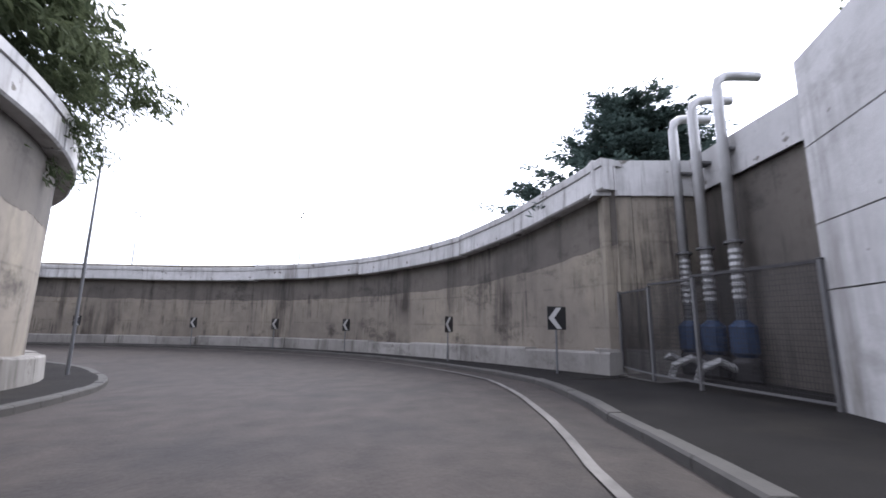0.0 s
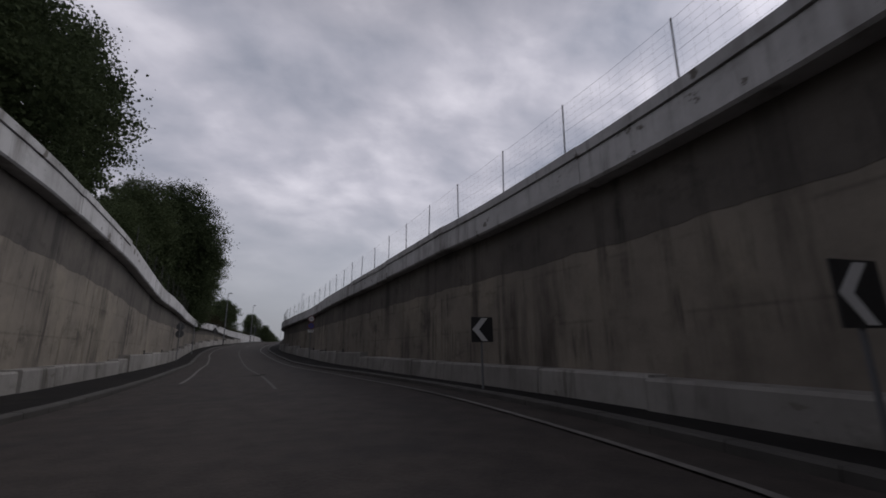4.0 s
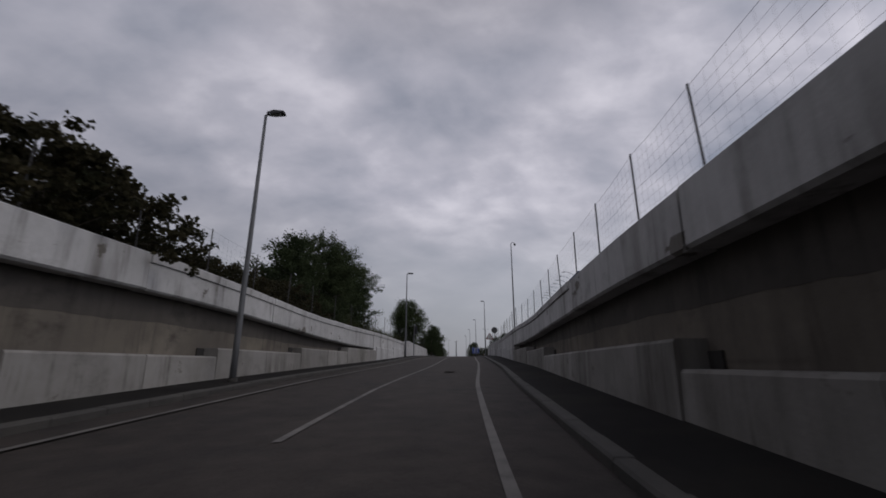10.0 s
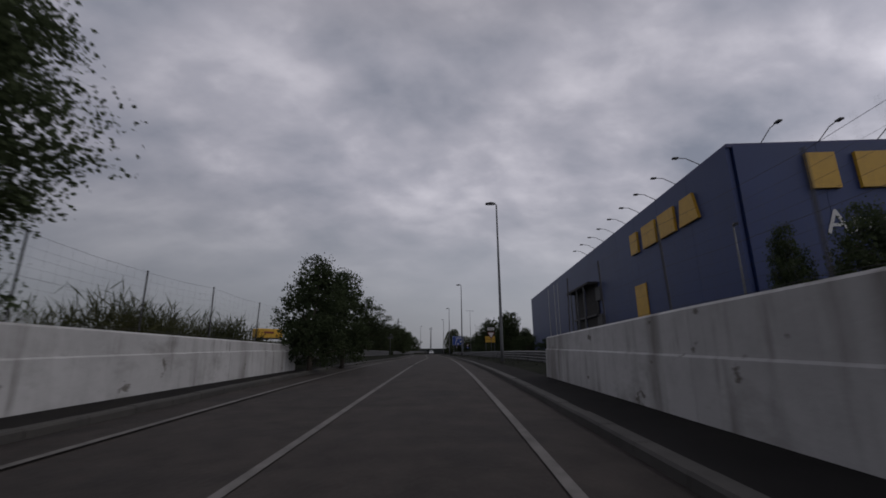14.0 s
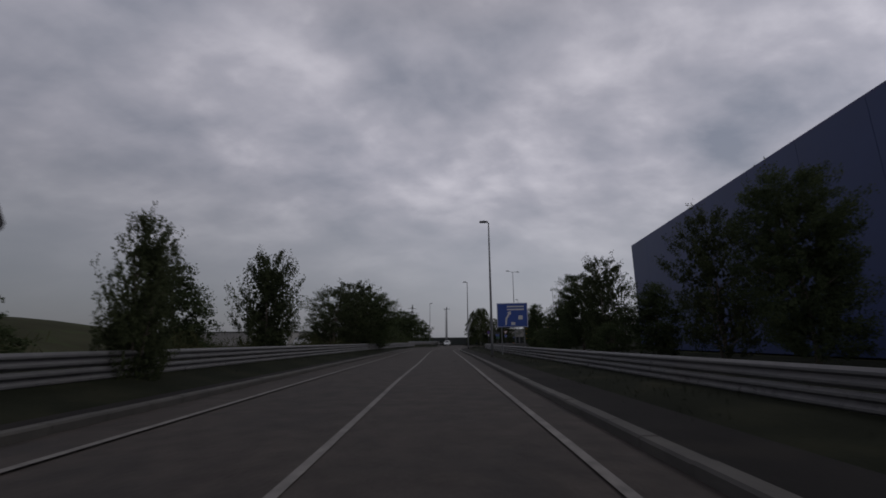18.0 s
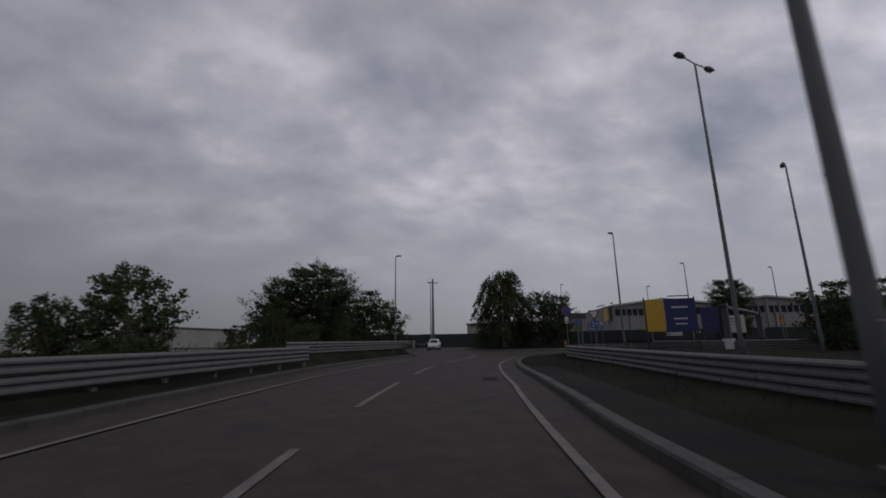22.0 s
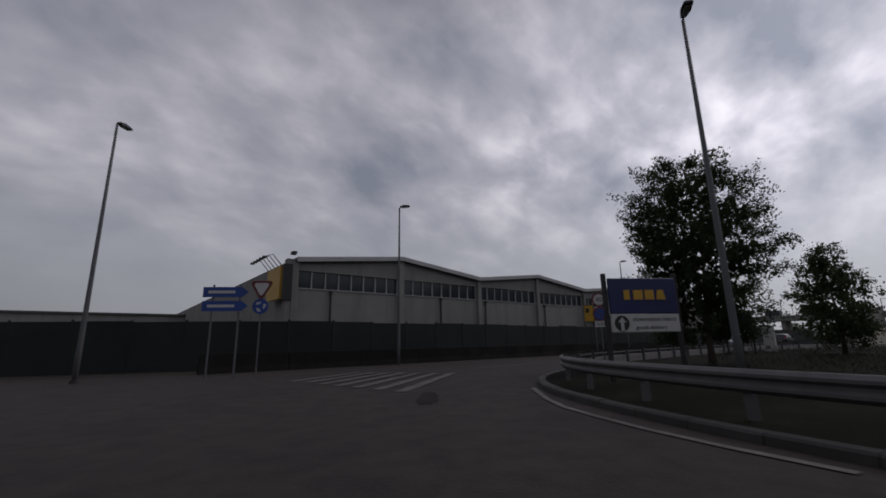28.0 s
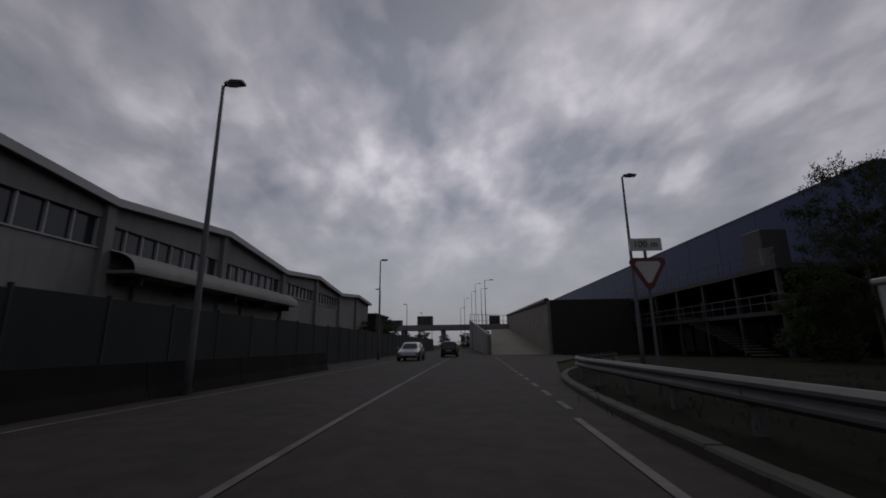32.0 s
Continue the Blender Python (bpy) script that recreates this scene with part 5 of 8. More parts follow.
# ivy and bushes along the left parapet
for i in range(13):
    tree_at("ivy", 99 + i * 2.1, -9.6 - random.uniform(0, .8), random.uniform(1.6, 2.6) + (1.3 if 2 < i < 6 else 0), 1.1)
tree_at("broad", 110, -11.8, 4.0, 1.1)
tree_at("broad", 123, -10.6, 6.2, 1.0)
tree_at("fine", 128, -10.8, 7.4, .95)
tree_at("broad", 132.5, -10.8, 8.0, .95)
tree_at("fine", 136.5, -11.2, 7.4, .95)
tree_at("broad", 140, -11.8, 5.8, 1.0)
tree("poplar", 4.7, 93.3, .45, 6.6, 1.15)
tree("broad", 9.6, 106.0, -.05, 5.0, .95)
tree("broad", 10.8, 110.5, -.05, 5.2, .95)
# along the straight, beyond the guard rail
tree("airy", 12.7, 141.4, -.05, 6.7, .9)
tree("fine", 12.2, 143.2, -.05, 5.4, 1.0)
tree("shoot", 16.4, 156.3, -.05, 4.3, .56)
tree("multi", 19.4, 191.0, -.05, 7.5, 1.05)
tree("fine", 21.0, 194.0, -.05, 6.9, 1.15)
tree("airy", 17.8, 188.0, -.05, 6.4, 1.1)
tree("shrub", 24.8, 216.3, -.05, 3.5, .8)
for k, s, lat, h, w in (("shoot", 233, -10.2, 6.4, .8), ("broad", 228, -12.5, 5.0, 1.1), ("shoot", 267, -9.6, 6.2, .7), ("shrub", 206, -12.5, 2.6, 1.1), ("shrub", 218.5, -12.5, 2.8, 1.1), ("shrub", 239, -12.6, 2.6, .9), ("shrub", 277, -10.7, 2.6, .7), ("broad", 189, -12.5, 4.2, 1.1), ("broad", 197, -13, 4.6, 1.2), ("shrub", 252, -12.5, 3.2, 1.2)):
    tree_at(k, s, lat, h, w)
for x, y, h, w, k in ((27.1, 242.1, 8.2, 1.05, "fine"), (24.4, 240.2, 6.4, .9, "multi"), (28.6, 247.6, 5.4, .9, "broad"), (22.0, 247, 5.2, 1.0, "far"), (32, 269, 9.4, 1.0, "far"), (28.5, 272, 8.2, 1.2, "far"), (35.6, 273.5, 7.4, 1.1, "far"), (22.5, 276, 7.4, 1.2, "far"), (27.2, 233.6, 2.6, 1.0, "shrub"),
                      (12, 241, 2.6, 1.3, "far"), (8, 252, 2.8, 1.4, "far"), (20, 262, 4.0, 1.3, "far"), (30, 283, 5, 1.2, "far"), (18, 252, 3.4, 1.3, "far")):
    tree(k, x, y, -.05, h, w)
# across the straight, before the store
for k, s, lat, h, w in (("broad", 217, 14.5, 4.6, 1.1), ("fine", 223, 13.4, 7.6, .6), ("multi", 228, 13.4, 7.4, .62), ("broad", 234, 13.4, 4.8, 1.1), ("multi", 241, 13.0, 7.6, .68), ("fine", 247, 13.0, 7.4, .7), ("broad", 255, 13.0, 5.6, 1.0), ("broad", 268, 12.8, 6.4, .95), ("broad", 275, 13.5, 5.2, .95), ("shrub", 212, 13.5, 3.0, 1.2), ("shrub", 206, 15, 2.6, 1.2), ("shrub", 199, 16, 2.6, 1.2), ("shrub", 237, 11.8, 2.4, 1.2), ("shrub", 251, 11.8, 2.6, 1.2), ("shrub", 261, 12.2, 2.6, 1.2)):
    tree_at(k, s, lat, h, w)
tree("far", 61, 214, -.05, 6.0, 1.0)
# small trees before the store's south face
for x, y, h, w in ((35.0, 105.8, 7.8, .5), (37.4, 103.6, 8.4, .75), (40.2, 102.0, 8.6, .8)):
    tree("broad", x, y, -.05, h, w)
# roundabout island
tree("birch", 48.5, 252.8, .4, 9.7, .95)
tree("multi", 52.7, 251.4, .35, 6.5, 1.0)
tree("multi", 55.6, 252.8, .35, 6.2, 1.0)
tree("shrub", 51.0, 254.4, .5, 3.4, 1.0)
tree("shrub", 46.4, 254.2, .4, 2.2, 1.0)
# island and verge beside the road out
tree("fine", 78.0, 249.6, .25, 8.3, .74)
tree("broad", 88.0, 244.2, .2, 5.8, .9)
tree("airy", 105.2, 230.6, .1, 9.4, .55)
for x, y, h in ((70, 228, 5.5), (84, 226, 5), (96, 229, 5.5), (74, 222, 5), (60, 224, 4.6), (108, 230, 5.0), (66, 220, 4.5)):
    tree("far", x, y, 0, h, 1.1)
for i in range(5):
    tree("far", 148 + i * 4.5, 252.5 - i * 1.4 + random.uniform(-.6, .6), 0, random.uniform(4.5, 6), 1.1)

# trees closing the view beyond the bridge
for k in range(9):
    p = P(522 + 5 * (k % 3), -46 + 8.2 * k)
    tree("far", p.x, p.y, -.05, 5.6 + .5 * (k % 4), 1.25)

# reeds behind the walls
rng = np.random.default_rng(5)
cen = []
for i in range(150):
    s = rng.uniform(128, 168)
    p = P(s, L_WALL(min(s, 172)) - rng.uniform(1.7, 4.4))
    cen.append((p.x, p.y, 0.4 + rng.uniform(.2, 1.1)))
g = leaves(rng, np.array(cen), np.full(len(cen), .9), 170, .17, -.7, 3.4, .085)
tagged(new("reeds", crown_mesh(g, M_LEAFREED, "reeds")), "tall dry reeds and grass behind the wall", "reeds", kind="stuff")
cen = []
for i in range(110):
    s = rng.uniform(168, 290)
    p = P(s, -8.6 - rng.uniform(0, 5))
    cen.append((p.x, p.y, 0.1 + rng.uniform(.1, .8)))
g = leaves(rng, np.array(cen), np.full(len(cen), .9), 130, .16, -.6, 3.2, .085)
tagged(new("tall_weeds", crown_mesh(g, M_LEAFREED, "tall_weeds")), "tall dry weeds behind the guard rail", "weeds", kind="stuff")


def reed_clump(x, y, n, h0, h1, spread):
    """Tall cane stalks with narrow blades and feathery plumes, swaying every way."""
    g = Geo()

    def merge(h):
        o = len(g.v)
        g.v += h.v
        g.f += [tuple(o + k for k in f) for f in h.f]
        g.m += h.m
    for i in range(n):
        bx, by = x + rng.normal() * spread, y + rng.normal() * spread
        h = rng.uniform(h0, h1)
        lx, ly = rng.normal() * .07 * h, rng.normal() * .07 * h
        at = lambda u: np.array([bx + lx * u * u, by + ly * u * u, h * u])
        g.tube([tuple(at(u)) for u in (0, .35, .7, 1)], [.016, .014, .011, .005], 5, caps=False)
        ax = np.array([(math.cos(a), math.sin(a), .9) for a in rng.uniform(0, 6.28, 5)])
        merge(leaves(rng, np.array([at(u) for u in rng.uniform(.1, .8, 5)]), np.full(5, .06), 2, .22, -.2, 2.4, .05, axes=ax))
        if i % 2 == 0:
            merge(leaves(rng, np.array([at(u) for u in (.86, .92, .98, 1.03)]), np.full(4, .13), 16, .06, .1, 1.8, .2))
    tagged(new("reed_clump", crown_mesh(g, M_LEAFOLIVE, "reed_clump")), "clump of tall dry cane stalks with feathery plumes", "reeds", kind="stuff")


for s, lat, n, h0, h1, sp in ((286, -9.7, 14, 2.3, 3.4, .45), (288, -10.2, 9, 1.4, 2.5, .35), (296, -10.6, 7, .9, 1.6, .3)):
    p = P(s, lat)
    reed_clump(p.x, p.y, n, h0, h1, sp)
# grass tufts near the kerbs
cen = []
for i in range(900):
    s = rng.uniform(166, 292)
    right = rng.random() < .6
    p = P(s, R_KERB(s) + rng.uniform(1.2, 4.5) if right else L_KERB(s) - rng.uniform(1.2, 4))
    cen.append((p.x, p.y, .17))
for i in range(900):
    a, r = rng.uniform(0, 6.28), 7.6 * math.sqrt(rng.random())
    cen.append((RC.x + r * math.cos(a), RC.y + r * math.sin(a), .2 + .45 * (1 - r / 7.6)))
for i in range(700):
    cen.append((rng.uniform(69, 98), rng.uniform(241, 249.5), .22))
cen = [c for c in cen if not (c[1] > 240 and c[0] > 64 and (c[0] - 69) * .75 + 243 < c[1] - 2)]
g = leaves(rng, np.array(cen), np.full(len(cen), .55), 16, .06, -1.2, 2.2, .09)
tagged(new("grass_tufts", crown_mesh(g, M_GRASS, "grass_tufts")), "tufts of rough green grass on the verges", "grass", kind="stuff")

# ---- recess with pump pipes at the start ----
def slab(name, a, b, thick, z0, za, zb, m, parent, label="", over=0.0):
    """An upright wall from a to b, za and zb high at its ends, thick to the right."""
    a, b = Vector((*a, 0)), Vector((*b, 0))
    d = (b - a).normalized()
    n = Vector((d.y, -d.x, 0)) * thick
    g = Geo()
    vs = [a.xyz, b.xyz, b + n, a + n]
    g.add([Vector((p.x, p.y, z0)) for p in vs] + [Vector((p.x, p.y, z)) for p, z in zip(vs, (za, zb, zb, za))], [(0, 1, 5, 4), (1, 2, 6, 5), (2, 3, 7, 6), (3, 0, 4, 7), (4, 5, 6, 7)])
    return part(name, g, m, parent, label)


rec = thing("wall_recess", "bare concrete recess in the retaining wall with pipes", "wall", kind="structure")
slab("return_wall", (-18.1, -48.75), (-18.5, -51.9), .5, -4.5, 1.36, 1.36, M_WALL, rec)
slab("return_parapet", (-18.14, -48.45), (-18.54, -51.5), .5, 1.35, 2.44, 2.44, M_WHITE, rec, "whitewashed parapet, chipped at the edge")
slab("return_base", (-18.2, -48.4), (-18.5, -50.6), .4, -4.4, -3.05, -3.05, M_BLOCK, rec)
# deep in the recess the wall takes the upper band's darker concrete
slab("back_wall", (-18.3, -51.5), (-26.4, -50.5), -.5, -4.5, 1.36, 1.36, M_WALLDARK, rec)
slab("back_parapet", (-18.3, -51.36), (-26.4, -50.36), -.5, 1.35, 2.5, 2.2, M_WHITE, rec, "stained and broken parapet")
near = thing("wall_near", "tall pale concrete wall cast in large stained lifts", "wall", kind="structure")
NEAR = [Vector((-24.2, -49.3, 0)), Vector((-31.0, -46.75, 0)), Vector((-42.0, -46.3, 0))]
for k in range(2):
    na, nb = NEAR[k], NEAR[k + 1]
    nd = (nb - na).normalized()
    nn = Vector((nd.y, -nd.x, 0)) * .05
    LEN = (nb - na).length
    slab("core", (na - nn * 1.2 + nd * .05).xy, (nb - nn * 1.2).xy, -.6, -4.5, 1.85, 1.95, M_WALL, near)
    for z0, z1 in ((-4.45, -1.84), (-1.815, -.81), (-.785, .46), (.485, 2.0)):
        for u0, u1 in ((0, .62), (.623, 1)):
            a, b = na + nd * LEN * u0, na + nd * LEN * u1
            sg = Geo()
            vs = [Vector((p.x, p.y, z)) for p, z in ((a, z0), (b, z0 + .08 * (u1 - u0)), (b, z1 + .08 * (u1 - u0)), (a, z1))]
            sg.add([v + nn * 1.0 for v in vs] + [v - nn * 1.2 for v in vs], [(0, 1, 2, 3), (7, 6, 5, 4), (0, 3, 7, 4), (1, 5, 6, 2), (3, 2, 6, 7), (0, 4, 5, 1)])
            part("concrete_lift", sg, M_WHITE, near)

for i, (x, top) in enumerate(((-18.95, 3.75), (-19.8, 3.9), (-20.75, 4.05))):
    pp = thing("pump_pipe", "galvanised steel pipe bending over the wall", "pipe", group="pump pipes")
    y = -50.85
    pts = [(x, y, -2.3), (x, y, top - .35), (x, y - .06, top - .12), (x, y - .22, top), (x - .04, y - .5, top + .03), (x - .1, y - 1.15, top + .02)]
    part("pipe", Geo().tube(pts, .13, 12), M_PIPE, pp, smooth=True)
    for k in range(8):
        z = -1.75 + k * .16
        part("bellows_ring", Geo().tube([(x, y, z), (x, y, z + .08)], .15, 12), M_PIPE, pp)
    part("flange", Geo().tube([(x, y, -.4), (x, y, -.34)], .22, 12), M_STEEL, pp)
    part("bracket", Geo().box((x, y - .3, 2.0), (.34, .5, .07)), M_STEEL, pp)
    pm = thing("pump", "blue electric pump motor under a pipe", "pump", group="pumps")
    part("motor", Geo().tube([(x, y, -3.1), (x, y, -3.0), (x, y, -2.4), (x, y, -2.25)], [.22, .3, .3, .14], 12), M_PUMP, pm)
    part("casing", Geo().tube([(x, y, -3.78), (x, y, -3.6), (x, y, -3.2), (x, y, -3.1)], [.24, .32, .32, .24], 12), M_DARKSTEEL, pm)
    part("hose", Geo().tube([(x, y + .2, -3.4), (x + .1, y + .6, -3.2), (x + .35, y + .9, -3.4), (x + .4, y + 1.0, -3.75)], .1, 8), M_PIPE, pm)
cage = thing("pump_cage", "wire mesh cage of steel posts around pumps", "fence")
part("plinth", Geo().box((-21.4, -49.75, -3.76), (5.3, 2.0, .14), bev=.02), M_KERB, cage, "low concrete plinth")
cx = [(-18.8, -48.9, 2.15), (-20.5, -48.7, 2.15), (-21.9, -48.8, 2.25), (-24.2, -49.2, 2.3)]
for x, y, h in cx:
    part("post", Geo().box((x, y, -3.65 + h / 2), (.07, .07, h), bev=.01), M_STEEL, cage)
    part("post_cap", Geo().box((x, y, -3.64 + h), (.085, .085, .03), bev=.008), M_DARKSTEEL, cage)
for (x0, y0, _), (x1, y1, h2) in zip(cx, cx[1:]):
    h = h2
    ln = math.hypot(x1 - x0, y1 - y0)
    m_ = Matrix.Translation(((x0 + x1) / 2, (y0 + y1) / 2, 0)) @ Matrix.Rotation(math.atan2(y1 - y0, x1 - x0), 4, "Z")
    part("top_rail", Geo().box((0, 0, -3.68 + h), (ln, .05, .05), m=m_), M_DARKSTEEL, cage)
    part("bottom_rail", Geo().box((0, 0, -3.5), (ln, .04, .04), m=m_), M_STEEL, cage)
    g = Geo()
    n = int(ln / .055)
    for k in range(n):
        g.box((ln * ((k + .5) / n - .5), 0, -3.6 + h / 2), (.009, .009, h - .15), m=m_)
    for k in range(int(h / .09)):
        g.box((0, .008, -3.5 + k * .09), (ln, .008, .008), m=m_)
    part("wire_mesh", g, M_DARKSTEEL, cage)


# ---- fence posts on the parapets ----
def parapet_fence(name, side, lat, top, s0, s1, step, label):
    f = thing(name, label, "fence")
    n = int((s1 - s0) / step)
    pts = []
    for i in range(n + 1):
        s = s0 + step * i + random.uniform(-.12, .12)
        p = P(s, lat(s) + side * .3)
        p.z = top(s)
        h = 1.5 + random.uniform(-.12, .06)
        lean = Vector((random.uniform(-.05, .05), random.uniform(-.05, .05), 0))
        part("post", Geo().tube([p - Vector((0, 0, .05)), p + lean * .5 + Vector((0, 0, h * .5)), p + lean + Vector((0, 0, h))], .018, 6), M_DARKSTEEL, f)
        pts.append((p, lean, h))
    for u in (.06, .17, .28, .39, .5, .61, .72, .83, .97):
        g = Geo()
        for (a, la, ha), (b, lb, hb) in zip(pts, pts[1:]):
            p, q = a + la * u + Vector((0, 0, ha * u)), b + lb * u + Vector((0, 0, hb * u))
            g.tube([p, p.lerp(q, .5) - Vector((0, 0, .03)), q], 0.003 if u in (.06, .5, .97) else .0015, 3, caps=False)
        part("wire", g, M_DARKSTEEL, f)
    g = Geo()
    for (a, la, ha), (b, lb, hb) in zip(pts, pts[1:]):
        m = 11
        for k in range(m):
            u = (k + .5) / m
            p, q = a + (b - a) * u, (a + la) + (b + lb - a - la) * u
            g.tube([p + Vector((0, 0, .1)), q + Vector((0, 0, ha * .95))], .0012, 3, caps=False)
    part("wire_netting", g, M_DARKSTEEL, f)
    return f


parapet_fence("parapet_fence", 1, R_WALL, R_TOP, 12, 147, 2.55, "thin wire fence on dark posts above the parapet")
parapet_fence("parapet_fence", -1, L_WALL, L_TOP, 56, 83, 2.7, "thin wire fence on dark posts above the parapet")
parapet_fence("parapet_fence", -1, L_WALL, L_TOP, 97, 167, 2.8, "rusty wire fence overgrown with reeds")
parapet_fence("parapet_fence", 1, R_WALL, R_TOP, 148, 162, 2.6, "thin wire fence on dark posts above the parapet")


# ---- guard rails ----
def guard_rail(fn, s0, s1, label, side=1, double=False, h=.75):
    """W-beam rail on posts along a line; fn(s, d) gives the ground line."""
    r = thing("guard_rail", label, "guard rail", group="guard rails")
    prof = [(0, -.155), (.02, -.15), (.075, -.10), (.075, -.06), (.02, -.015), (.02, .015), (.075, .06), (.075, .10), (.02, .15), (0, .155)]
    n = int((s1 - s0) / 4.0) or 1
    for lv in ([h - .15, h - .48] if double else [h - .15]):
        for i in range(n):
            a, b = s0 + (s1 - s0) * i / n, s0 + (s1 - s0) * (i + 1) / n + .12
            g = Geo()
            rings = []
            m = 4
            for k in range(m + 1):
                q = min(a + (b - a) * k / m, s1)
                rings.append([fn(q, -side * (d + .004 * (i % 2))) + Vector((0, 0, lv + z)) for d, z in prof] + [fn(q, -side * (d - .012)) + Vector((0, 0, lv + z)) for d, z in reversed(prof)])
            g.loft(rings, 0, True, True)
            part("beam", g, M_STEEL, r)
    k = s0 + .8
    while k < s1:
        p, q = fn(k, 0), fn(k, side * .09)
        ang = math.atan2((q - p).y, (q - p).x)
        part("post", Geo().box((q.x, q.y, h / 2 - .06), (.1, .12, h + .05), ang), M_STEEL, r)
        k += 2.0
    # rolled end
    return r


guard_rail(lambda s, d: P(s, 5.8 + d), 164.5, 284, "galvanised steel guard rail along the grass verge", 1, True, .8)
guard_rail(lambda s, d: P(s, table([(168, -7.1), (176, -7.4), (300, -7.45)])(s) + d), 168.5, 285.5, "galvanised steel guard rail below the weedy bank", -1, True, 1.02)
fn, ln = line_fn([tuple(P(285.5, -8.6))[:2], tuple(P(290, -9.0))[:2], tuple(P(300, -9.3))[:2], (35.2, 237.2), (35.7, 239.5)])
guard_rail(fn, 0, ln, "galvanised steel guard rail on the bank by the junction", -1, True, 1.25)
fn, ln = line_fn([tuple(P(283.8, 5.8))[:2], (42.5, 224.0), (43.3, 226.6), (45.2, 229.8), (47.0, 232.0), (49.3, 234.2), (51.4, 234.9), (54, 234.5), (57, 232.4), (60, 229.6), (66, 223.5)])
guard_rail(fn, 0, ln, "galvanised steel guard rail curving round the corner", 1, True, .8)
fn, ln = line_fn([(72, 236.5), (66, 240.2), (63.9, 243.4), (63.8, 245.4), (65.1, 247.9), (67, 250.2), (68.9, 251.9), (70.8, 252.9), (73, 253.4), (76.3, 253.5), (81.3, 252.8), (86, 251.7), (90.3, 250.5), (95, 249.1), (100, 247.6), (103.6, 246.4), (107, 243.8), (110, 240.5)])
guard_rail(fn, 0, ln, "galvanised steel guard rail round the grass island", 1, False, .78)
fn, ln = line_fn([(42, 276), (30, 279), (10, 284), (-10, 289)])
guard_rail(fn, 0, ln, "weathered guard rail on the far leg", 1, False, .8)


# ---- street lamps ----
def street_lamp(x, y, z, h, yaw, style="single", label="tall grey steel street lamp with a flat head"):
    m = Matrix.Translation((x, y, z)) @ Matrix.Rotation(yaw, 4, "Z")
    L = thing("street_lamp", label, "street lamp", group="street lamps", m=m)
    part("pole", Geo().tube([(0, 0, -.1), (0, 0, 1.2), (0, 0, h * .6), (0, 0, h)], [.095, .09, .066, .045], 12), M_POLE, L, smooth=True)
    part("base_collar", Geo().tube([(0, 0, -.05), (0, 0, .12)], .14, 10), M_KERB, L)
    part("hatch", Geo().box((0, -.085, 1.0), (.09, .03, .3), bev=.008), M_POLE, L)
    arms = (1, -1) if style == "double" else (1,)
    ln = .16 if style == "single" else .9
    if style == "hook":
        a = [radians(k * 30) for k in range(6)]
        part("hook", Geo().tube([(-.2 + .2 * math.cos(q), 0, h + .2 * math.sin(q)) for q in a], .03, 8), M_POLE, L)
        part("lamp_head", Geo().tube([(-.38, 0, h + .1), (-.4, 0, h - .02), (-.4, 0, h - .16)], [.05, .13, .1], 12), M_DARKSTEEL, L, "small dark hooked lamp head")
        return L
    for sg in arms:
        arm = part("arm", Geo().tube([(0, 0, h - .02), (-sg * ln * .5, 0, h + .03), (-sg * ln, 0, h + .05)], .03, 8), M_POLE, L)
        head = part("lamp_head", Geo().loft([[(-sg * (ln - .1), -.07, h + .02), (-sg * (ln - .1), .07, h + .02), (-sg * (ln - .1), .07, h + .1), (-sg * (ln - .1), -.07, h + .1)],
                                             [(-sg * (ln + .15), -.14, h + .01), (-sg * (ln + .15), .14, h + .01), (-sg * (ln + .15), .12, h + .14), (-sg * (ln + .15), -.12, h + .14)],
                                             [(-sg * (ln + .5), -.13, h + .02), (-sg * (ln + .5), .13, h + .02), (-sg * (ln + .5), .1, h + .1), (-sg * (ln + .5), -.1, h + .1)]]), M_DARKSTEEL, L, "dark flat lamp head")
        part("lens", Geo().box((-sg * (ln + .2), 0, h + .005), (.4, .18, .02)), M_LAMPGLASS, head)
    return L


def lamp_at(s, lat, h, toward=1, **kw):
    p = P(s, lat, .13)
    return street_lamp(p.x, p.y, p.z, h, yaw_at(s) + (0 if toward > 0 else math.pi), **kw)


lamp_at(111, -6.6, 8.8, -1)
lamp_at(142.2, -6.2, 8.6, -1)
p = P(142.4, 5.0)
street_lamp(p.x, p.y, .45, 10.8, yaw_at(142) + math.pi, "hook", "tall slim steel pole with a small hooked lamp")
for s, lat, h in ((173.7, 3.55, 9.5), (205.3, 3.17, 9.4), (237.3, 3.58, 9.5), (269.75, 3.17, 9.6)):
    lamp_at(s, lat, h)
for x, y, h, yw in ((53.0, 235.4, 10.2, .5), (34.7, 248.4, 10.4, 2.6), (71.4, 248.7, 10.3, .3), (84.6, 248.6, 10.0, 0.3), (64.1, 268.4, 10.2, -2.6), (77.9, 265.0, 9.5, 1.9), (103.75, 257.4, 8.9, 1.24), (128.5, 250.8, 8.6, 1.24), (108.1, 240.6, 9.1, 1.3), (42.0, 270.0, 10.4, 1.0), (95, 235, 9, .4), (62, 296, 9, 0), (33.6, 107.6, 8.0, 1.0)):
    street_lamp(x, y, 0, h, yw)
street_lamp(55.3, 221.4, 0, 10.8, .3, "hook", "tall slim steel pole with a small hooked lamp")
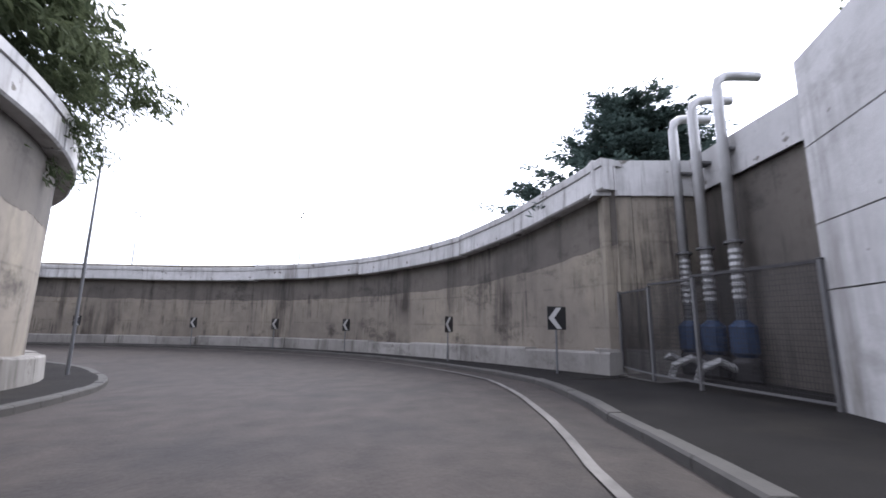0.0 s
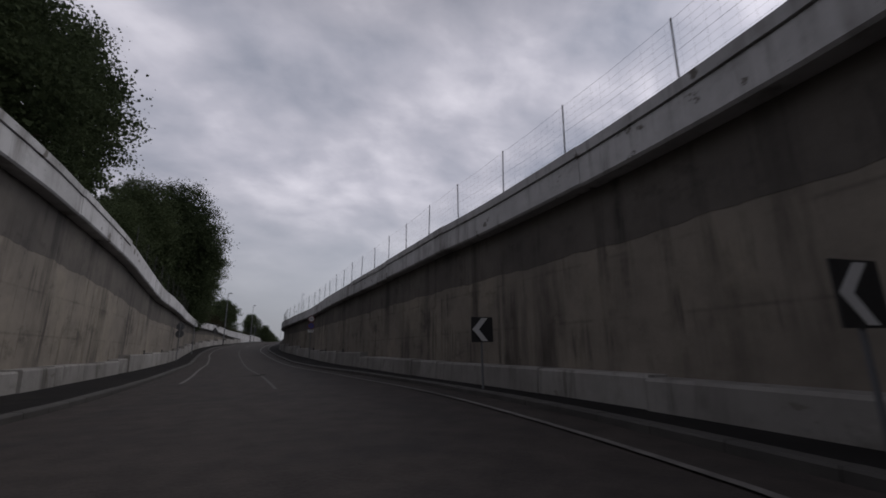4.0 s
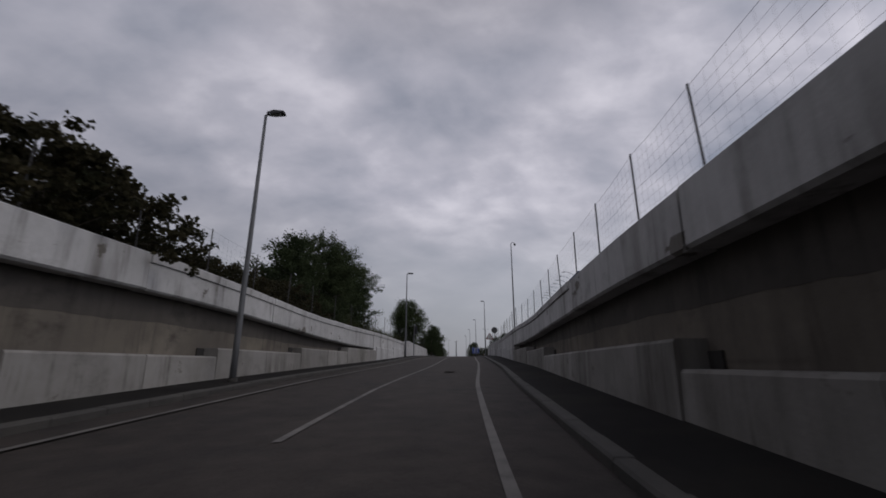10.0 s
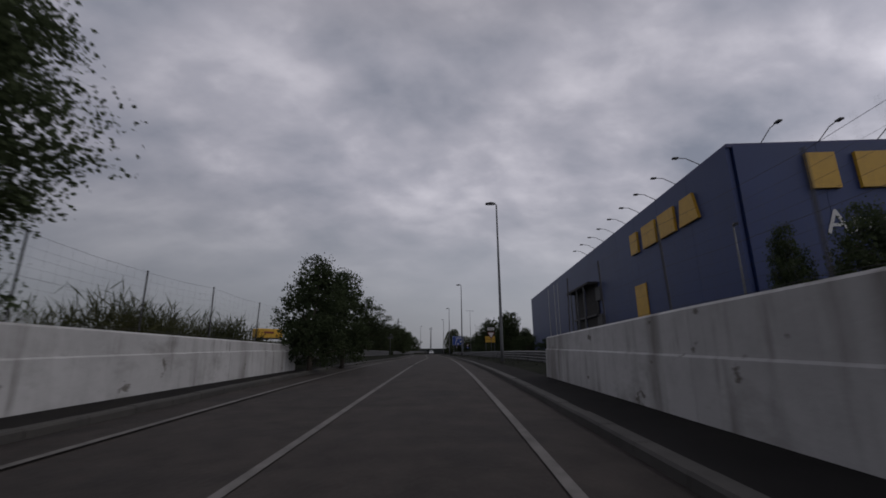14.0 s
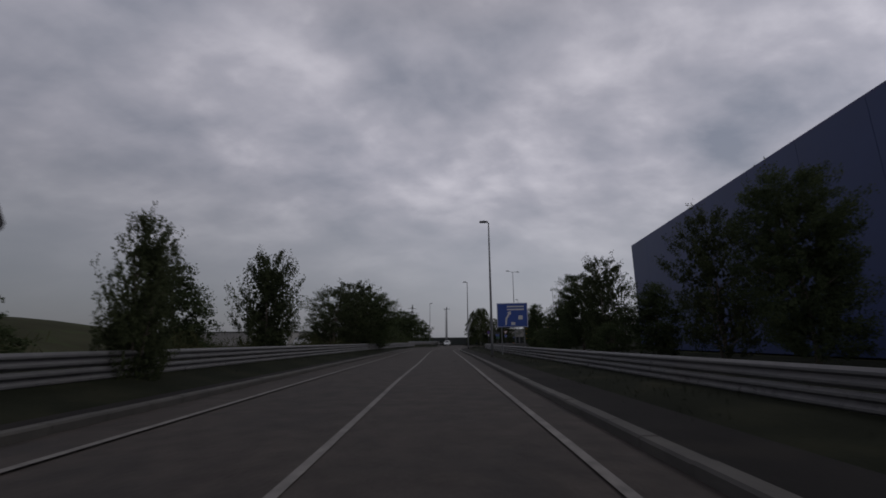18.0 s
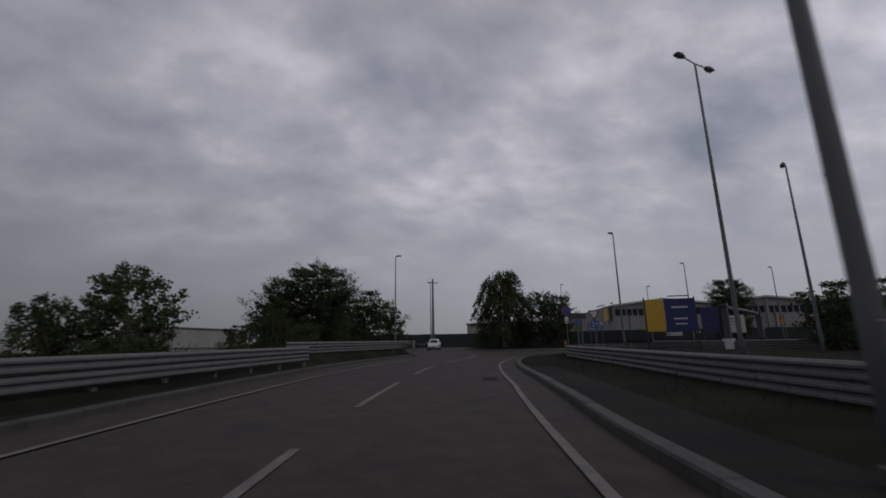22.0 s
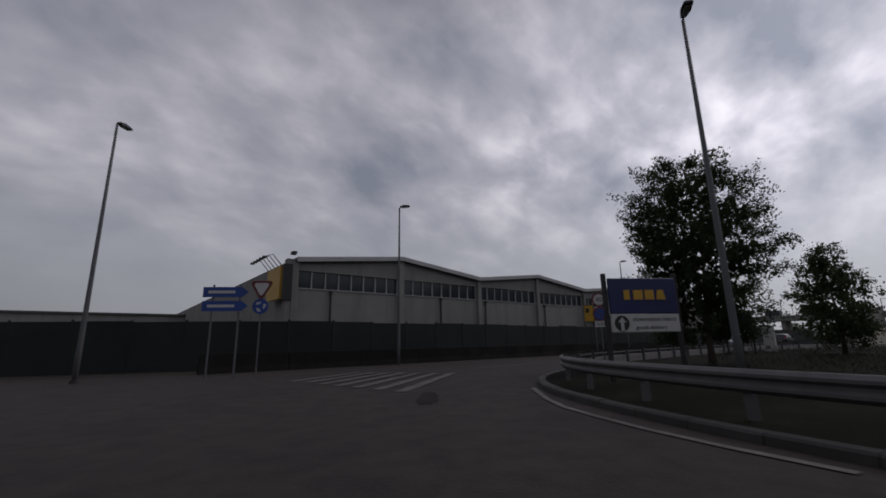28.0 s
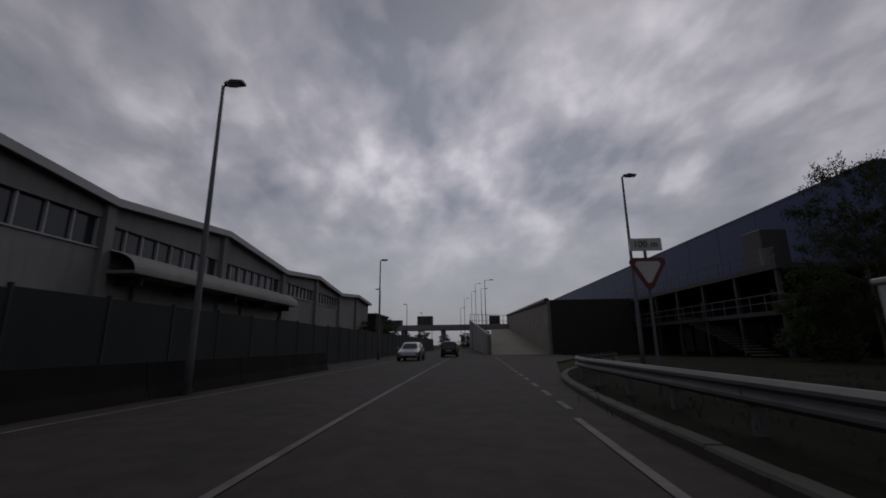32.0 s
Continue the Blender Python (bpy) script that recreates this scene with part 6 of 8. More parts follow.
for k, (d, lat, h) in enumerate(((68, 1.4, 11.4), (88, 1.0, 12.6), (104, -.2, 16.0), (110, -1.3, 14.8), (124, -3.6, 14.6), (120, -4.6, 11.4))):
    p = P(356.4 + d, lat)
    street_lamp(p.x, p.y, 0, h, 1.27, "long", "tall grey street lamp beside the climbing ramp")
for i in range(4):
    p = P(412 + i * 22, -13)
    street_lamp(p.x, p.y, 0, 8.6, -1.9)
for x, y, h in ((46.1, 217.3, 13.5), (19.5, -31.4, 9.4), (26.4, -9.4, 10.4), (64, 225, 12)):
    street_lamp(x, y, .0 if y > 0 else .4, h, .3, "double", "tall car park lamp with two flat heads")
for s, lat, h in ((84.0, -6.25, 3.3), (19, -7.2, 6.8)):
    p = P(s, lat, .1)
    st = thing("slim_pole", "slim bare grey pole beside the wall", "pole", group="slim poles", m=Matrix.Translation(p))
    part("shaft", Geo().tube([(0, 0, -.1), (0, 0, h * .5), (0, 0, h)], [.05, .045, .03], 8), M_POLE, st)
    part("cap", Geo().tube([(0, 0, h), (0, 0, h + .04)], .035, 8), M_DARKSTEEL, st)

# utility pole
up = thing("utility_pole", "grey concrete utility pole with a crossarm", "utility pole", m=Matrix.Translation((42.8, 272.6, 0)))
part("shaft", Geo().tube([(0, 0, -.1), (0, 0, 6), (0, 0, 11.6)], [.24, .19, .13], 10), M_POLE, up)
part("crossarm", Geo().box((0, 0, 10.9), (2.0, .1, .12), .3), M_POLE, up)
for k in (-.9, -.3, .3, .9):
    part("insulator", Geo().tube([(k * math.cos(.3), k * math.sin(.3), 10.95), (k * math.cos(.3), k * math.sin(.3), 11.2)], [.05, .03], 8), M_DARKSTEEL, up)


# far transmission pylon
py = thing("transmission_pylon", "distant steel lattice pylon with crossarms", "pylon", m=Matrix.Translation((60, 625, 0)))
for sx in (-1, 1):
    for sy in (-1, 1):
        part("leg", Geo().tube([(sx * 3.6, sy * 3.6, 0), (sx * 1.3, sy * 1.3, 24), (sx * .4, sy * .4, 43)], .22, 6), M_DARKSTEEL, py)
for k in range(8):
    z0, z1 = k * 5.2, k * 5.2 + 5.2
    w0, w1 = (3.6 - z0 * .095 if z0 < 24 else 1.3 - (z0 - 24) * .047), (3.6 - z1 * .095 if z1 < 24 else 1.3 - (z1 - 24) * .047)
    for sy in (-1, 1):
        part("brace", Geo().tube([(-w0, sy * w0, z0), (w1, sy * w1, z1)], .12, 5), M_DARKSTEEL, py)
        part("brace", Geo().tube([(w0, sy * w0, z0), (-w1, sy * w1, z1)], .12, 5), M_DARKSTEEL, py)
for z, w in ((33, 7.5), (38, 5.5)):
    part("crossarm", Geo().tube([(-w, 0, z), (0, 0, z + .9), (w, 0, z)], [.12, .35, .12], 6), M_DARKSTEEL, py)


# ---- signs ----
def poly_circle(r, n=28, z=0.0):
    return [(r * math.cos(2 * math.pi * k / n), z + r * math.sin(2 * math.pi * k / n)) for k in range(n)]


def poly_tri(r, z=0.0, down=False):
    a = -90 if down else 90
    out = []
    for k in range(3):
        c = radians(a + 120 * k)
        for d in (-9, 0, 9):
            q = c + radians(d)
            rr = r * (1 if d == 0 else .97)
            out.append((rr * math.cos(q), z + rr * math.sin(q)))
    return out


def rect(w, h, z=0.0, x=0.0):
    return [(x - w / 2, z - h / 2), (x + w / 2, z - h / 2), (x + w / 2, z + h / 2), (x - w / 2, z + h / 2)]


def text_part(txt, size, x, y, z, m, parent, name="lettering"):
    c = bpy.data.curves.new(name, "FONT")
    c.body, c.size, c.extrude, c.align_x, c.align_y = txt, size, .002, "CENTER", "CENTER"
    tmp = new(name, c)
    me = bpy.data.meshes.new_from_object(tmp.evaluated_get(bpy.context.evaluated_depsgraph_get()))
    bpy.data.objects.remove(tmp)
    me.transform(Matrix.Translation((x, y, z)) @ Matrix.Rotation(math.pi / 2, 4, "X"))
    me.materials.clear()
    me.materials.append(m)
    ob = new(name, me)
    ob.parent = parent
    return ob


I4 = Matrix.Identity(4)


def at_y(y):
    return Matrix.Translation((0, y, 0))


def sign(m, label, faces, h, posts=(0.0,), category="road sign", r=.03, group="road signs"):
    """A post sign; its front looks along -y of m. faces: (kind, height of centre, size)."""
    t = thing("road_sign", label, category, group=group, m=m)
    for px in posts:
        part("post", Geo().tube([(px, .05, -.15), (px, .05, h)], r, 8), M_POLE, t)
    for kind, z, sz in faces:
        mt = Matrix.Translation((0, 0, z))
        if kind == "chevron":
            p = part("plate", Geo().plate(rect(sz, sz), .02, mt), M_BLACK, t, "black sign plate")
            q = sz / 2
            part("chevron", Geo().plate([(-q * .92, 0), (-q * .05, q * .92), (q * .5, q * .92), (-q * .32, 0), (q * .5, -q * .92), (-q * .05, -q * .92)], .006, mt @ at_y(-.014)), M_WHITEPAINT, p, "white arrow head")
        elif kind == "yield":
            p = part("plate", Geo().plate(poly_tri(sz, 0, True), .02, mt), M_RED, t, "red bordered plate")
            part("face", Geo().plate(poly_tri(sz * .68, 0, True), .005, mt @ at_y(-.013)), M_WHITEPAINT, p)
        elif kind == "warn":
            p = part("plate", Geo().plate(poly_tri(sz), .02, mt), M_RED, t, "red bordered plate")
            part("face", Geo().plate(poly_tri(sz * .7), .005, mt @ at_y(-.013)), M_WHITEPAINT, p)
            for k in range(3):
                a = radians(90 + 120 * k)
                mm = mt @ at_y(-.018) @ Matrix.Rotation(-a, 4, "Y")
                part("arrow", Geo().plate([(sz * .2, -sz * .05), (sz * .28, -sz * .05), (sz * .24, sz * .16), (sz * .1, sz * .22), (sz * .12, sz * .12), (sz * .18, sz * .09)], .004, mm), M_BLACK, p)
        elif kind == "limit":
            p = part("plate", Geo().plate(poly_circle(sz), .02, mt), M_RED, t, "red bordered disc")
            part("face", Geo().plate(poly_circle(sz * .76), .005, mt @ at_y(-.013)), M_WHITEPAINT, p)
            text_part("40", sz * .95, 0, -.018, z, M_BLACK, p)
        elif kind in ("noparking", "nostop"):
            p = part("plate", Geo().plate(poly_circle(sz), .02, mt), M_RED, t, "red bordered disc")
            part("face", Geo().plate(poly_circle(sz * .8), .005, mt @ at_y(-.013)), M_SIGNBLUE, p)
            part("bar", Geo().plate([(-sz * .6, sz * .52), (-sz * .52, sz * .6), (sz * .6, -sz * .52), (sz * .52, -sz * .6)], .004, mt @ at_y(-.018)), M_RED, p)
            if kind == "nostop":
                part("bar", Geo().plate([(sz * .6, sz * .52), (sz * .52, sz * .6), (-sz * .6, -sz * .52), (-sz * .52, -sz * .6)], .004, mt @ at_y(-.022)), M_RED, p)
        elif kind == "roundabout":
            p = part("plate", Geo().plate(poly_circle(sz), .02, mt), M_SIGNBLUE, t, "blue disc")
            for k in range(3):
                mm = mt @ at_y(-.013) @ Matrix.Rotation(radians(120 * k), 4, "Y")
                part("arrow", Geo().plate([(sz * .3, -sz * .2), (sz * .48, -sz * .34), (sz * .62, sz * .05), (sz * .75, sz * .05), (sz * .52, sz * .38), (sz * .28, sz * .1), (sz * .42, sz * .08)], .005, mm), M_WHITEPAINT, p)
        elif kind == "keep":
            p = part("plate", Geo().plate(poly_circle(sz), .02, mt), M_SIGNBLUE, t, "blue disc")
            mm = mt @ at_y(-.013) @ Matrix.Rotation(radians(135), 4, "Y")
            part("arrow", Geo().plate([(-sz * .1, -sz * .7), (sz * .1, -sz * .7), (sz * .1, sz * .2), (sz * .35, sz * .2), (0, sz * .75), (-sz * .35, sz * .2), (-sz * .1, sz * .2)], .005, mm), M_WHITEPAINT, p)
        elif kind == "back":
            part("plate", Geo().plate(poly_circle(sz), .02, mt), M_SIGNGREY, t, "grey sign back")
        elif kind == "backtri":
            part("plate", Geo().plate(poly_tri(sz), .02, mt), M_SIGNGREY, t, "grey sign back")
        elif kind == "100m":
            p = part("plate", Geo().plate(rect(sz, sz * .4), .02, mt), M_WHITEPAINT, t, "white panel")
            text_part("100 m", sz * .3, 0, -.016, z, M_BLACK, p)
        elif kind == "arrowplate":
            p = part("plate", Geo().plate(rect(sz * .5, sz, z=0), .02, mt), M_WHITEPAINT, t, "narrow white panel")
            part("arrow", Geo().plate([(-.015, .05 * sz), (.015, .05 * sz), (.015, -.2 * sz), (.06, -.2 * sz), (0, -.38 * sz), (-.06, -.2 * sz), (-.015, -.2 * sz)], .005, mt @ at_y(-.013)), M_BLACK, p)
        elif kind == "hours":
            p = part("plate", Geo().plate(rect(sz, sz * .5), .02, mt), M_WHITEPAINT, t, "white panel")
            text_part("0-24", sz * .36, 0, -.016, z, M_BLACK, p)
    return t


for s, lat, h, tw in ((10.7, 5.1, 1.75, 4), (16.0, 5.0, 1.7, 26), (22.8, 5.05, 1.7, 12), (27.6, 4.9, 1.7, 8), (32.9, 4.5, 1.7, 5), (40.1, 3.7, 1.7, 4)):
    sign(on(s, lat, 0.1, tw), "black and white chevron bend sign on a post", [("chevron", h - .15, .66)], h + .15)
sign(on(70.4, 4.3, 0, 0), "speed limit and no parking signs on a post", [("limit", 3.75, .3), ("nostop", 3.12, .3), ("hours", 2.66, .5)], 4.0)
sign(on(71.2, -6.05, 0, 180), "two round road signs seen from behind", [("back", 2.95, .31), ("back", 2.35, .31)], 3.2)
sign(on(102.9, -6.6, 0, 180), "triangular road sign seen from behind", [("backtri", 2.5, .5)], 2.85)
sign(on(149.5, 2.75, 0, 0), "roundabout warning triangle on a post by the wall", [("warn", 2.3, .45)], 2.7)
sign(on(146.4, 3.15, 0, 0), "round road sign seen from behind", [("back", 2.95, .34)], 3.25)
sign(on(203, 6.7, 0, 0), "yield triangle with distance panel on a post", [("100m", 3.58, .85), ("yield", 2.9, .5)], 3.75)
sign(on(214, -6.9, 0, 176), "triangular road sign seen from behind", [("backtri", 3.1, .5)], 3.5)
sign(Matrix.Translation((44.0, 227.7, 0)) @ Matrix.Rotation(radians(-16), 4, "Z"), "round no stopping sign on a post", [("nostop", 2.93, .31), ("arrowplate", 2.35, .42)], 3.2)
sign(Matrix.Translation((49.3, 233.5, 0)) @ Matrix.Rotation(radians(-24), 4, "Z"), "yield triangle above a blue roundabout disc", [("yield", 3.1, .46), ("roundabout", 2.3, .31)], 3.4)
sign(Matrix.Translation((76.0, 253.0, 0)) @ Matrix.Rotation(radians(-75), 4, "Z"), "speed limit and no parking signs on a post", [("limit", 2.76, .28), ("noparking", 2.2, .28), ("hours", 1.8, .46)], 3.05)
sign(Matrix.Translation((84.9, 251.6, 0)) @ Matrix.Rotation(radians(-98), 4, "Z"), "roundabout warning triangle on a post", [("warn", 2.2, .37)], 2.5)
sign(Matrix.Translation((98.0, 248.0, 0)) @ Matrix.Rotation(radians(-106), 4, "Z"), "yield triangle with distance panel on a post", [("100m", 2.98, .6), ("yield", 2.5, .37)], 3.1)
sign(Matrix.Translation((68.5, 264.3, 0)) @ Matrix.Rotation(radians(-50), 4, "Z"), "yield triangle above a blue roundabout disc", [("yield", 3.5, .46), ("roundabout", 2.75, .31)], 3.8)
sign(Matrix.Translation((59.3, 258.4, .3)) @ Matrix.Rotation(radians(-50), 4, "Z"), "blue round sign with a white arrow on the island", [("keep", 1.8, .3)], 2.1)
tb = thing("bollard", "short orange marker bollard on the island", "bollard", m=Matrix.Translation((59.0, 258.1, .25)))
part("body", Geo().tube([(0, 0, 0), (0, 0, .55), (0, 0, .7)], [.17, .15, .08], 12), M_ORANGE, tb)
part("band", Geo().tube([(0, 0, .3), (0, 0, .4)], .165, 12), M_WHITEPAINT, tb)


def bars(parent, rows, m, y):
    for x, z, w, h in rows:
        part("text_bar", Geo().box((x, y, z), (w, .01, h)), m, parent)


# blue direction board
bd = thing("direction_board", "blue direction board with white lettering bars", "road sign", m=on(240.6, 5.6, -.04, -12))
for px in (-.85, .85):
    part("post", Geo().tube([(px, .08, -.1), (px, .08, 4.1)], .05, 8), M_POLE, bd)
part("board", Geo().box((0, 0, 3.2), (2.35, .05, 1.85), bev=.02), M_SIGNBLUE, bd)
part("border", Geo().plate(rect(2.3, 1.8, 3.2), .004, at_y(-.03)), M_WHITEPAINT, bd, "thin white border")
part("field", Geo().plate(rect(2.24, 1.74, 3.2), .004, at_y(-.035)), M_SIGNBLUE, bd)
bars(bd, [(.25, 3.85, 1.3, .1), (.25, 3.62, 1.3, .1), (.62, 3.0, .32, .3), (.05, 2.55, .3, .22)], M_WHITEPAINT, -.043)
part("route_arrow", Geo().plate([(-.55, 2.45), (-.45, 2.45), (-.42, 2.85), (-.2, 3.25), (-.1, 3.2), (-.12, 3.5), (-.4, 3.4), (-.3, 3.32), (-.52, 2.95)], .006, at_y(-.043)), M_WHITEPAINT, bd)
# large green direction board beyond the far leg
gbd = thing("direction_board", "large green motorway direction board with pale rows", "road sign", m=Matrix.Translation((26.6, 263.2, 0)) @ Matrix.Rotation(radians(14), 4, "Z"))
for px in (-1.3, 1.3):
    part("post", Geo().tube([(px, .12, -.1), (px, .12, 7.1)], .08, 8), M_POLE, gbd)
part("board", Geo().box((0, 0, 5.8), (3.6, .08, 3.0), bev=.03), M_SIGNGREEN, gbd)
part("divider", Geo().box((0, -.045, 6.75), (3.4, .012, .06)), M_WHITEPAINT, gbd, "white dividing line")
bars(gbd, [(0, 7.0, 2.2, .16), (-.1, 6.35, 2.0, .16), (0, 5.9, 2.3, .16), (.1, 5.45, 1.9, .16), (0, 5.0, 1.6, .16)], M_SIGNGREY, -.05)
# small yellow board
yb = thing("yellow_board", "small yellow two-row direction board on posts", "road sign", m=on(204, 6.7, .22, 0))
for px in (-.55, .55):
    part("post", Geo().tube([(px, .05, -.1), (px, .05, 2.5)], .035, 8), M_POLE, yb)
part("upper_panel", Geo().box((0, 0, 2.3), (1.25, .04, .36), bev=.01), M_YELLOW, yb)
part("lower_panel", Geo().box((0, 0, 1.9), (1.25, .04, .36), bev=.01), M_YELLOW, yb)

# arrow boards at the junction
arrow = lambda w, h, z, sg: [(-sg * w / 2, z - h / 2), (sg * (w / 2 - h * .6), z - h / 2), (sg * w / 2, z), (sg * (w / 2 - h * .6), z + h / 2), (-sg * w / 2, z + h / 2)]
ab = thing("arrow_boards", "dark grey back of an arrow direction board", "road sign", m=Matrix.Translation((46.78, 231.79, 0)) @ Matrix.Rotation(radians(-33.5), 4, "Z"))
for px in (.1, .42):
    part("post", Geo().tube([(px, .06, -.1), (px, .06, 3.0)], .03, 8), M_POLE, ab)
part("top_board", Geo().plate(arrow(1.5, .42, 2.82, -1), .03, I4), M_SIGNGREY, ab, "grey back of an arrow board")
ab = thing("arrow_boards", "blue and green arrow direction boards on posts", "road sign", m=Matrix.Translation((46.98, 231.72, 0)) @ Matrix.Rotation(radians(-140), 4, "Z"))
for px in (-.3, .3):
    part("post", Geo().tube([(px, .06, -.1), (px, .06, 2.6)], .03, 8), M_POLE, ab)
b1_ = part("blue_board", Geo().plate(arrow(1.35, .38, 2.4, 1), .025, at_y(-.01)), M_SIGNBLUE, ab, "blue arrow board")
text_part("SAN DONATO", .17, -.1, -.026, 2.4, M_WHITEPAINT, b1_)
b2_ = part("green_board", Geo().plate(arrow(1.35, .38, 1.94, 1), .025, at_y(-.01)), M_SIGNGREEN, ab, "green arrow board")
bars(b2_, [(-.1, 1.94, .8, .11)], M_WHITEPAINT, -.026)
# arrow boards across the exit
ab = thing("arrow_boards", "two blue arrow direction boards on posts", "road sign", m=Matrix.Translation((67.5, 265.1, 0)) @ Matrix.Rotation(radians(-48), 4, "Z"))
for px in (-.5, .5):
    part("post", Geo().tube([(px, .07, -.1), (px, .07, 3.6)], .04, 8), M_POLE, ab)
for z in (3.3, 2.75):
    b_ = part("blue_board", Geo().plate(arrow(1.7, .4, z, 1), .03, at_y(-.03)), M_SIGNBLUE, ab)
    bars(b_, [(-.15, z, 1.0, .11)], M_WHITEPAINT, -.05)


def panel_board(name, label, m, panels, posts, h, cat="sign board"):
    t = thing(name, label, cat, m=m)
    for px in posts:
        part("post", Geo().box((px, .08, h / 2), (.1, .1, h), bev=.01), M_DARKSTEEL, t)
    for nm, x, z, w, hh, mm in panels:
        part(nm, Geo().box((x, 0, z), (w, .09, hh), bev=.015), mm, t)
    return t


t = panel_board("advert_board", "tall yellow and navy advertising board on the corner", Matrix.Translation((55.2, 232.25, 0)) @ Matrix.Rotation(radians(-21), 4, "Z"),
                [("yellow_panel", -1.13, 2.88, 1.36, 2.5, M_YELLOW), ("navy_panel", .72, 2.9, 2.2, 2.56, M_NAVY)], (-1.85, 1.87), 4.3)
bars(t, [(.7, 3.5, 1.2, .12), (.7, 2.6, 1.0, .1), (.7, 2.2, .85, .09)], M_WHITEPAINT, -.052)
part("lamp_bar", Geo().box((.55, -.4, 4.35), (1.5, .08, .08)), M_DARKSTEEL, t)
t = panel_board("navy_totem", "tall navy store totem with a lamp arm", Matrix.Translation((70.3, 244.7, .2)) @ Matrix.Rotation(radians(-66), 4, "Z"),
                [("navy_panel", 0, 2.83, 1.7, 2.94, M_NAVY)], (-.9, .9), 4.4)
bars(t, [(0, 3.2, 1.2, .12), (0, 2.4, 1.1, .12), (0, 1.6, 1.0, .12)], M_SIGNGREY, -.052)
part("lamp_arm", Geo().tube([(0, 0, 4.3), (0, -.5, 4.55), (.7, -.7, 4.45)], .05, 8), M_STEEL, t)
t = panel_board("white_board", "white notice board on dark posts", Matrix.Translation((72.0, 243.0, .2)) @ Matrix.Rotation(radians(-66), 4, "Z"),
                [("white_panel", 0, 2.3, 1.7, 1.9, M_WHITEPAINT)], (-.85, .85), 3.4)
bars(t, [(0, 2.9, 1.2, .09), (0, 2.6, 1.3, .07), (0, 2.3, 1.1, .07)], M_SIGNGREY, -.052)


def store_letters(parent, m, x0, z0, w, h, thick, mt):
    """Four bold yellow blocks in a row in place of the store's mark."""
    for k in range(4):
        c, ww = x0 + w * (k + .5) / 4, w / 4 * (.5 if k == 0 else .8)
        top = .5 if k < 3 else .32
        poly = [(c - ww / 2, z0), (c + ww / 2, z0), (c + ww * top, z0 + h), (c - ww * top, z0 + h)]
        part("yellow_block", Geo().plate(poly, thick, mt), m, parent, "bold yellow block")


t = panel_board("store_sign", "navy store sign over a white arrow panel", Matrix.Translation((70.17, 250.5, .2)) @ Matrix.Rotation(radians(-49), 4, "Z"),
                [("navy_panel", 0, 2.05, 1.78, .88, M_NAVY), ("white_panel", 0, 1.375, 1.78, .44, M_WHITEPAINT)], (-.95, .95), 2.62)
store_letters(t, M_YELLOW, -.6, 1.95, 1.2, .24, .03, at_y(-.055))
part("arrow_disc", Geo().plate(poly_circle(.19, z=1.375), .01, at_y(-.052) @ Matrix.Translation((-.64, 0, 0))), M_BLACK, t, "black disc with an up arrow")
part("arrow_mark", Geo().plate([(-.04, 1.47), (.04, 1.47), (.04, 1.68), (.11, 1.66), (0, 1.79), (-.11, 1.66), (-.04, 1.68)], .008, at_y(-.062) @ Matrix.Translation((-.64, 0, -.27))), M_WHITEPAINT, t)
text_part("ricevimento merci", .155, .22, -.05, 1.47, M_BLACK, t)
text_part("goods delivery", .14, .12, -.05, 1.27, M_BLACK, t)
t = panel_board("store_sign", "large blue panel above a white strip on posts", Matrix.Translation((90.0, 248.5, -.4)) @ Matrix.Rotation(radians(-104), 4, "Z"),
                [("blue_panel", 0, 2.55, 1.4, .9, M_NAVY), ("white_panel", 0, 1.88, 1.4, .36, M_WHITEPAINT)], (-.68, .68), 3.0)

# roadside cabinet
cb = thing("roadside_cabinet", "grey roadside service cabinet with vents", "cabinet", m=Matrix.Translation((94.9, 246.8, .15)) @ Matrix.Rotation(radians(-106), 4, "Z"))
part("body", Geo().box((0, 0, .85), (.6, .5, 1.7), bev=.03), M_CABINET, cb)
part("lid", Geo().box((0, 0, 1.73), (.66, .57, .08), bev=.02), M_CABINET, cb)
part("plinth", Geo().box((0, 0, .04), (.7, .6, .1)), M_KERB, cb)
for z in (.35, 1.35):
    v = part("vent", Geo().box((-.1, -.252, z), (.26, .01, .22)), M_DARKSTEEL, cb)
    for k in range(4):
        part("slat", Geo().box((-.1, -.26, z - .08 + k * .055), (.24, .012, .015)), M_CABINET, v)
part("door_handle", Geo().box((.22, -.27, .9), (.03, .04, .14), bev=.008), M_DARKSTEEL, cb)

# traffic light
tl = thing("traffic_light", "dark traffic light on a post by the wall", "traffic light", m=on(147.6, -6.05, .1, 15))
part("post", Geo().tube([(0, 0, -.1), (0, 0, 3.6)], .05, 10), M_POLE, tl)
hd = part("housing", Geo().box((.22, 0, 3.0), (.3, .28, .95), bev=.04), M_BLACK, tl)
for k in range(3):
    part("hood", Geo().tube([(.22, -.14, 2.7 + k * .3), (.22, -.32, 2.68 + k * .3)], .11, 12, caps=False), M_BLACK, hd)
    part("lens", Geo().tube([(.22, -.13, 2.7 + k * .3), (.22, -.15, 2.7 + k * .3)], .1, 12), M_GLASS, hd)
part("bracket", Geo().box((.05, 0, 3.2), (.2, .05, .05)), M_DARKSTEEL, tl)

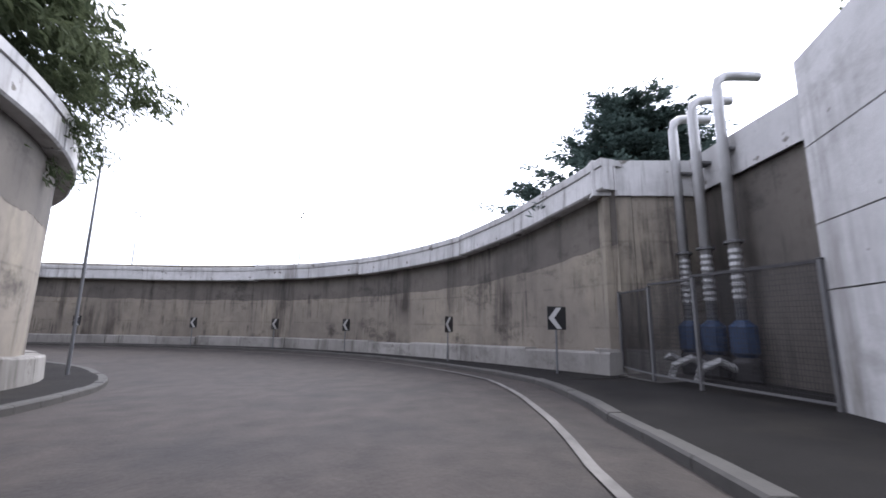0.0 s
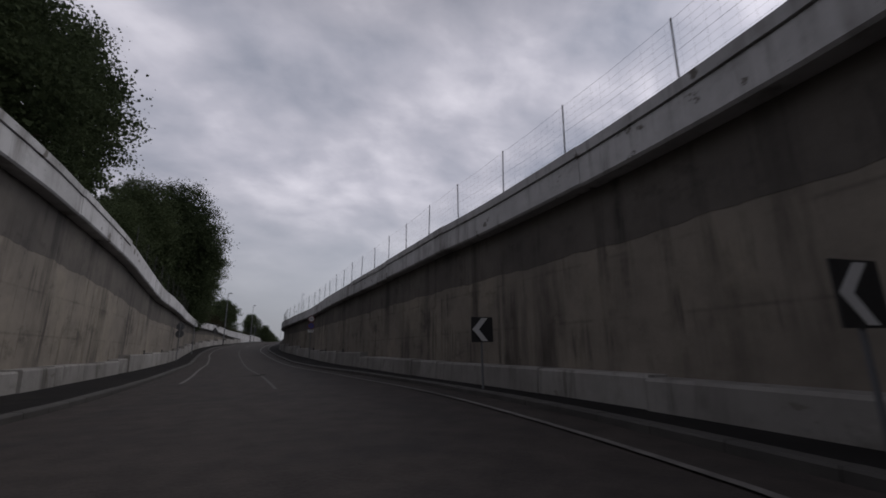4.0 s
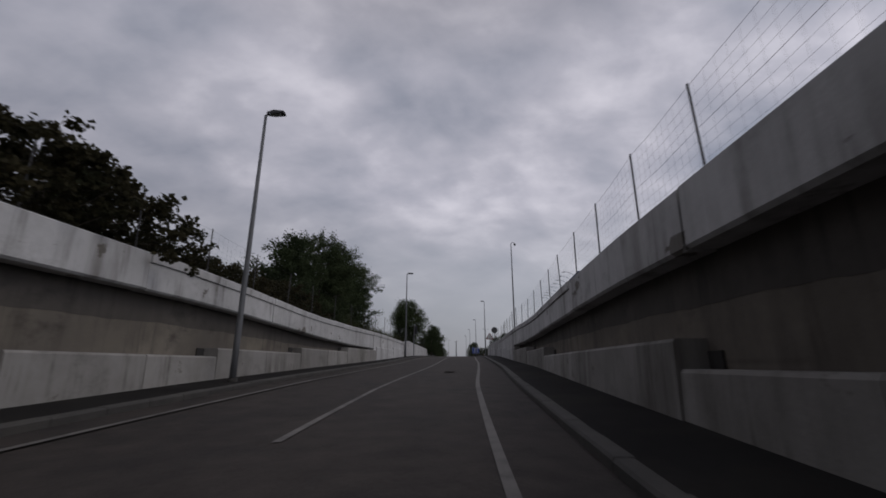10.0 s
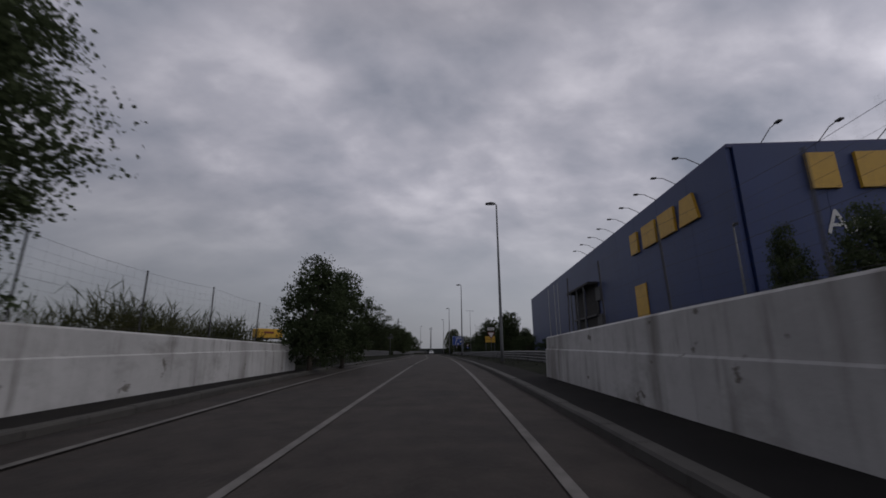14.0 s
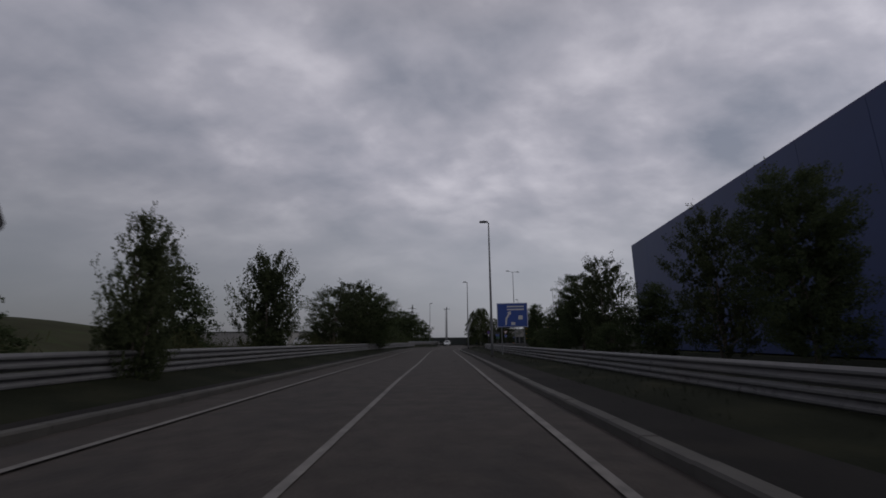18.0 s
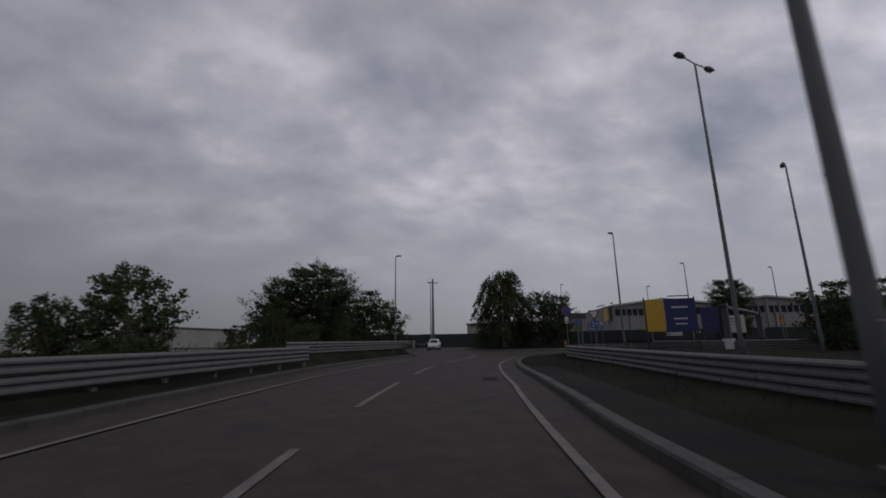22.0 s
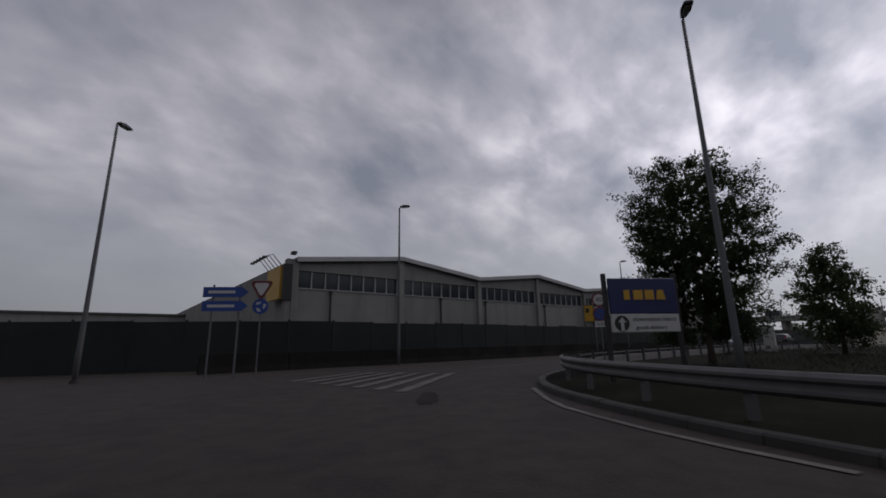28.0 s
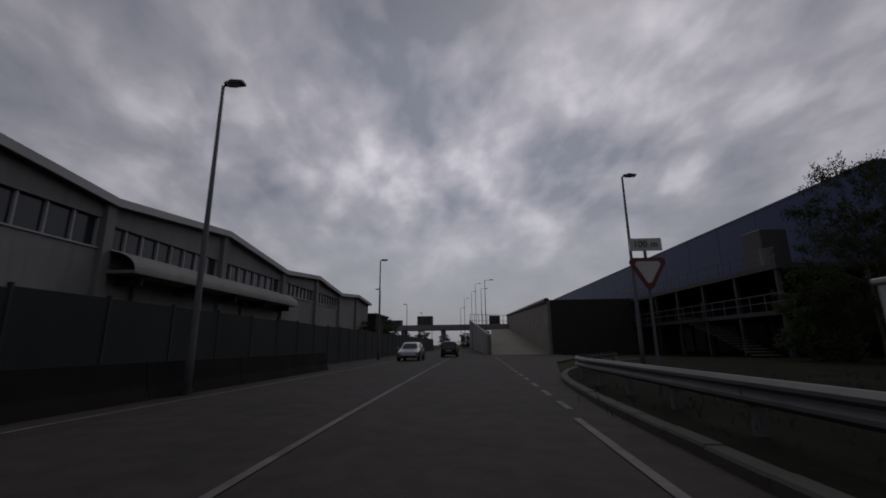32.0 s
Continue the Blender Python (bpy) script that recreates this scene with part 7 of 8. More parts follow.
# ---- details of the store ----
west = Matrix(((-bdir.x, bnrm.x, 0, BA.x), (-bdir.y, bnrm.y, 0, BA.y), (0, 0, 1, 0), (0, 0, 0, 1)))
south = Matrix(((bnrm.x, bdir.x, 0, BA.x), (bnrm.y, bdir.y, 0, BA.y), (0, 0, 1, 0), (0, 0, 0, 1)))
store_letters(store, M_YELLOW, -20, 11.6, 16, 2.4, .25, west @ at_y(-.28))
store_letters(store, M_YELLOW, 4.2, 12.1, 16.5, 2.8, .25, south @ at_y(-.3))
t = text_part("Arredamenti", 2.6, 12.4, -.22, 9.5, M_WHITEPAINT, store)
t.matrix_basis = south
part("yellow_strip", Geo().box((-17.9, -.2, 6.0), (3.0, .12, 4.0), m=west), M_YELLOW, store, "tall yellow door strip")
for i in range(9):
    for mt_, x in ((west, -3.5 - i * 4.2), (south, 2.5 + i * 4.2)):
        arm = part("sign_lamp", Geo().tube([mt_ @ Vector((x, 0, BH + .1)), mt_ @ Vector((x, -1.2, BH + .75)), mt_ @ Vector((x, -1.9, BH + .8))], .035, 6), M_DARKSTEEL, store, "thin lamp arm on the roof edge")
        part("lamp_head", Geo().box((x, -2.05, BH + .78), (.3, .45, .12), m=mt_), M_DARKSTEEL, arm)
# entrances on the west face, their shaded depth painted as a near-black panel
for x0, x1, z0, z1, cols in ((-46, -33, 2.6, 10.6, (-44, -40, -36)),):
    gal = thing("store_entrance", "dark recessed entrance with thin columns in the blue wall", "entrance", group="entrances")
    part("dark_opening", Geo().box(((x0 + x1) / 2, -.24, (z0 + z1) / 2), (x1 - x0, .2, z1 - z0), m=west), M_DARKVOID, gal, "near-black panel painted as the shaded depth of an entrance")
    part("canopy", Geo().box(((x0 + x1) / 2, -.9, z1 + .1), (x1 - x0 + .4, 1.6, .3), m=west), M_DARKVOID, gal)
    part("floor_edge", Geo().box(((x0 + x1) / 2, -.5, z0 + (z1 - z0) * .42), (x1 - x0, .5, .3), m=west), M_DARKSTEEL, gal)
    for x in cols:
        part("column", Geo().box((x, -1.5, z1 / 2), (.2, .2, z1), m=west), M_POLE, gal)
    for k in range(int((x1 - x0) / 4.5)):
        part("mullion", Geo().box((x0 + 2.2 + 4.5 * k, -.38, (z0 + z1) / 2), (.12, .1, z1 - z0), m=west), M_NAVY, gal)
for z0, z1 in ((4, 6), (8, 10)):
    part("pale_panel", Geo().box((-32.6, -.3, (z0 + z1) / 2), (2.2, .3, z1 - z0), m=west, bev=.04), M_SIGNGREY, store, "pale box panel")
for x in (-44.8, -39.9, -37.3):
    fp = thing("flag_pole", "slim white flag pole before the store", "flag pole", group="flag poles", m=west @ Matrix.Translation((x, -5.2, 0)))
    part("shaft", Geo().tube([(0, 0, -.1), (0, 0, 6), (0, 0, 11.5)], [.09, .07, .045], 8), M_PIPE, fp)
    part("knob", Geo().tube([(0, 0, 11.5), (0, 0, 11.65)], [.06, .03], 8), M_STEEL, fp)

# ---- store's car park wing beside the road out ----
wing = thing("store_wing", "blue clad store wing above an open car park deck", "building")
B0, BD = Vector((111.6, 217.2, 0)), Vector((.972, -.235, 0)).normalized()
BN = Vector((-BD.y, BD.x, 0))
wm = Matrix(((BD.x, BN.x, 0, B0.x), (BD.y, BN.y, 0, B0.y), (0, 0, 1, 0), (0, 0, 0, 1)))
part("upper_box", Geo().box((55, -12, 10.1), (110, 24, 7.0), m=wm), M_BLUE, wing)
part("roof_edge", Geo().box((55, -12, 13.65), (110.3, 24.3, .22), m=wm), M_NAVY, wing)
for k in range(18):
    part("cladding_panel", Geo().box((3 + 6 * k, .04, 10.1), (5.96, .12, 6.9), m=wm), M_BLUE, wing)
# solid block whose near-black colour stands for the shade under the wing
part("core", Geo().box((55, -14, 3.2), (108, 18, 6.6), m=wm), M_DARKVOID, wing, "near-black block painted as the shade inside an open car park")
for k in range(20):
    part("column", Geo().box((.4 + 5.7 * k, -.3, 3.3), (.4, .4, 6.6), m=wm), M_SIGNGREY, wing)
deck = thing("parking_deck", "dark raised steel deck with railings and stairs", "deck")
dm = wm @ Matrix.Translation((2, 4.8, 0))
part("slab", Geo().box((14, 0, 6.0), (34, 8.6, .35), m=dm), M_DARKSTEEL, deck)
part("slab", Geo().box((14, 0, 3.0), (34, 8.6, .3), m=dm), M_DARKSTEEL, deck)
for k in range(9):
    for y in (-4, 4):
        part("column", Geo().box((-2.6 + 4.15 * k, y, 3.0), (.25, .25, 6.0), m=dm), M_DARKSTEEL, deck)
for z in (3.0, 6.0):
    for zz in (.55, 1.1):
        part("rail", Geo().box((14, 4.2, z + zz + .15), (34, .05, .05), m=dm), M_STEEL, deck)
    for k in range(24):
        part("baluster", Geo().box((-2.8 + 1.46 * k, 4.2, z + .7), (.04, .04, 1.1), m=dm), M_STEEL, deck)
g = Geo()
for k in range(16):
    g.box((-2 + k * .55, 5.2, .3 + k * .19), (.5, 1.6, .05), m=dm)
part("stair_flight", g, M_STEEL, deck)
part("stair_tower", Geo().box((4.5, -1.0, 8.2), (2.2, 2.2, 4.0), m=dm, bev=.05), M_SIGNGREY, deck)
part("duct", Geo().tube([dm @ Vector((2.0, 1, 6.2)), dm @ Vector((2.0, 1, 8.2))], .4, 12), M_STEEL, deck)



# gantry at the car park entrance
ga = thing("entrance_gantry", "steel beam gantry over the car park entrance", "gantry", m=Matrix.Translation((64.8, 234.95, 0)) @ Matrix.Rotation(.594, 4, "Z"))
for x in (-7.0, 7.0):
    part("mast", Geo().box((x, 0, 1.7), (.45, .45, 3.4), bev=.03), M_SIGNGREY, ga)
    part("mast_head", Geo().box((x, 0, 3.5), (.7, .55, .3), bev=.05), M_DARKSTEEL, ga)
    part("base_guard", Geo().tube([(x, 0, 0), (x, 0, 1.0)], .42, 12), M_WHITEPAINT if x < 0 else M_BLACK, ga)
part("beam", Geo().tube([(-7, 0, 3.35), (0, 0, 3.42), (7, 0, 3.3)], .17, 8), M_SIGNGREY, ga)
for k in range(6):
    part("band", Geo().tube([(-6 + 2.4 * k, 0, 3.385), (-5.3 + 2.4 * k, 0, 3.39)], .185, 8), M_DARKSTEEL, ga)
for cxx, cyy in ((84, 222), (88, 218)):
    sc = thing("scaffold_tower", "dark scaffold tower at the car park edge", "scaffold", group="scaffolds", m=Matrix.Translation((cxx, cyy, 0)))
    for x in (-1.5, 1.5):
        for y in (-1.5, 1.5):
            part("leg", Geo().tube([(x, y, 0), (x, y, 8.2)], .09, 6), M_DARKSTEEL, sc)
    for z in (2.2, 4.2, 6.2, 8.1):
        part("deck", Geo().box((0, 0, z), (3.2, 3.2, .14)), M_DARKSTEEL, sc)
        part("brace", Geo().tube([(-1.5, -1.5, z - 2), (1.5, -1.5, z)], .05, 6), M_DARKSTEEL, sc)

# ---- warehouse details ----
bb = thing("roof_billboard", "yellow and black billboard on the warehouse end", "billboard")
part("panel", Geo().box((-.35, 1.6, 5.5), (.2, 3.0, 2.3), m=WM), M_YELLOW, bb)
part("black_strip", Geo().box((-.05, -.2, 5.5), (.6, .25, 2.5), m=WM), M_BLACK, bb)
for k in range(5):
    a = part("lamp_arm", Geo().tube([WM @ Vector((-.3, .2 + k * .75, 6.6)), WM @ Vector((-1.0, .2 + k * .75, 7.4)), WM @ Vector((-1.5, .2 + k * .75, 7.2))], .03, 6), M_DARKSTEEL, bb)
    part("lamp_head", Geo().box((-1.55, .2 + k * .75, 7.15), (.25, .3, .12), m=WM), M_DARKSTEEL, a)
part("roof_lamp", Geo().box((.2, -.5, 7.5), (.3, .5, .2), m=WM), M_DARKSTEEL, bb)
cano = thing("canopy", "long curved pale canopy along the warehouse wall", "canopy")
g = Geo()
rings = []
for k in range(9):
    a = k / 8 * math.pi / 2
    rings.append([WM @ Vector((x, -1.5 * math.sin(a), 4.25 + .85 * math.cos(a))) for x in (35.8, 51.5)])
g.loft(rings, 0, False, False)
part("curved_sheet", g, M_SHED, cano)
part("soffit", Geo().box((43.65, -.75, 4.2), (15.7, 1.5, .12), m=WM), M_SHED, cano)
for k in range(5):
    part("bracket", Geo().box((36.6 + k * 3.5, -.6, 3.95), (.12, 1.2, .4), m=WM), M_DARKSTEEL, cano)
for x in (3.2, 13.5, 19, 28, 37.4, 46):
    dp = thing("downpipe", "dark rainwater pipe on the warehouse wall", "downpipe", group="downpipes")
    part("pipe", Geo().tube([WM @ Vector((x, -.12, .2)), WM @ Vector((x, -.12, 4.9 if x < 30 else 4.0))], .07, 8), M_DARKSTEEL, dp)
    part("hopper", Geo().box((x, -.14, 4.95 if x < 30 else 4.05), (.22, .2, .22), m=WM), M_DARKSTEEL, dp)
yb = thing("bus_sign", "yellow hanging sign on a dark frame by the fence", "sign", m=Matrix.Translation((96.9, 259.1, .3)) @ Matrix.Rotation(radians(-100), 4, "Z"))
part("frame", Geo().box((0, .03, 3.2), (.92, .06, 1.5), bev=.02), M_DARKSTEEL, yb)
part("panel", Geo().box((0, -.02, 3.2), (.82, .05, 1.38)), M_YELLOW, yb)
part("mark", Geo().box((-.12, -.05, 3.45), (.34, .02, .4)), M_BLACK, yb)
part("post", Geo().tube([(.42, .1, 0), (.42, .1, 4.0)], .05, 8), M_POLE, yb)

# far building, bridge and ramp
eb = thing("dark_shed", "dark low shed at the end of the warehouse", "building")
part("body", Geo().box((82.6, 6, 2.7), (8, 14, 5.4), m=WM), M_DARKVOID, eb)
part("roof", Geo().box((82.6, 6, 5.5), (8.4, 14.4, .25), m=WM), M_ROOF, eb)
br = thing("overpass", "distant concrete road bridge crossing the road", "bridge")
bm_ = Matrix.Translation(P(507, 0)) @ Matrix.Rotation(yaw_at(507), 4, "Z")
part("deck", Geo().box((-14, 0, 6.8), (90, 9, 1.1), m=bm_), M_SHED, br)
part("parapet", Geo().box((-14, -4.4, 7.6), (90, .25, .8), m=bm_), M_SHED, br)
for x in (-52, -26, -12, 12, 26):
    part("pier", Geo().box((x, 0, 3.1), (1.2, 7, 6.4), m=bm_), M_SHED, br)
for x, w, h in ((-29, 4.2, 2.6), (-18.5, 5.4, 3.9)):
    part("cabin", Geo().box((x, 0, 7.35 + h / 2), (w, 3, h), m=bm_), M_SIGNGREY, br, "grey box standing on the bridge")
rp = thing("ramp", "pale concrete ramp climbing between side walls", "ramp", kind="structure")
RA, RB, RAF, RBF = Vector((138.7, 237.1, 0)), Vector((137.8, 230.2, 0)), Vector((244.5, 200.5, 7.2)), Vector((242.3, 194.7, 7.4))
g = Geo()
g.loft([[RA.lerp(RAF, k / 12), RB.lerp(RBF, k / 12)] for k in range(13)], 0, False, False)
part("ramp_surface", g, M_RAMP, rp)


def ramp_wall(a, b, za0, za1, zb0, zb1, thick, m, label=""):
    """A wall from a to b whose foot and top climb evenly, joined from lengths."""
    d = (b - a).normalized()
    n = Vector((d.y, -d.x, 0)) * thick
    for k in range(10):
        u, v = k / 10, (k + .995) / 10
        g = Geo()
        g.loft([[Vector((*(a + (b - a) * q + o).xy, z)) for o, z in ((n * 0, za0 + (zb0 - za0) * q), (n * 0, za1 + (zb1 - za1) * q), (n, za1 + (zb1 - za1) * q), (n, za0 + (zb0 - za0) * q))] for q in (u, v)])
        part("side_wall", g, m, rp, label)


ramp_wall(RA, Vector((235.3, 211.3, 0)), -.1, 2.3, -.1, 9.6, -.35, M_BLOCK, "grey outer wall of a ramp")
ramp_wall(RB, RBF, -.1, 6.2, -.1, 11.8, .5, M_RAMP, "tall pale wall beside a ramp")
part("coping", Geo().tube([RB + Vector((0, 0, 6.25)), RBF + Vector((0, 0, 4.45))], .35, 6), M_DARKSTEEL, rp, "dark coping")
# end wall in one even near-black tone
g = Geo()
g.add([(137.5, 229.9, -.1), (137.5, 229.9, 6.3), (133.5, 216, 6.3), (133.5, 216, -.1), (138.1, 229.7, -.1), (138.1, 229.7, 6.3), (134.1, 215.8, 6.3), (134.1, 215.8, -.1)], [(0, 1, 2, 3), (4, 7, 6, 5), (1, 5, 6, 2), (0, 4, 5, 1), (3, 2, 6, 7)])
part("end_wall", g, M_DARKVOID, rp, "near-black end wall")
rl = thing("ramp_railing", "tall steel railing at the head of a ramp", "railing")
for k in range(10):
    p = Vector((235.3, 211.3, 7.2)).lerp(RBF, k / 9)
    part("post", Geo().tube([p, p + Vector((0, 0, 4.6))], .09, 6), M_STEEL, rl)
for z in (2.3, 4.5):
    part("rail", Geo().tube([Vector((235.3, 211.3, 7.2 + z)), RBF + Vector((0, 0, z))], .08, 6), M_STEEL, rl)
part("board", Geo().box((240.0, 200.5, 9.6), (.2, 4.6, 4.0), .2), M_SIGNGREY, rl, "grey board on the railing")

for (x, y, w, d, h, m_, lb) in ((110, 330, 90, 30, 6, M_SHED, "low pale shed far across the roundabout"), (-40, 330, 70, 25, 5, M_SHED, "low shed on the horizon"), (150, 60, 60, 50, 7, M_SHED, "pale industrial building in the distance")):
    fb = thing("far_shed", lb, "building", group="far sheds")
    part("body", Geo().box((x, y, h / 2), (w, d, h), -.3), m_, fb)
    part("roof", Geo().box((x, y, h + .15), (w + .6, d + .6, .3), -.3), M_ROOF, fb)


# ---- vehicles ----
def car(name, label, m, paint, L=3.7, W=1.62, H=1.5, boxy=False, plate=True):
    """A small hatchback; its front looks along +y of m."""
    t = thing(name, label, "car", group="cars", m=m)
    hl, hw = L / 2, W / 2
    f_w = table([(-1, .80), (-.96, .90), (-.82, .97), (-.3, 1), (.5, .99), (.8, .95), (.93, .86), (1, .70)])
    f_low = table([(-1, .36), (-.92, .25), (-.7, .2), (.75, .2), (.92, .22), (1, .3)])
    f_belt = table([(-1, .52 * H), (-.95, .61 * H), (-.6, .63 * H), (.1, .62 * H), (.46, .60 * H), (.75, .54 * H), (.92, .46 * H), (1, .36 * H)])
    if boxy:
        f_roof = table([(-1, .53 * H), (-.97, .64 * H), (-.88, .92 * H), (-.76, .985 * H), (-.2, H), (.12, .985 * H), (.26, .93 * H), (.52, .62 * H), (.75, .565 * H), (.92, .48 * H), (1, .37 * H)])
    else:
        f_roof = table([(-1, .53 * H), (-.96, .63 * H), (-.78, .86 * H), (-.6, .95 * H), (-.15, H), (.06, .985 * H), (.2, .93 * H), (.5, .625 * H), (.75, .565 * H), (.92, .48 * H), (1, .37 * H)])

    def half(v):
        w, low, bz, rz = f_w(v) * hw, f_low(v), f_belt(v), f_roof(v)
        k = min(1, max(0, (rz - bz) / (.3 * H)))
        wr = w * (.86 - .12 * k)
        rail = max(bz + .004, rz - .05)
        return w, low, bz, rz, wr, rail

    def ring(v):
        w, low, bz, rz, wr, rail = half(v)
        side = [(.84 * w, low), (.96 * w, low + .06), (w, low + .45 * (bz - low)), (.985 * w, bz - .05), (.95 * w, bz), ((.95 * w + wr) / 2 + .012, (bz + rail) / 2), (wr, rail), (wr * .86, max(rail + .002, rz - .012)), (wr * .4, max(rail + .003, rz))]
        return [(x, v * hl, z) for x, z in side] + [(-x, v * hl, z) for x, z in reversed(side)]
    st = [-1, -.985, -.96, -.92, -.86, -.8, -.72, -.62, -.5, -.35, -.15, 0, .06, .14, .2, .28, .36, .44, .5, .58, .68, .78, .86, .92, .96, .985, 1]
    part("body", Geo().loft([ring(v) for v in st]), paint, t, smooth=True)

    def pane(nm, va, vb, kind):
        vs = [va + (vb - va) * k / 4 for k in range(5)]
        g = Geo()
        rows = []
        for v in vs:
            w, low, bz, rz, wr, rail = half(v)
            if kind:
                lo, hi = Vector((.95 * w + .014, v * hl, bz + .02)), Vector((wr + .016, v * hl, rail - .02))
                md = (lo + hi) / 2 + Vector((.016, 0, 0))
                pts = [Vector((p.x * kind, p.y, p.z)) for p in (lo, md, hi)]
            else:
                pts = [Vector((x * wr * .9, v * hl + (.006 if va > 0 else -.006), rz + .012 - .035 * abs(x) ** 3)) for x in (-1, -.6, 0, .6, 1)]
            rows.append(pts)
        g.loft(rows, 0, False, False)
        g.loft([[p - Vector(((.01 * kind) if kind else 0, 0, 0 if kind else .01)) for p in r] for r in rows], 0, False, False)
        return part(nm, g, M_GLASS, t, "dark tinted glass", True)
    pane("windscreen", .22, .48, 0)
    pane("rear_window", -.94 if boxy else -.93, -.86 if boxy else -.72, 0)
    for sx in (-1, 1):
        pane("side_window", -.1, .38, sx)
        pane("side_window", -.66, -.14, sx)
        part("mirror", Geo().box((sx * (hw + .09), hl * .34, .66 * H), (.2, .11, .14), bev=.04), paint if not boxy else M_BLACK, t)
        part("side_strip", Geo().box((sx * (hw + .004), -.05, .47), (.03, L * .42, .06), bev=.01), M_BLACK, t)
        part("door_handle", Geo().box((sx * (hw + .004), -.28, .56 * H), (.03, .16, .035), bev=.01), M_BLACK, t)
        if boxy:
            part("tail_lamp", Geo().box((sx * hw * .82, -hl * .93, .76 * H), (.12, .14, .46), bev=.03), M_TAILRED, t, "tall red tail lamp")
        else:
            part("tail_lamp", Geo().box((sx * hw * .78, -hl * .965, .55 * H), (.26, .14, .16), bev=.04), M_TAILRED, t)
        part("headlamp", Geo().box((sx * hw * .70, hl * .925, .43 * H), (.36, .26, .14), bev=.05), M_LAMPGLASS, t)
        part("fog_lamp", Geo().tube([(sx * hw * .62, hl * .96, .33), (sx * hw * .62, hl * .985, .33)], .06, 12), M_LAMPGLASS, t)
        for y in (-hl * .62, hl * .64):
            part("wheel_arch", Geo().tube([(sx * (hw - .12), y, .32), (sx * (hw + .004), y, .32)], .37, 20), M_BLACK, t, "black wheel arch")
            wh = part("wheel", Geo().tube([(sx * (hw - .17), y, .3), (sx * (hw + .012), y, .3)], .2, 18), M_SIGNGREY, t, "grey wheel")
            part("tyre", Geo().tube([(sx * (hw - .18), y, .3), (sx * (hw - .15), y, .3), (sx * (hw - .01), y, .3), (sx * (hw + .008), y, .3)], [.27, .3, .3, .27], 20), M_RUBBER, wh)
            for k in range(5):
                a = k * 2 * math.pi / 5
                part("spoke", Geo().tube([(sx * (hw + .016), y, .3), (sx * (hw + .016), y + .18 * math.cos(a), .3 + .18 * math.sin(a))], .022, 6), M_STEEL, wh)
    part("rear_bumper", Geo().box((0, -hl * .975, .42), (W * .84, .16, .2), bev=.06), M_BLACK if boxy else paint, t)
    part("front_bumper", Geo().box((0, hl * .965, .33), (W * .74, .14, .16), bev=.05), M_BLACK, t)
    part("grille", Geo().box((0, hl * .965, .41 * H - .06), (W * .4, .09, .13), bev=.03), M_BLACK, t)
    for y, z in (((-hl - .025, .62), (hl + .012, .42)) if plate else ()):
        p = part("number_plate", Geo().box((0, y, z), (.5, .02, .11), bev=.005), M_WHITEPAINT, t, "white plate")
        part("text_bar", Geo().box((0, y + (.014 if y > 0 else -.014), z), (.34, .008, .05)), M_BLACK, p)
    part("badge", Geo().tube([(0, -hl - .012, .6 * H), (0, -hl - .03, .6 * H)], .05, 12), M_STEEL, t)
    part("rear_wiper", Geo().box((.1, -hl * .955, .66 * H), (.4, .03, .03)), M_BLACK, t)
    return t


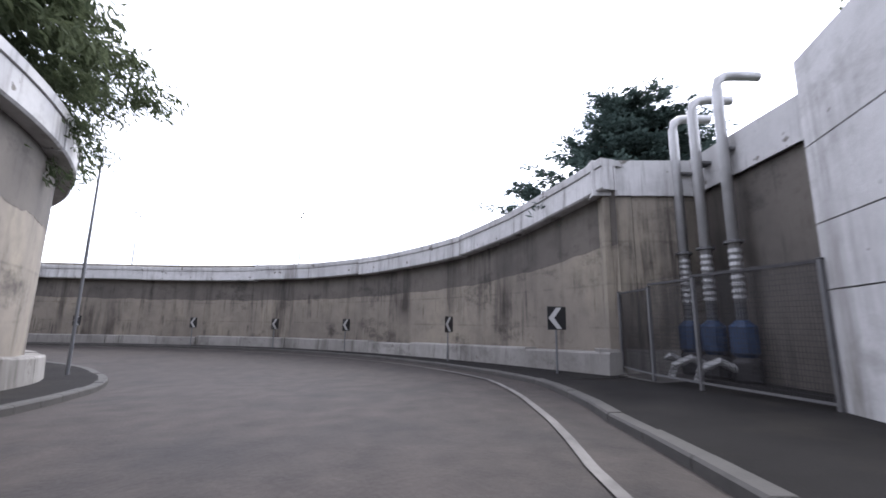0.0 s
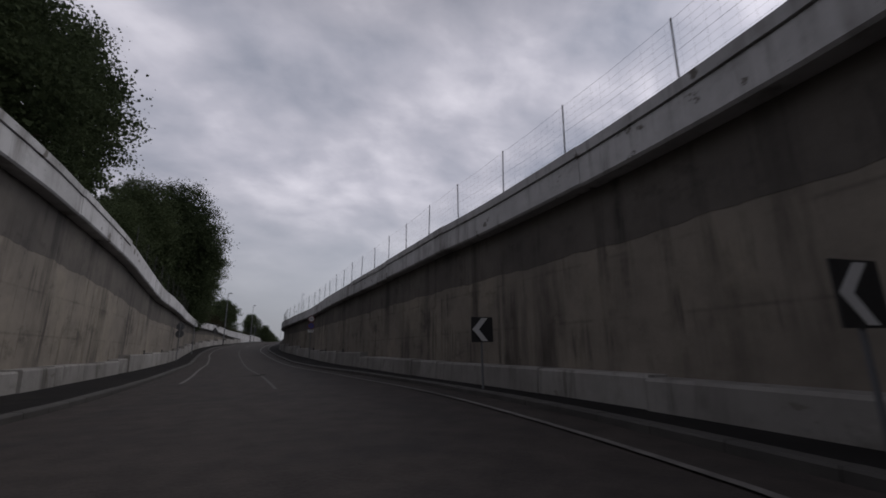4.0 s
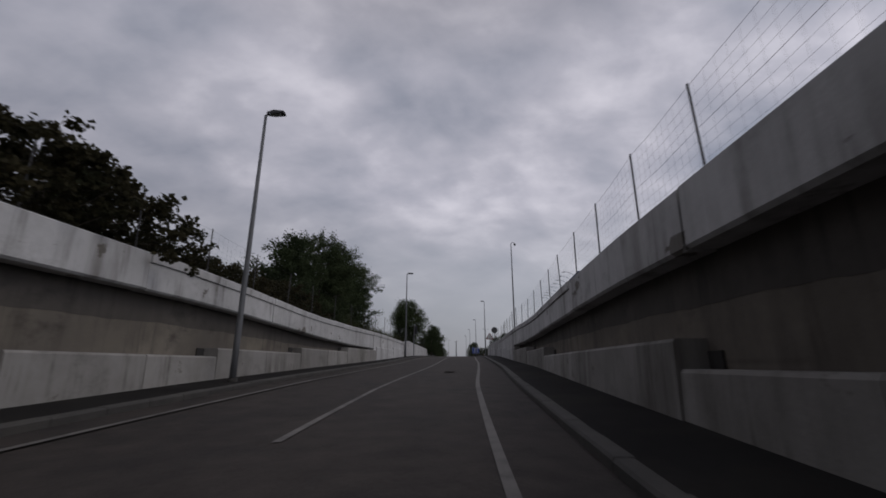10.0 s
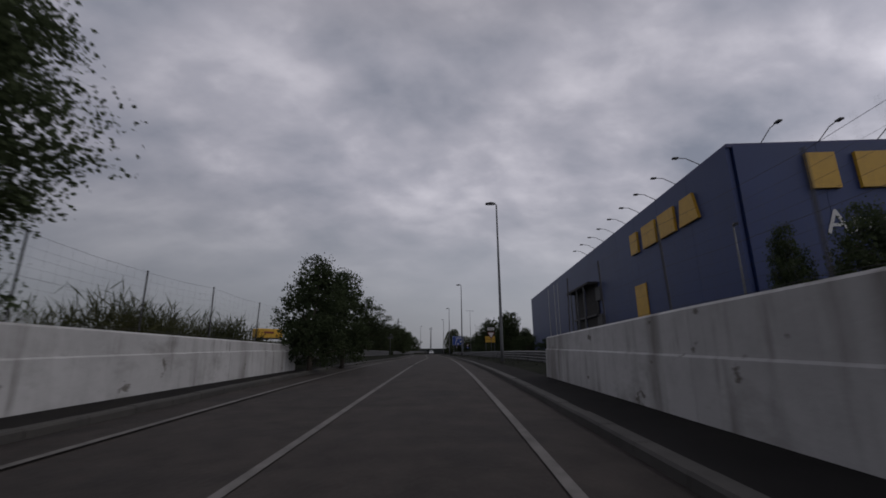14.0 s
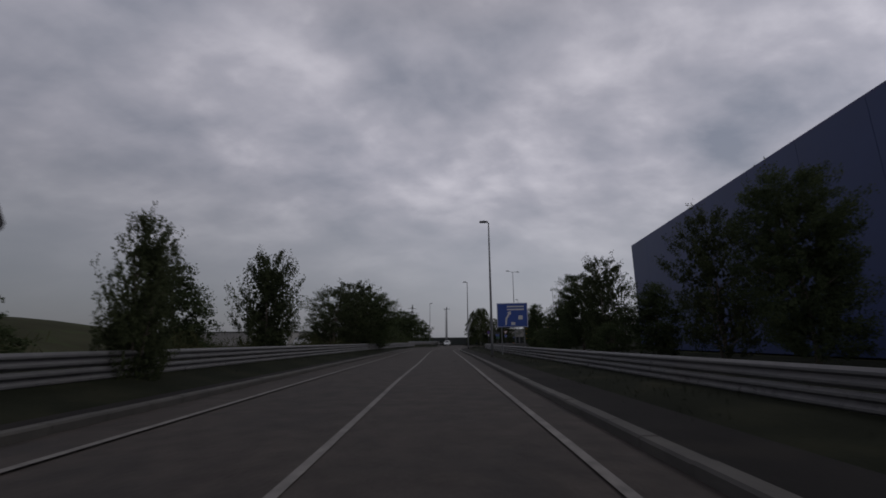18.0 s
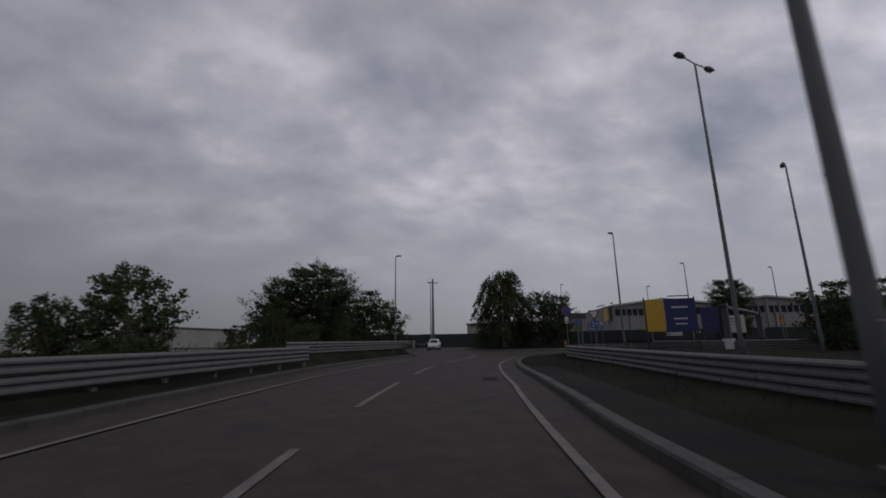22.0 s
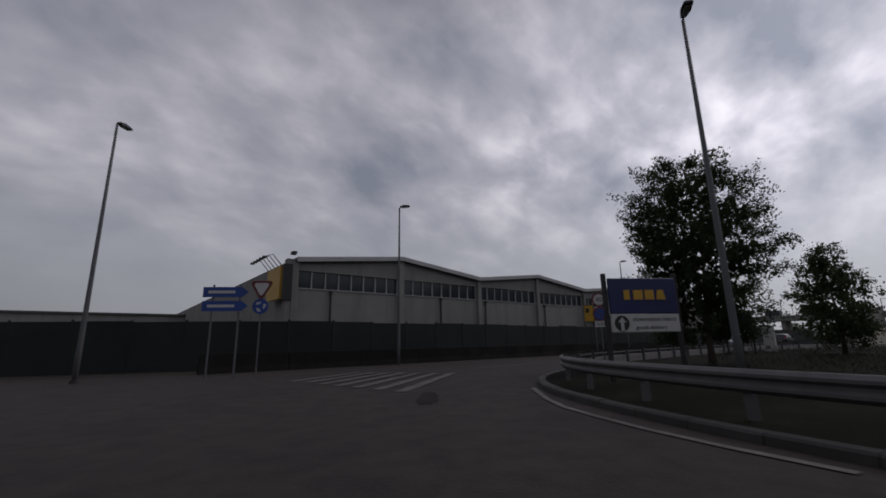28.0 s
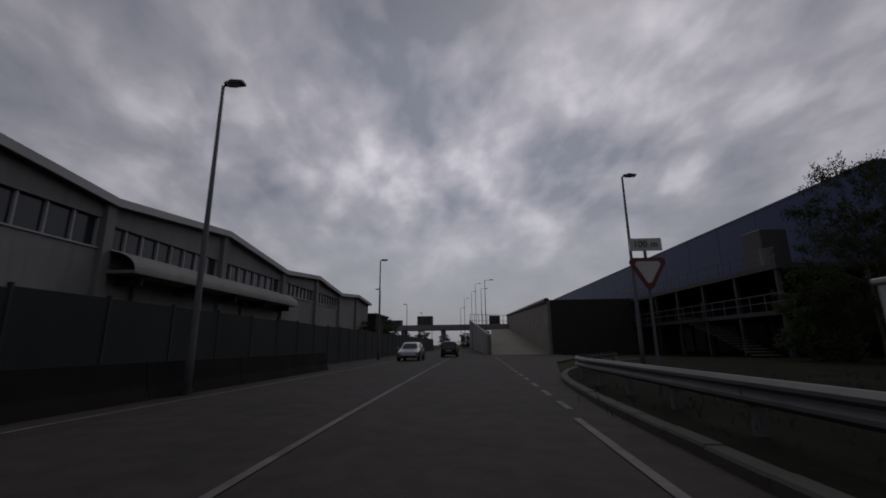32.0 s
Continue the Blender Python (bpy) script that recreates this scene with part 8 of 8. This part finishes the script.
car("small_car", "small dark hatchback with tall red tail lamps", Matrix.Translation((133.9, 243.2, .01)) @ Matrix.Rotation(radians(-107.2), 4, "Z"), M_CARDARK, 3.65, 1.6, 1.55, True)
car("small_car", "small white hatchback driving round the roundabout", Matrix.Translation((41.2, 262.0, .01)) @ Matrix.Rotation(radians(165), 4, "Z"), M_CARWHITE, 3.6, 1.65, 1.47)
car("small_car", "silver hatchback coming the other way", Matrix.Translation((126, 248.3, .01)) @ Matrix.Rotation(radians(72), 4, "Z"), M_CARSILVER, 3.95, 1.74, 1.42)
car("small_car", "small red car far down the road", on(440, -4.6, .02, 180), M_TAILRED, 3.8, 1.65, 1.45)
# yellow trailer on the rise beyond the left guard rail
yt = thing("trailer", "yellow box trailer parked on the grassy rise", "trailer", m=Matrix.Translation((-5.6, 174.0, 3.15)) @ Matrix.Rotation(radians(40), 4, "Z"))
part("box_body", Geo().box((0, 0, 1.35), (5.0, 2.2, 1.7), bev=.06), M_YELLOW, yt)
part("chassis", Geo().box((0, 0, .42), (4.6, 1.2, .16)), M_DARKSTEEL, yt)
part("marking", Geo().box((-.4, -1.115, 1.5), (2.0, .02, .35)), M_RED, yt, "red marking bar")
for sx in (-1.5, -.6):
    for sy in (-1, 1):
        part("wheel", Geo().tube([(sx, sy * .75, .38), (sx, sy * 1.0, .38)], .38, 16), M_RUBBER, yt)
part("drawbar", Geo().tube([(2.3, 0, .42), (3.5, 0, .4), (3.6, 0, .05)], .06, 8), M_DARKSTEEL, yt)
# vans beyond the left guard rail
for x, y, a in ((6, 248, 1.2), (-2, 250, 1.3)):
    v = thing("van", "white delivery van parked behind the bank", "van", group="vans", m=Matrix.Translation((x, y, .3)) @ Matrix.Rotation(a, 4, "Z"))
    part("cargo_body", Geo().box((0, -.8, 1.5), (2.0, 4.4, 2.3), bev=.1), M_CARWHITE, v)
    part("cab", Geo().loft([[(-1, 1.4, .45), (1, 1.4, .45), (1, 1.4, 2.3), (-1, 1.4, 2.3)], [(-.98, 2.2, .45), (.98, 2.2, .45), (.95, 2.0, 2.0), (-.95, 2.0, 2.0)], [(-.95, 3.1, .45), (.95, 3.1, .45), (.9, 3.0, 1.2), (-.9, 3.0, 1.2)]]), M_CARWHITE, v)
    part("windscreen", Geo().box((0, 2.45, 1.65), (1.7, .5, .6)), M_GLASS, v)
    for sx in (-1, 1):
        for yy in (-2, 2.2):
            part("wheel", Geo().tube([(sx * .82, yy, .38), (sx * 1.02, yy, .38)], .38, 16), M_RUBBER, v)
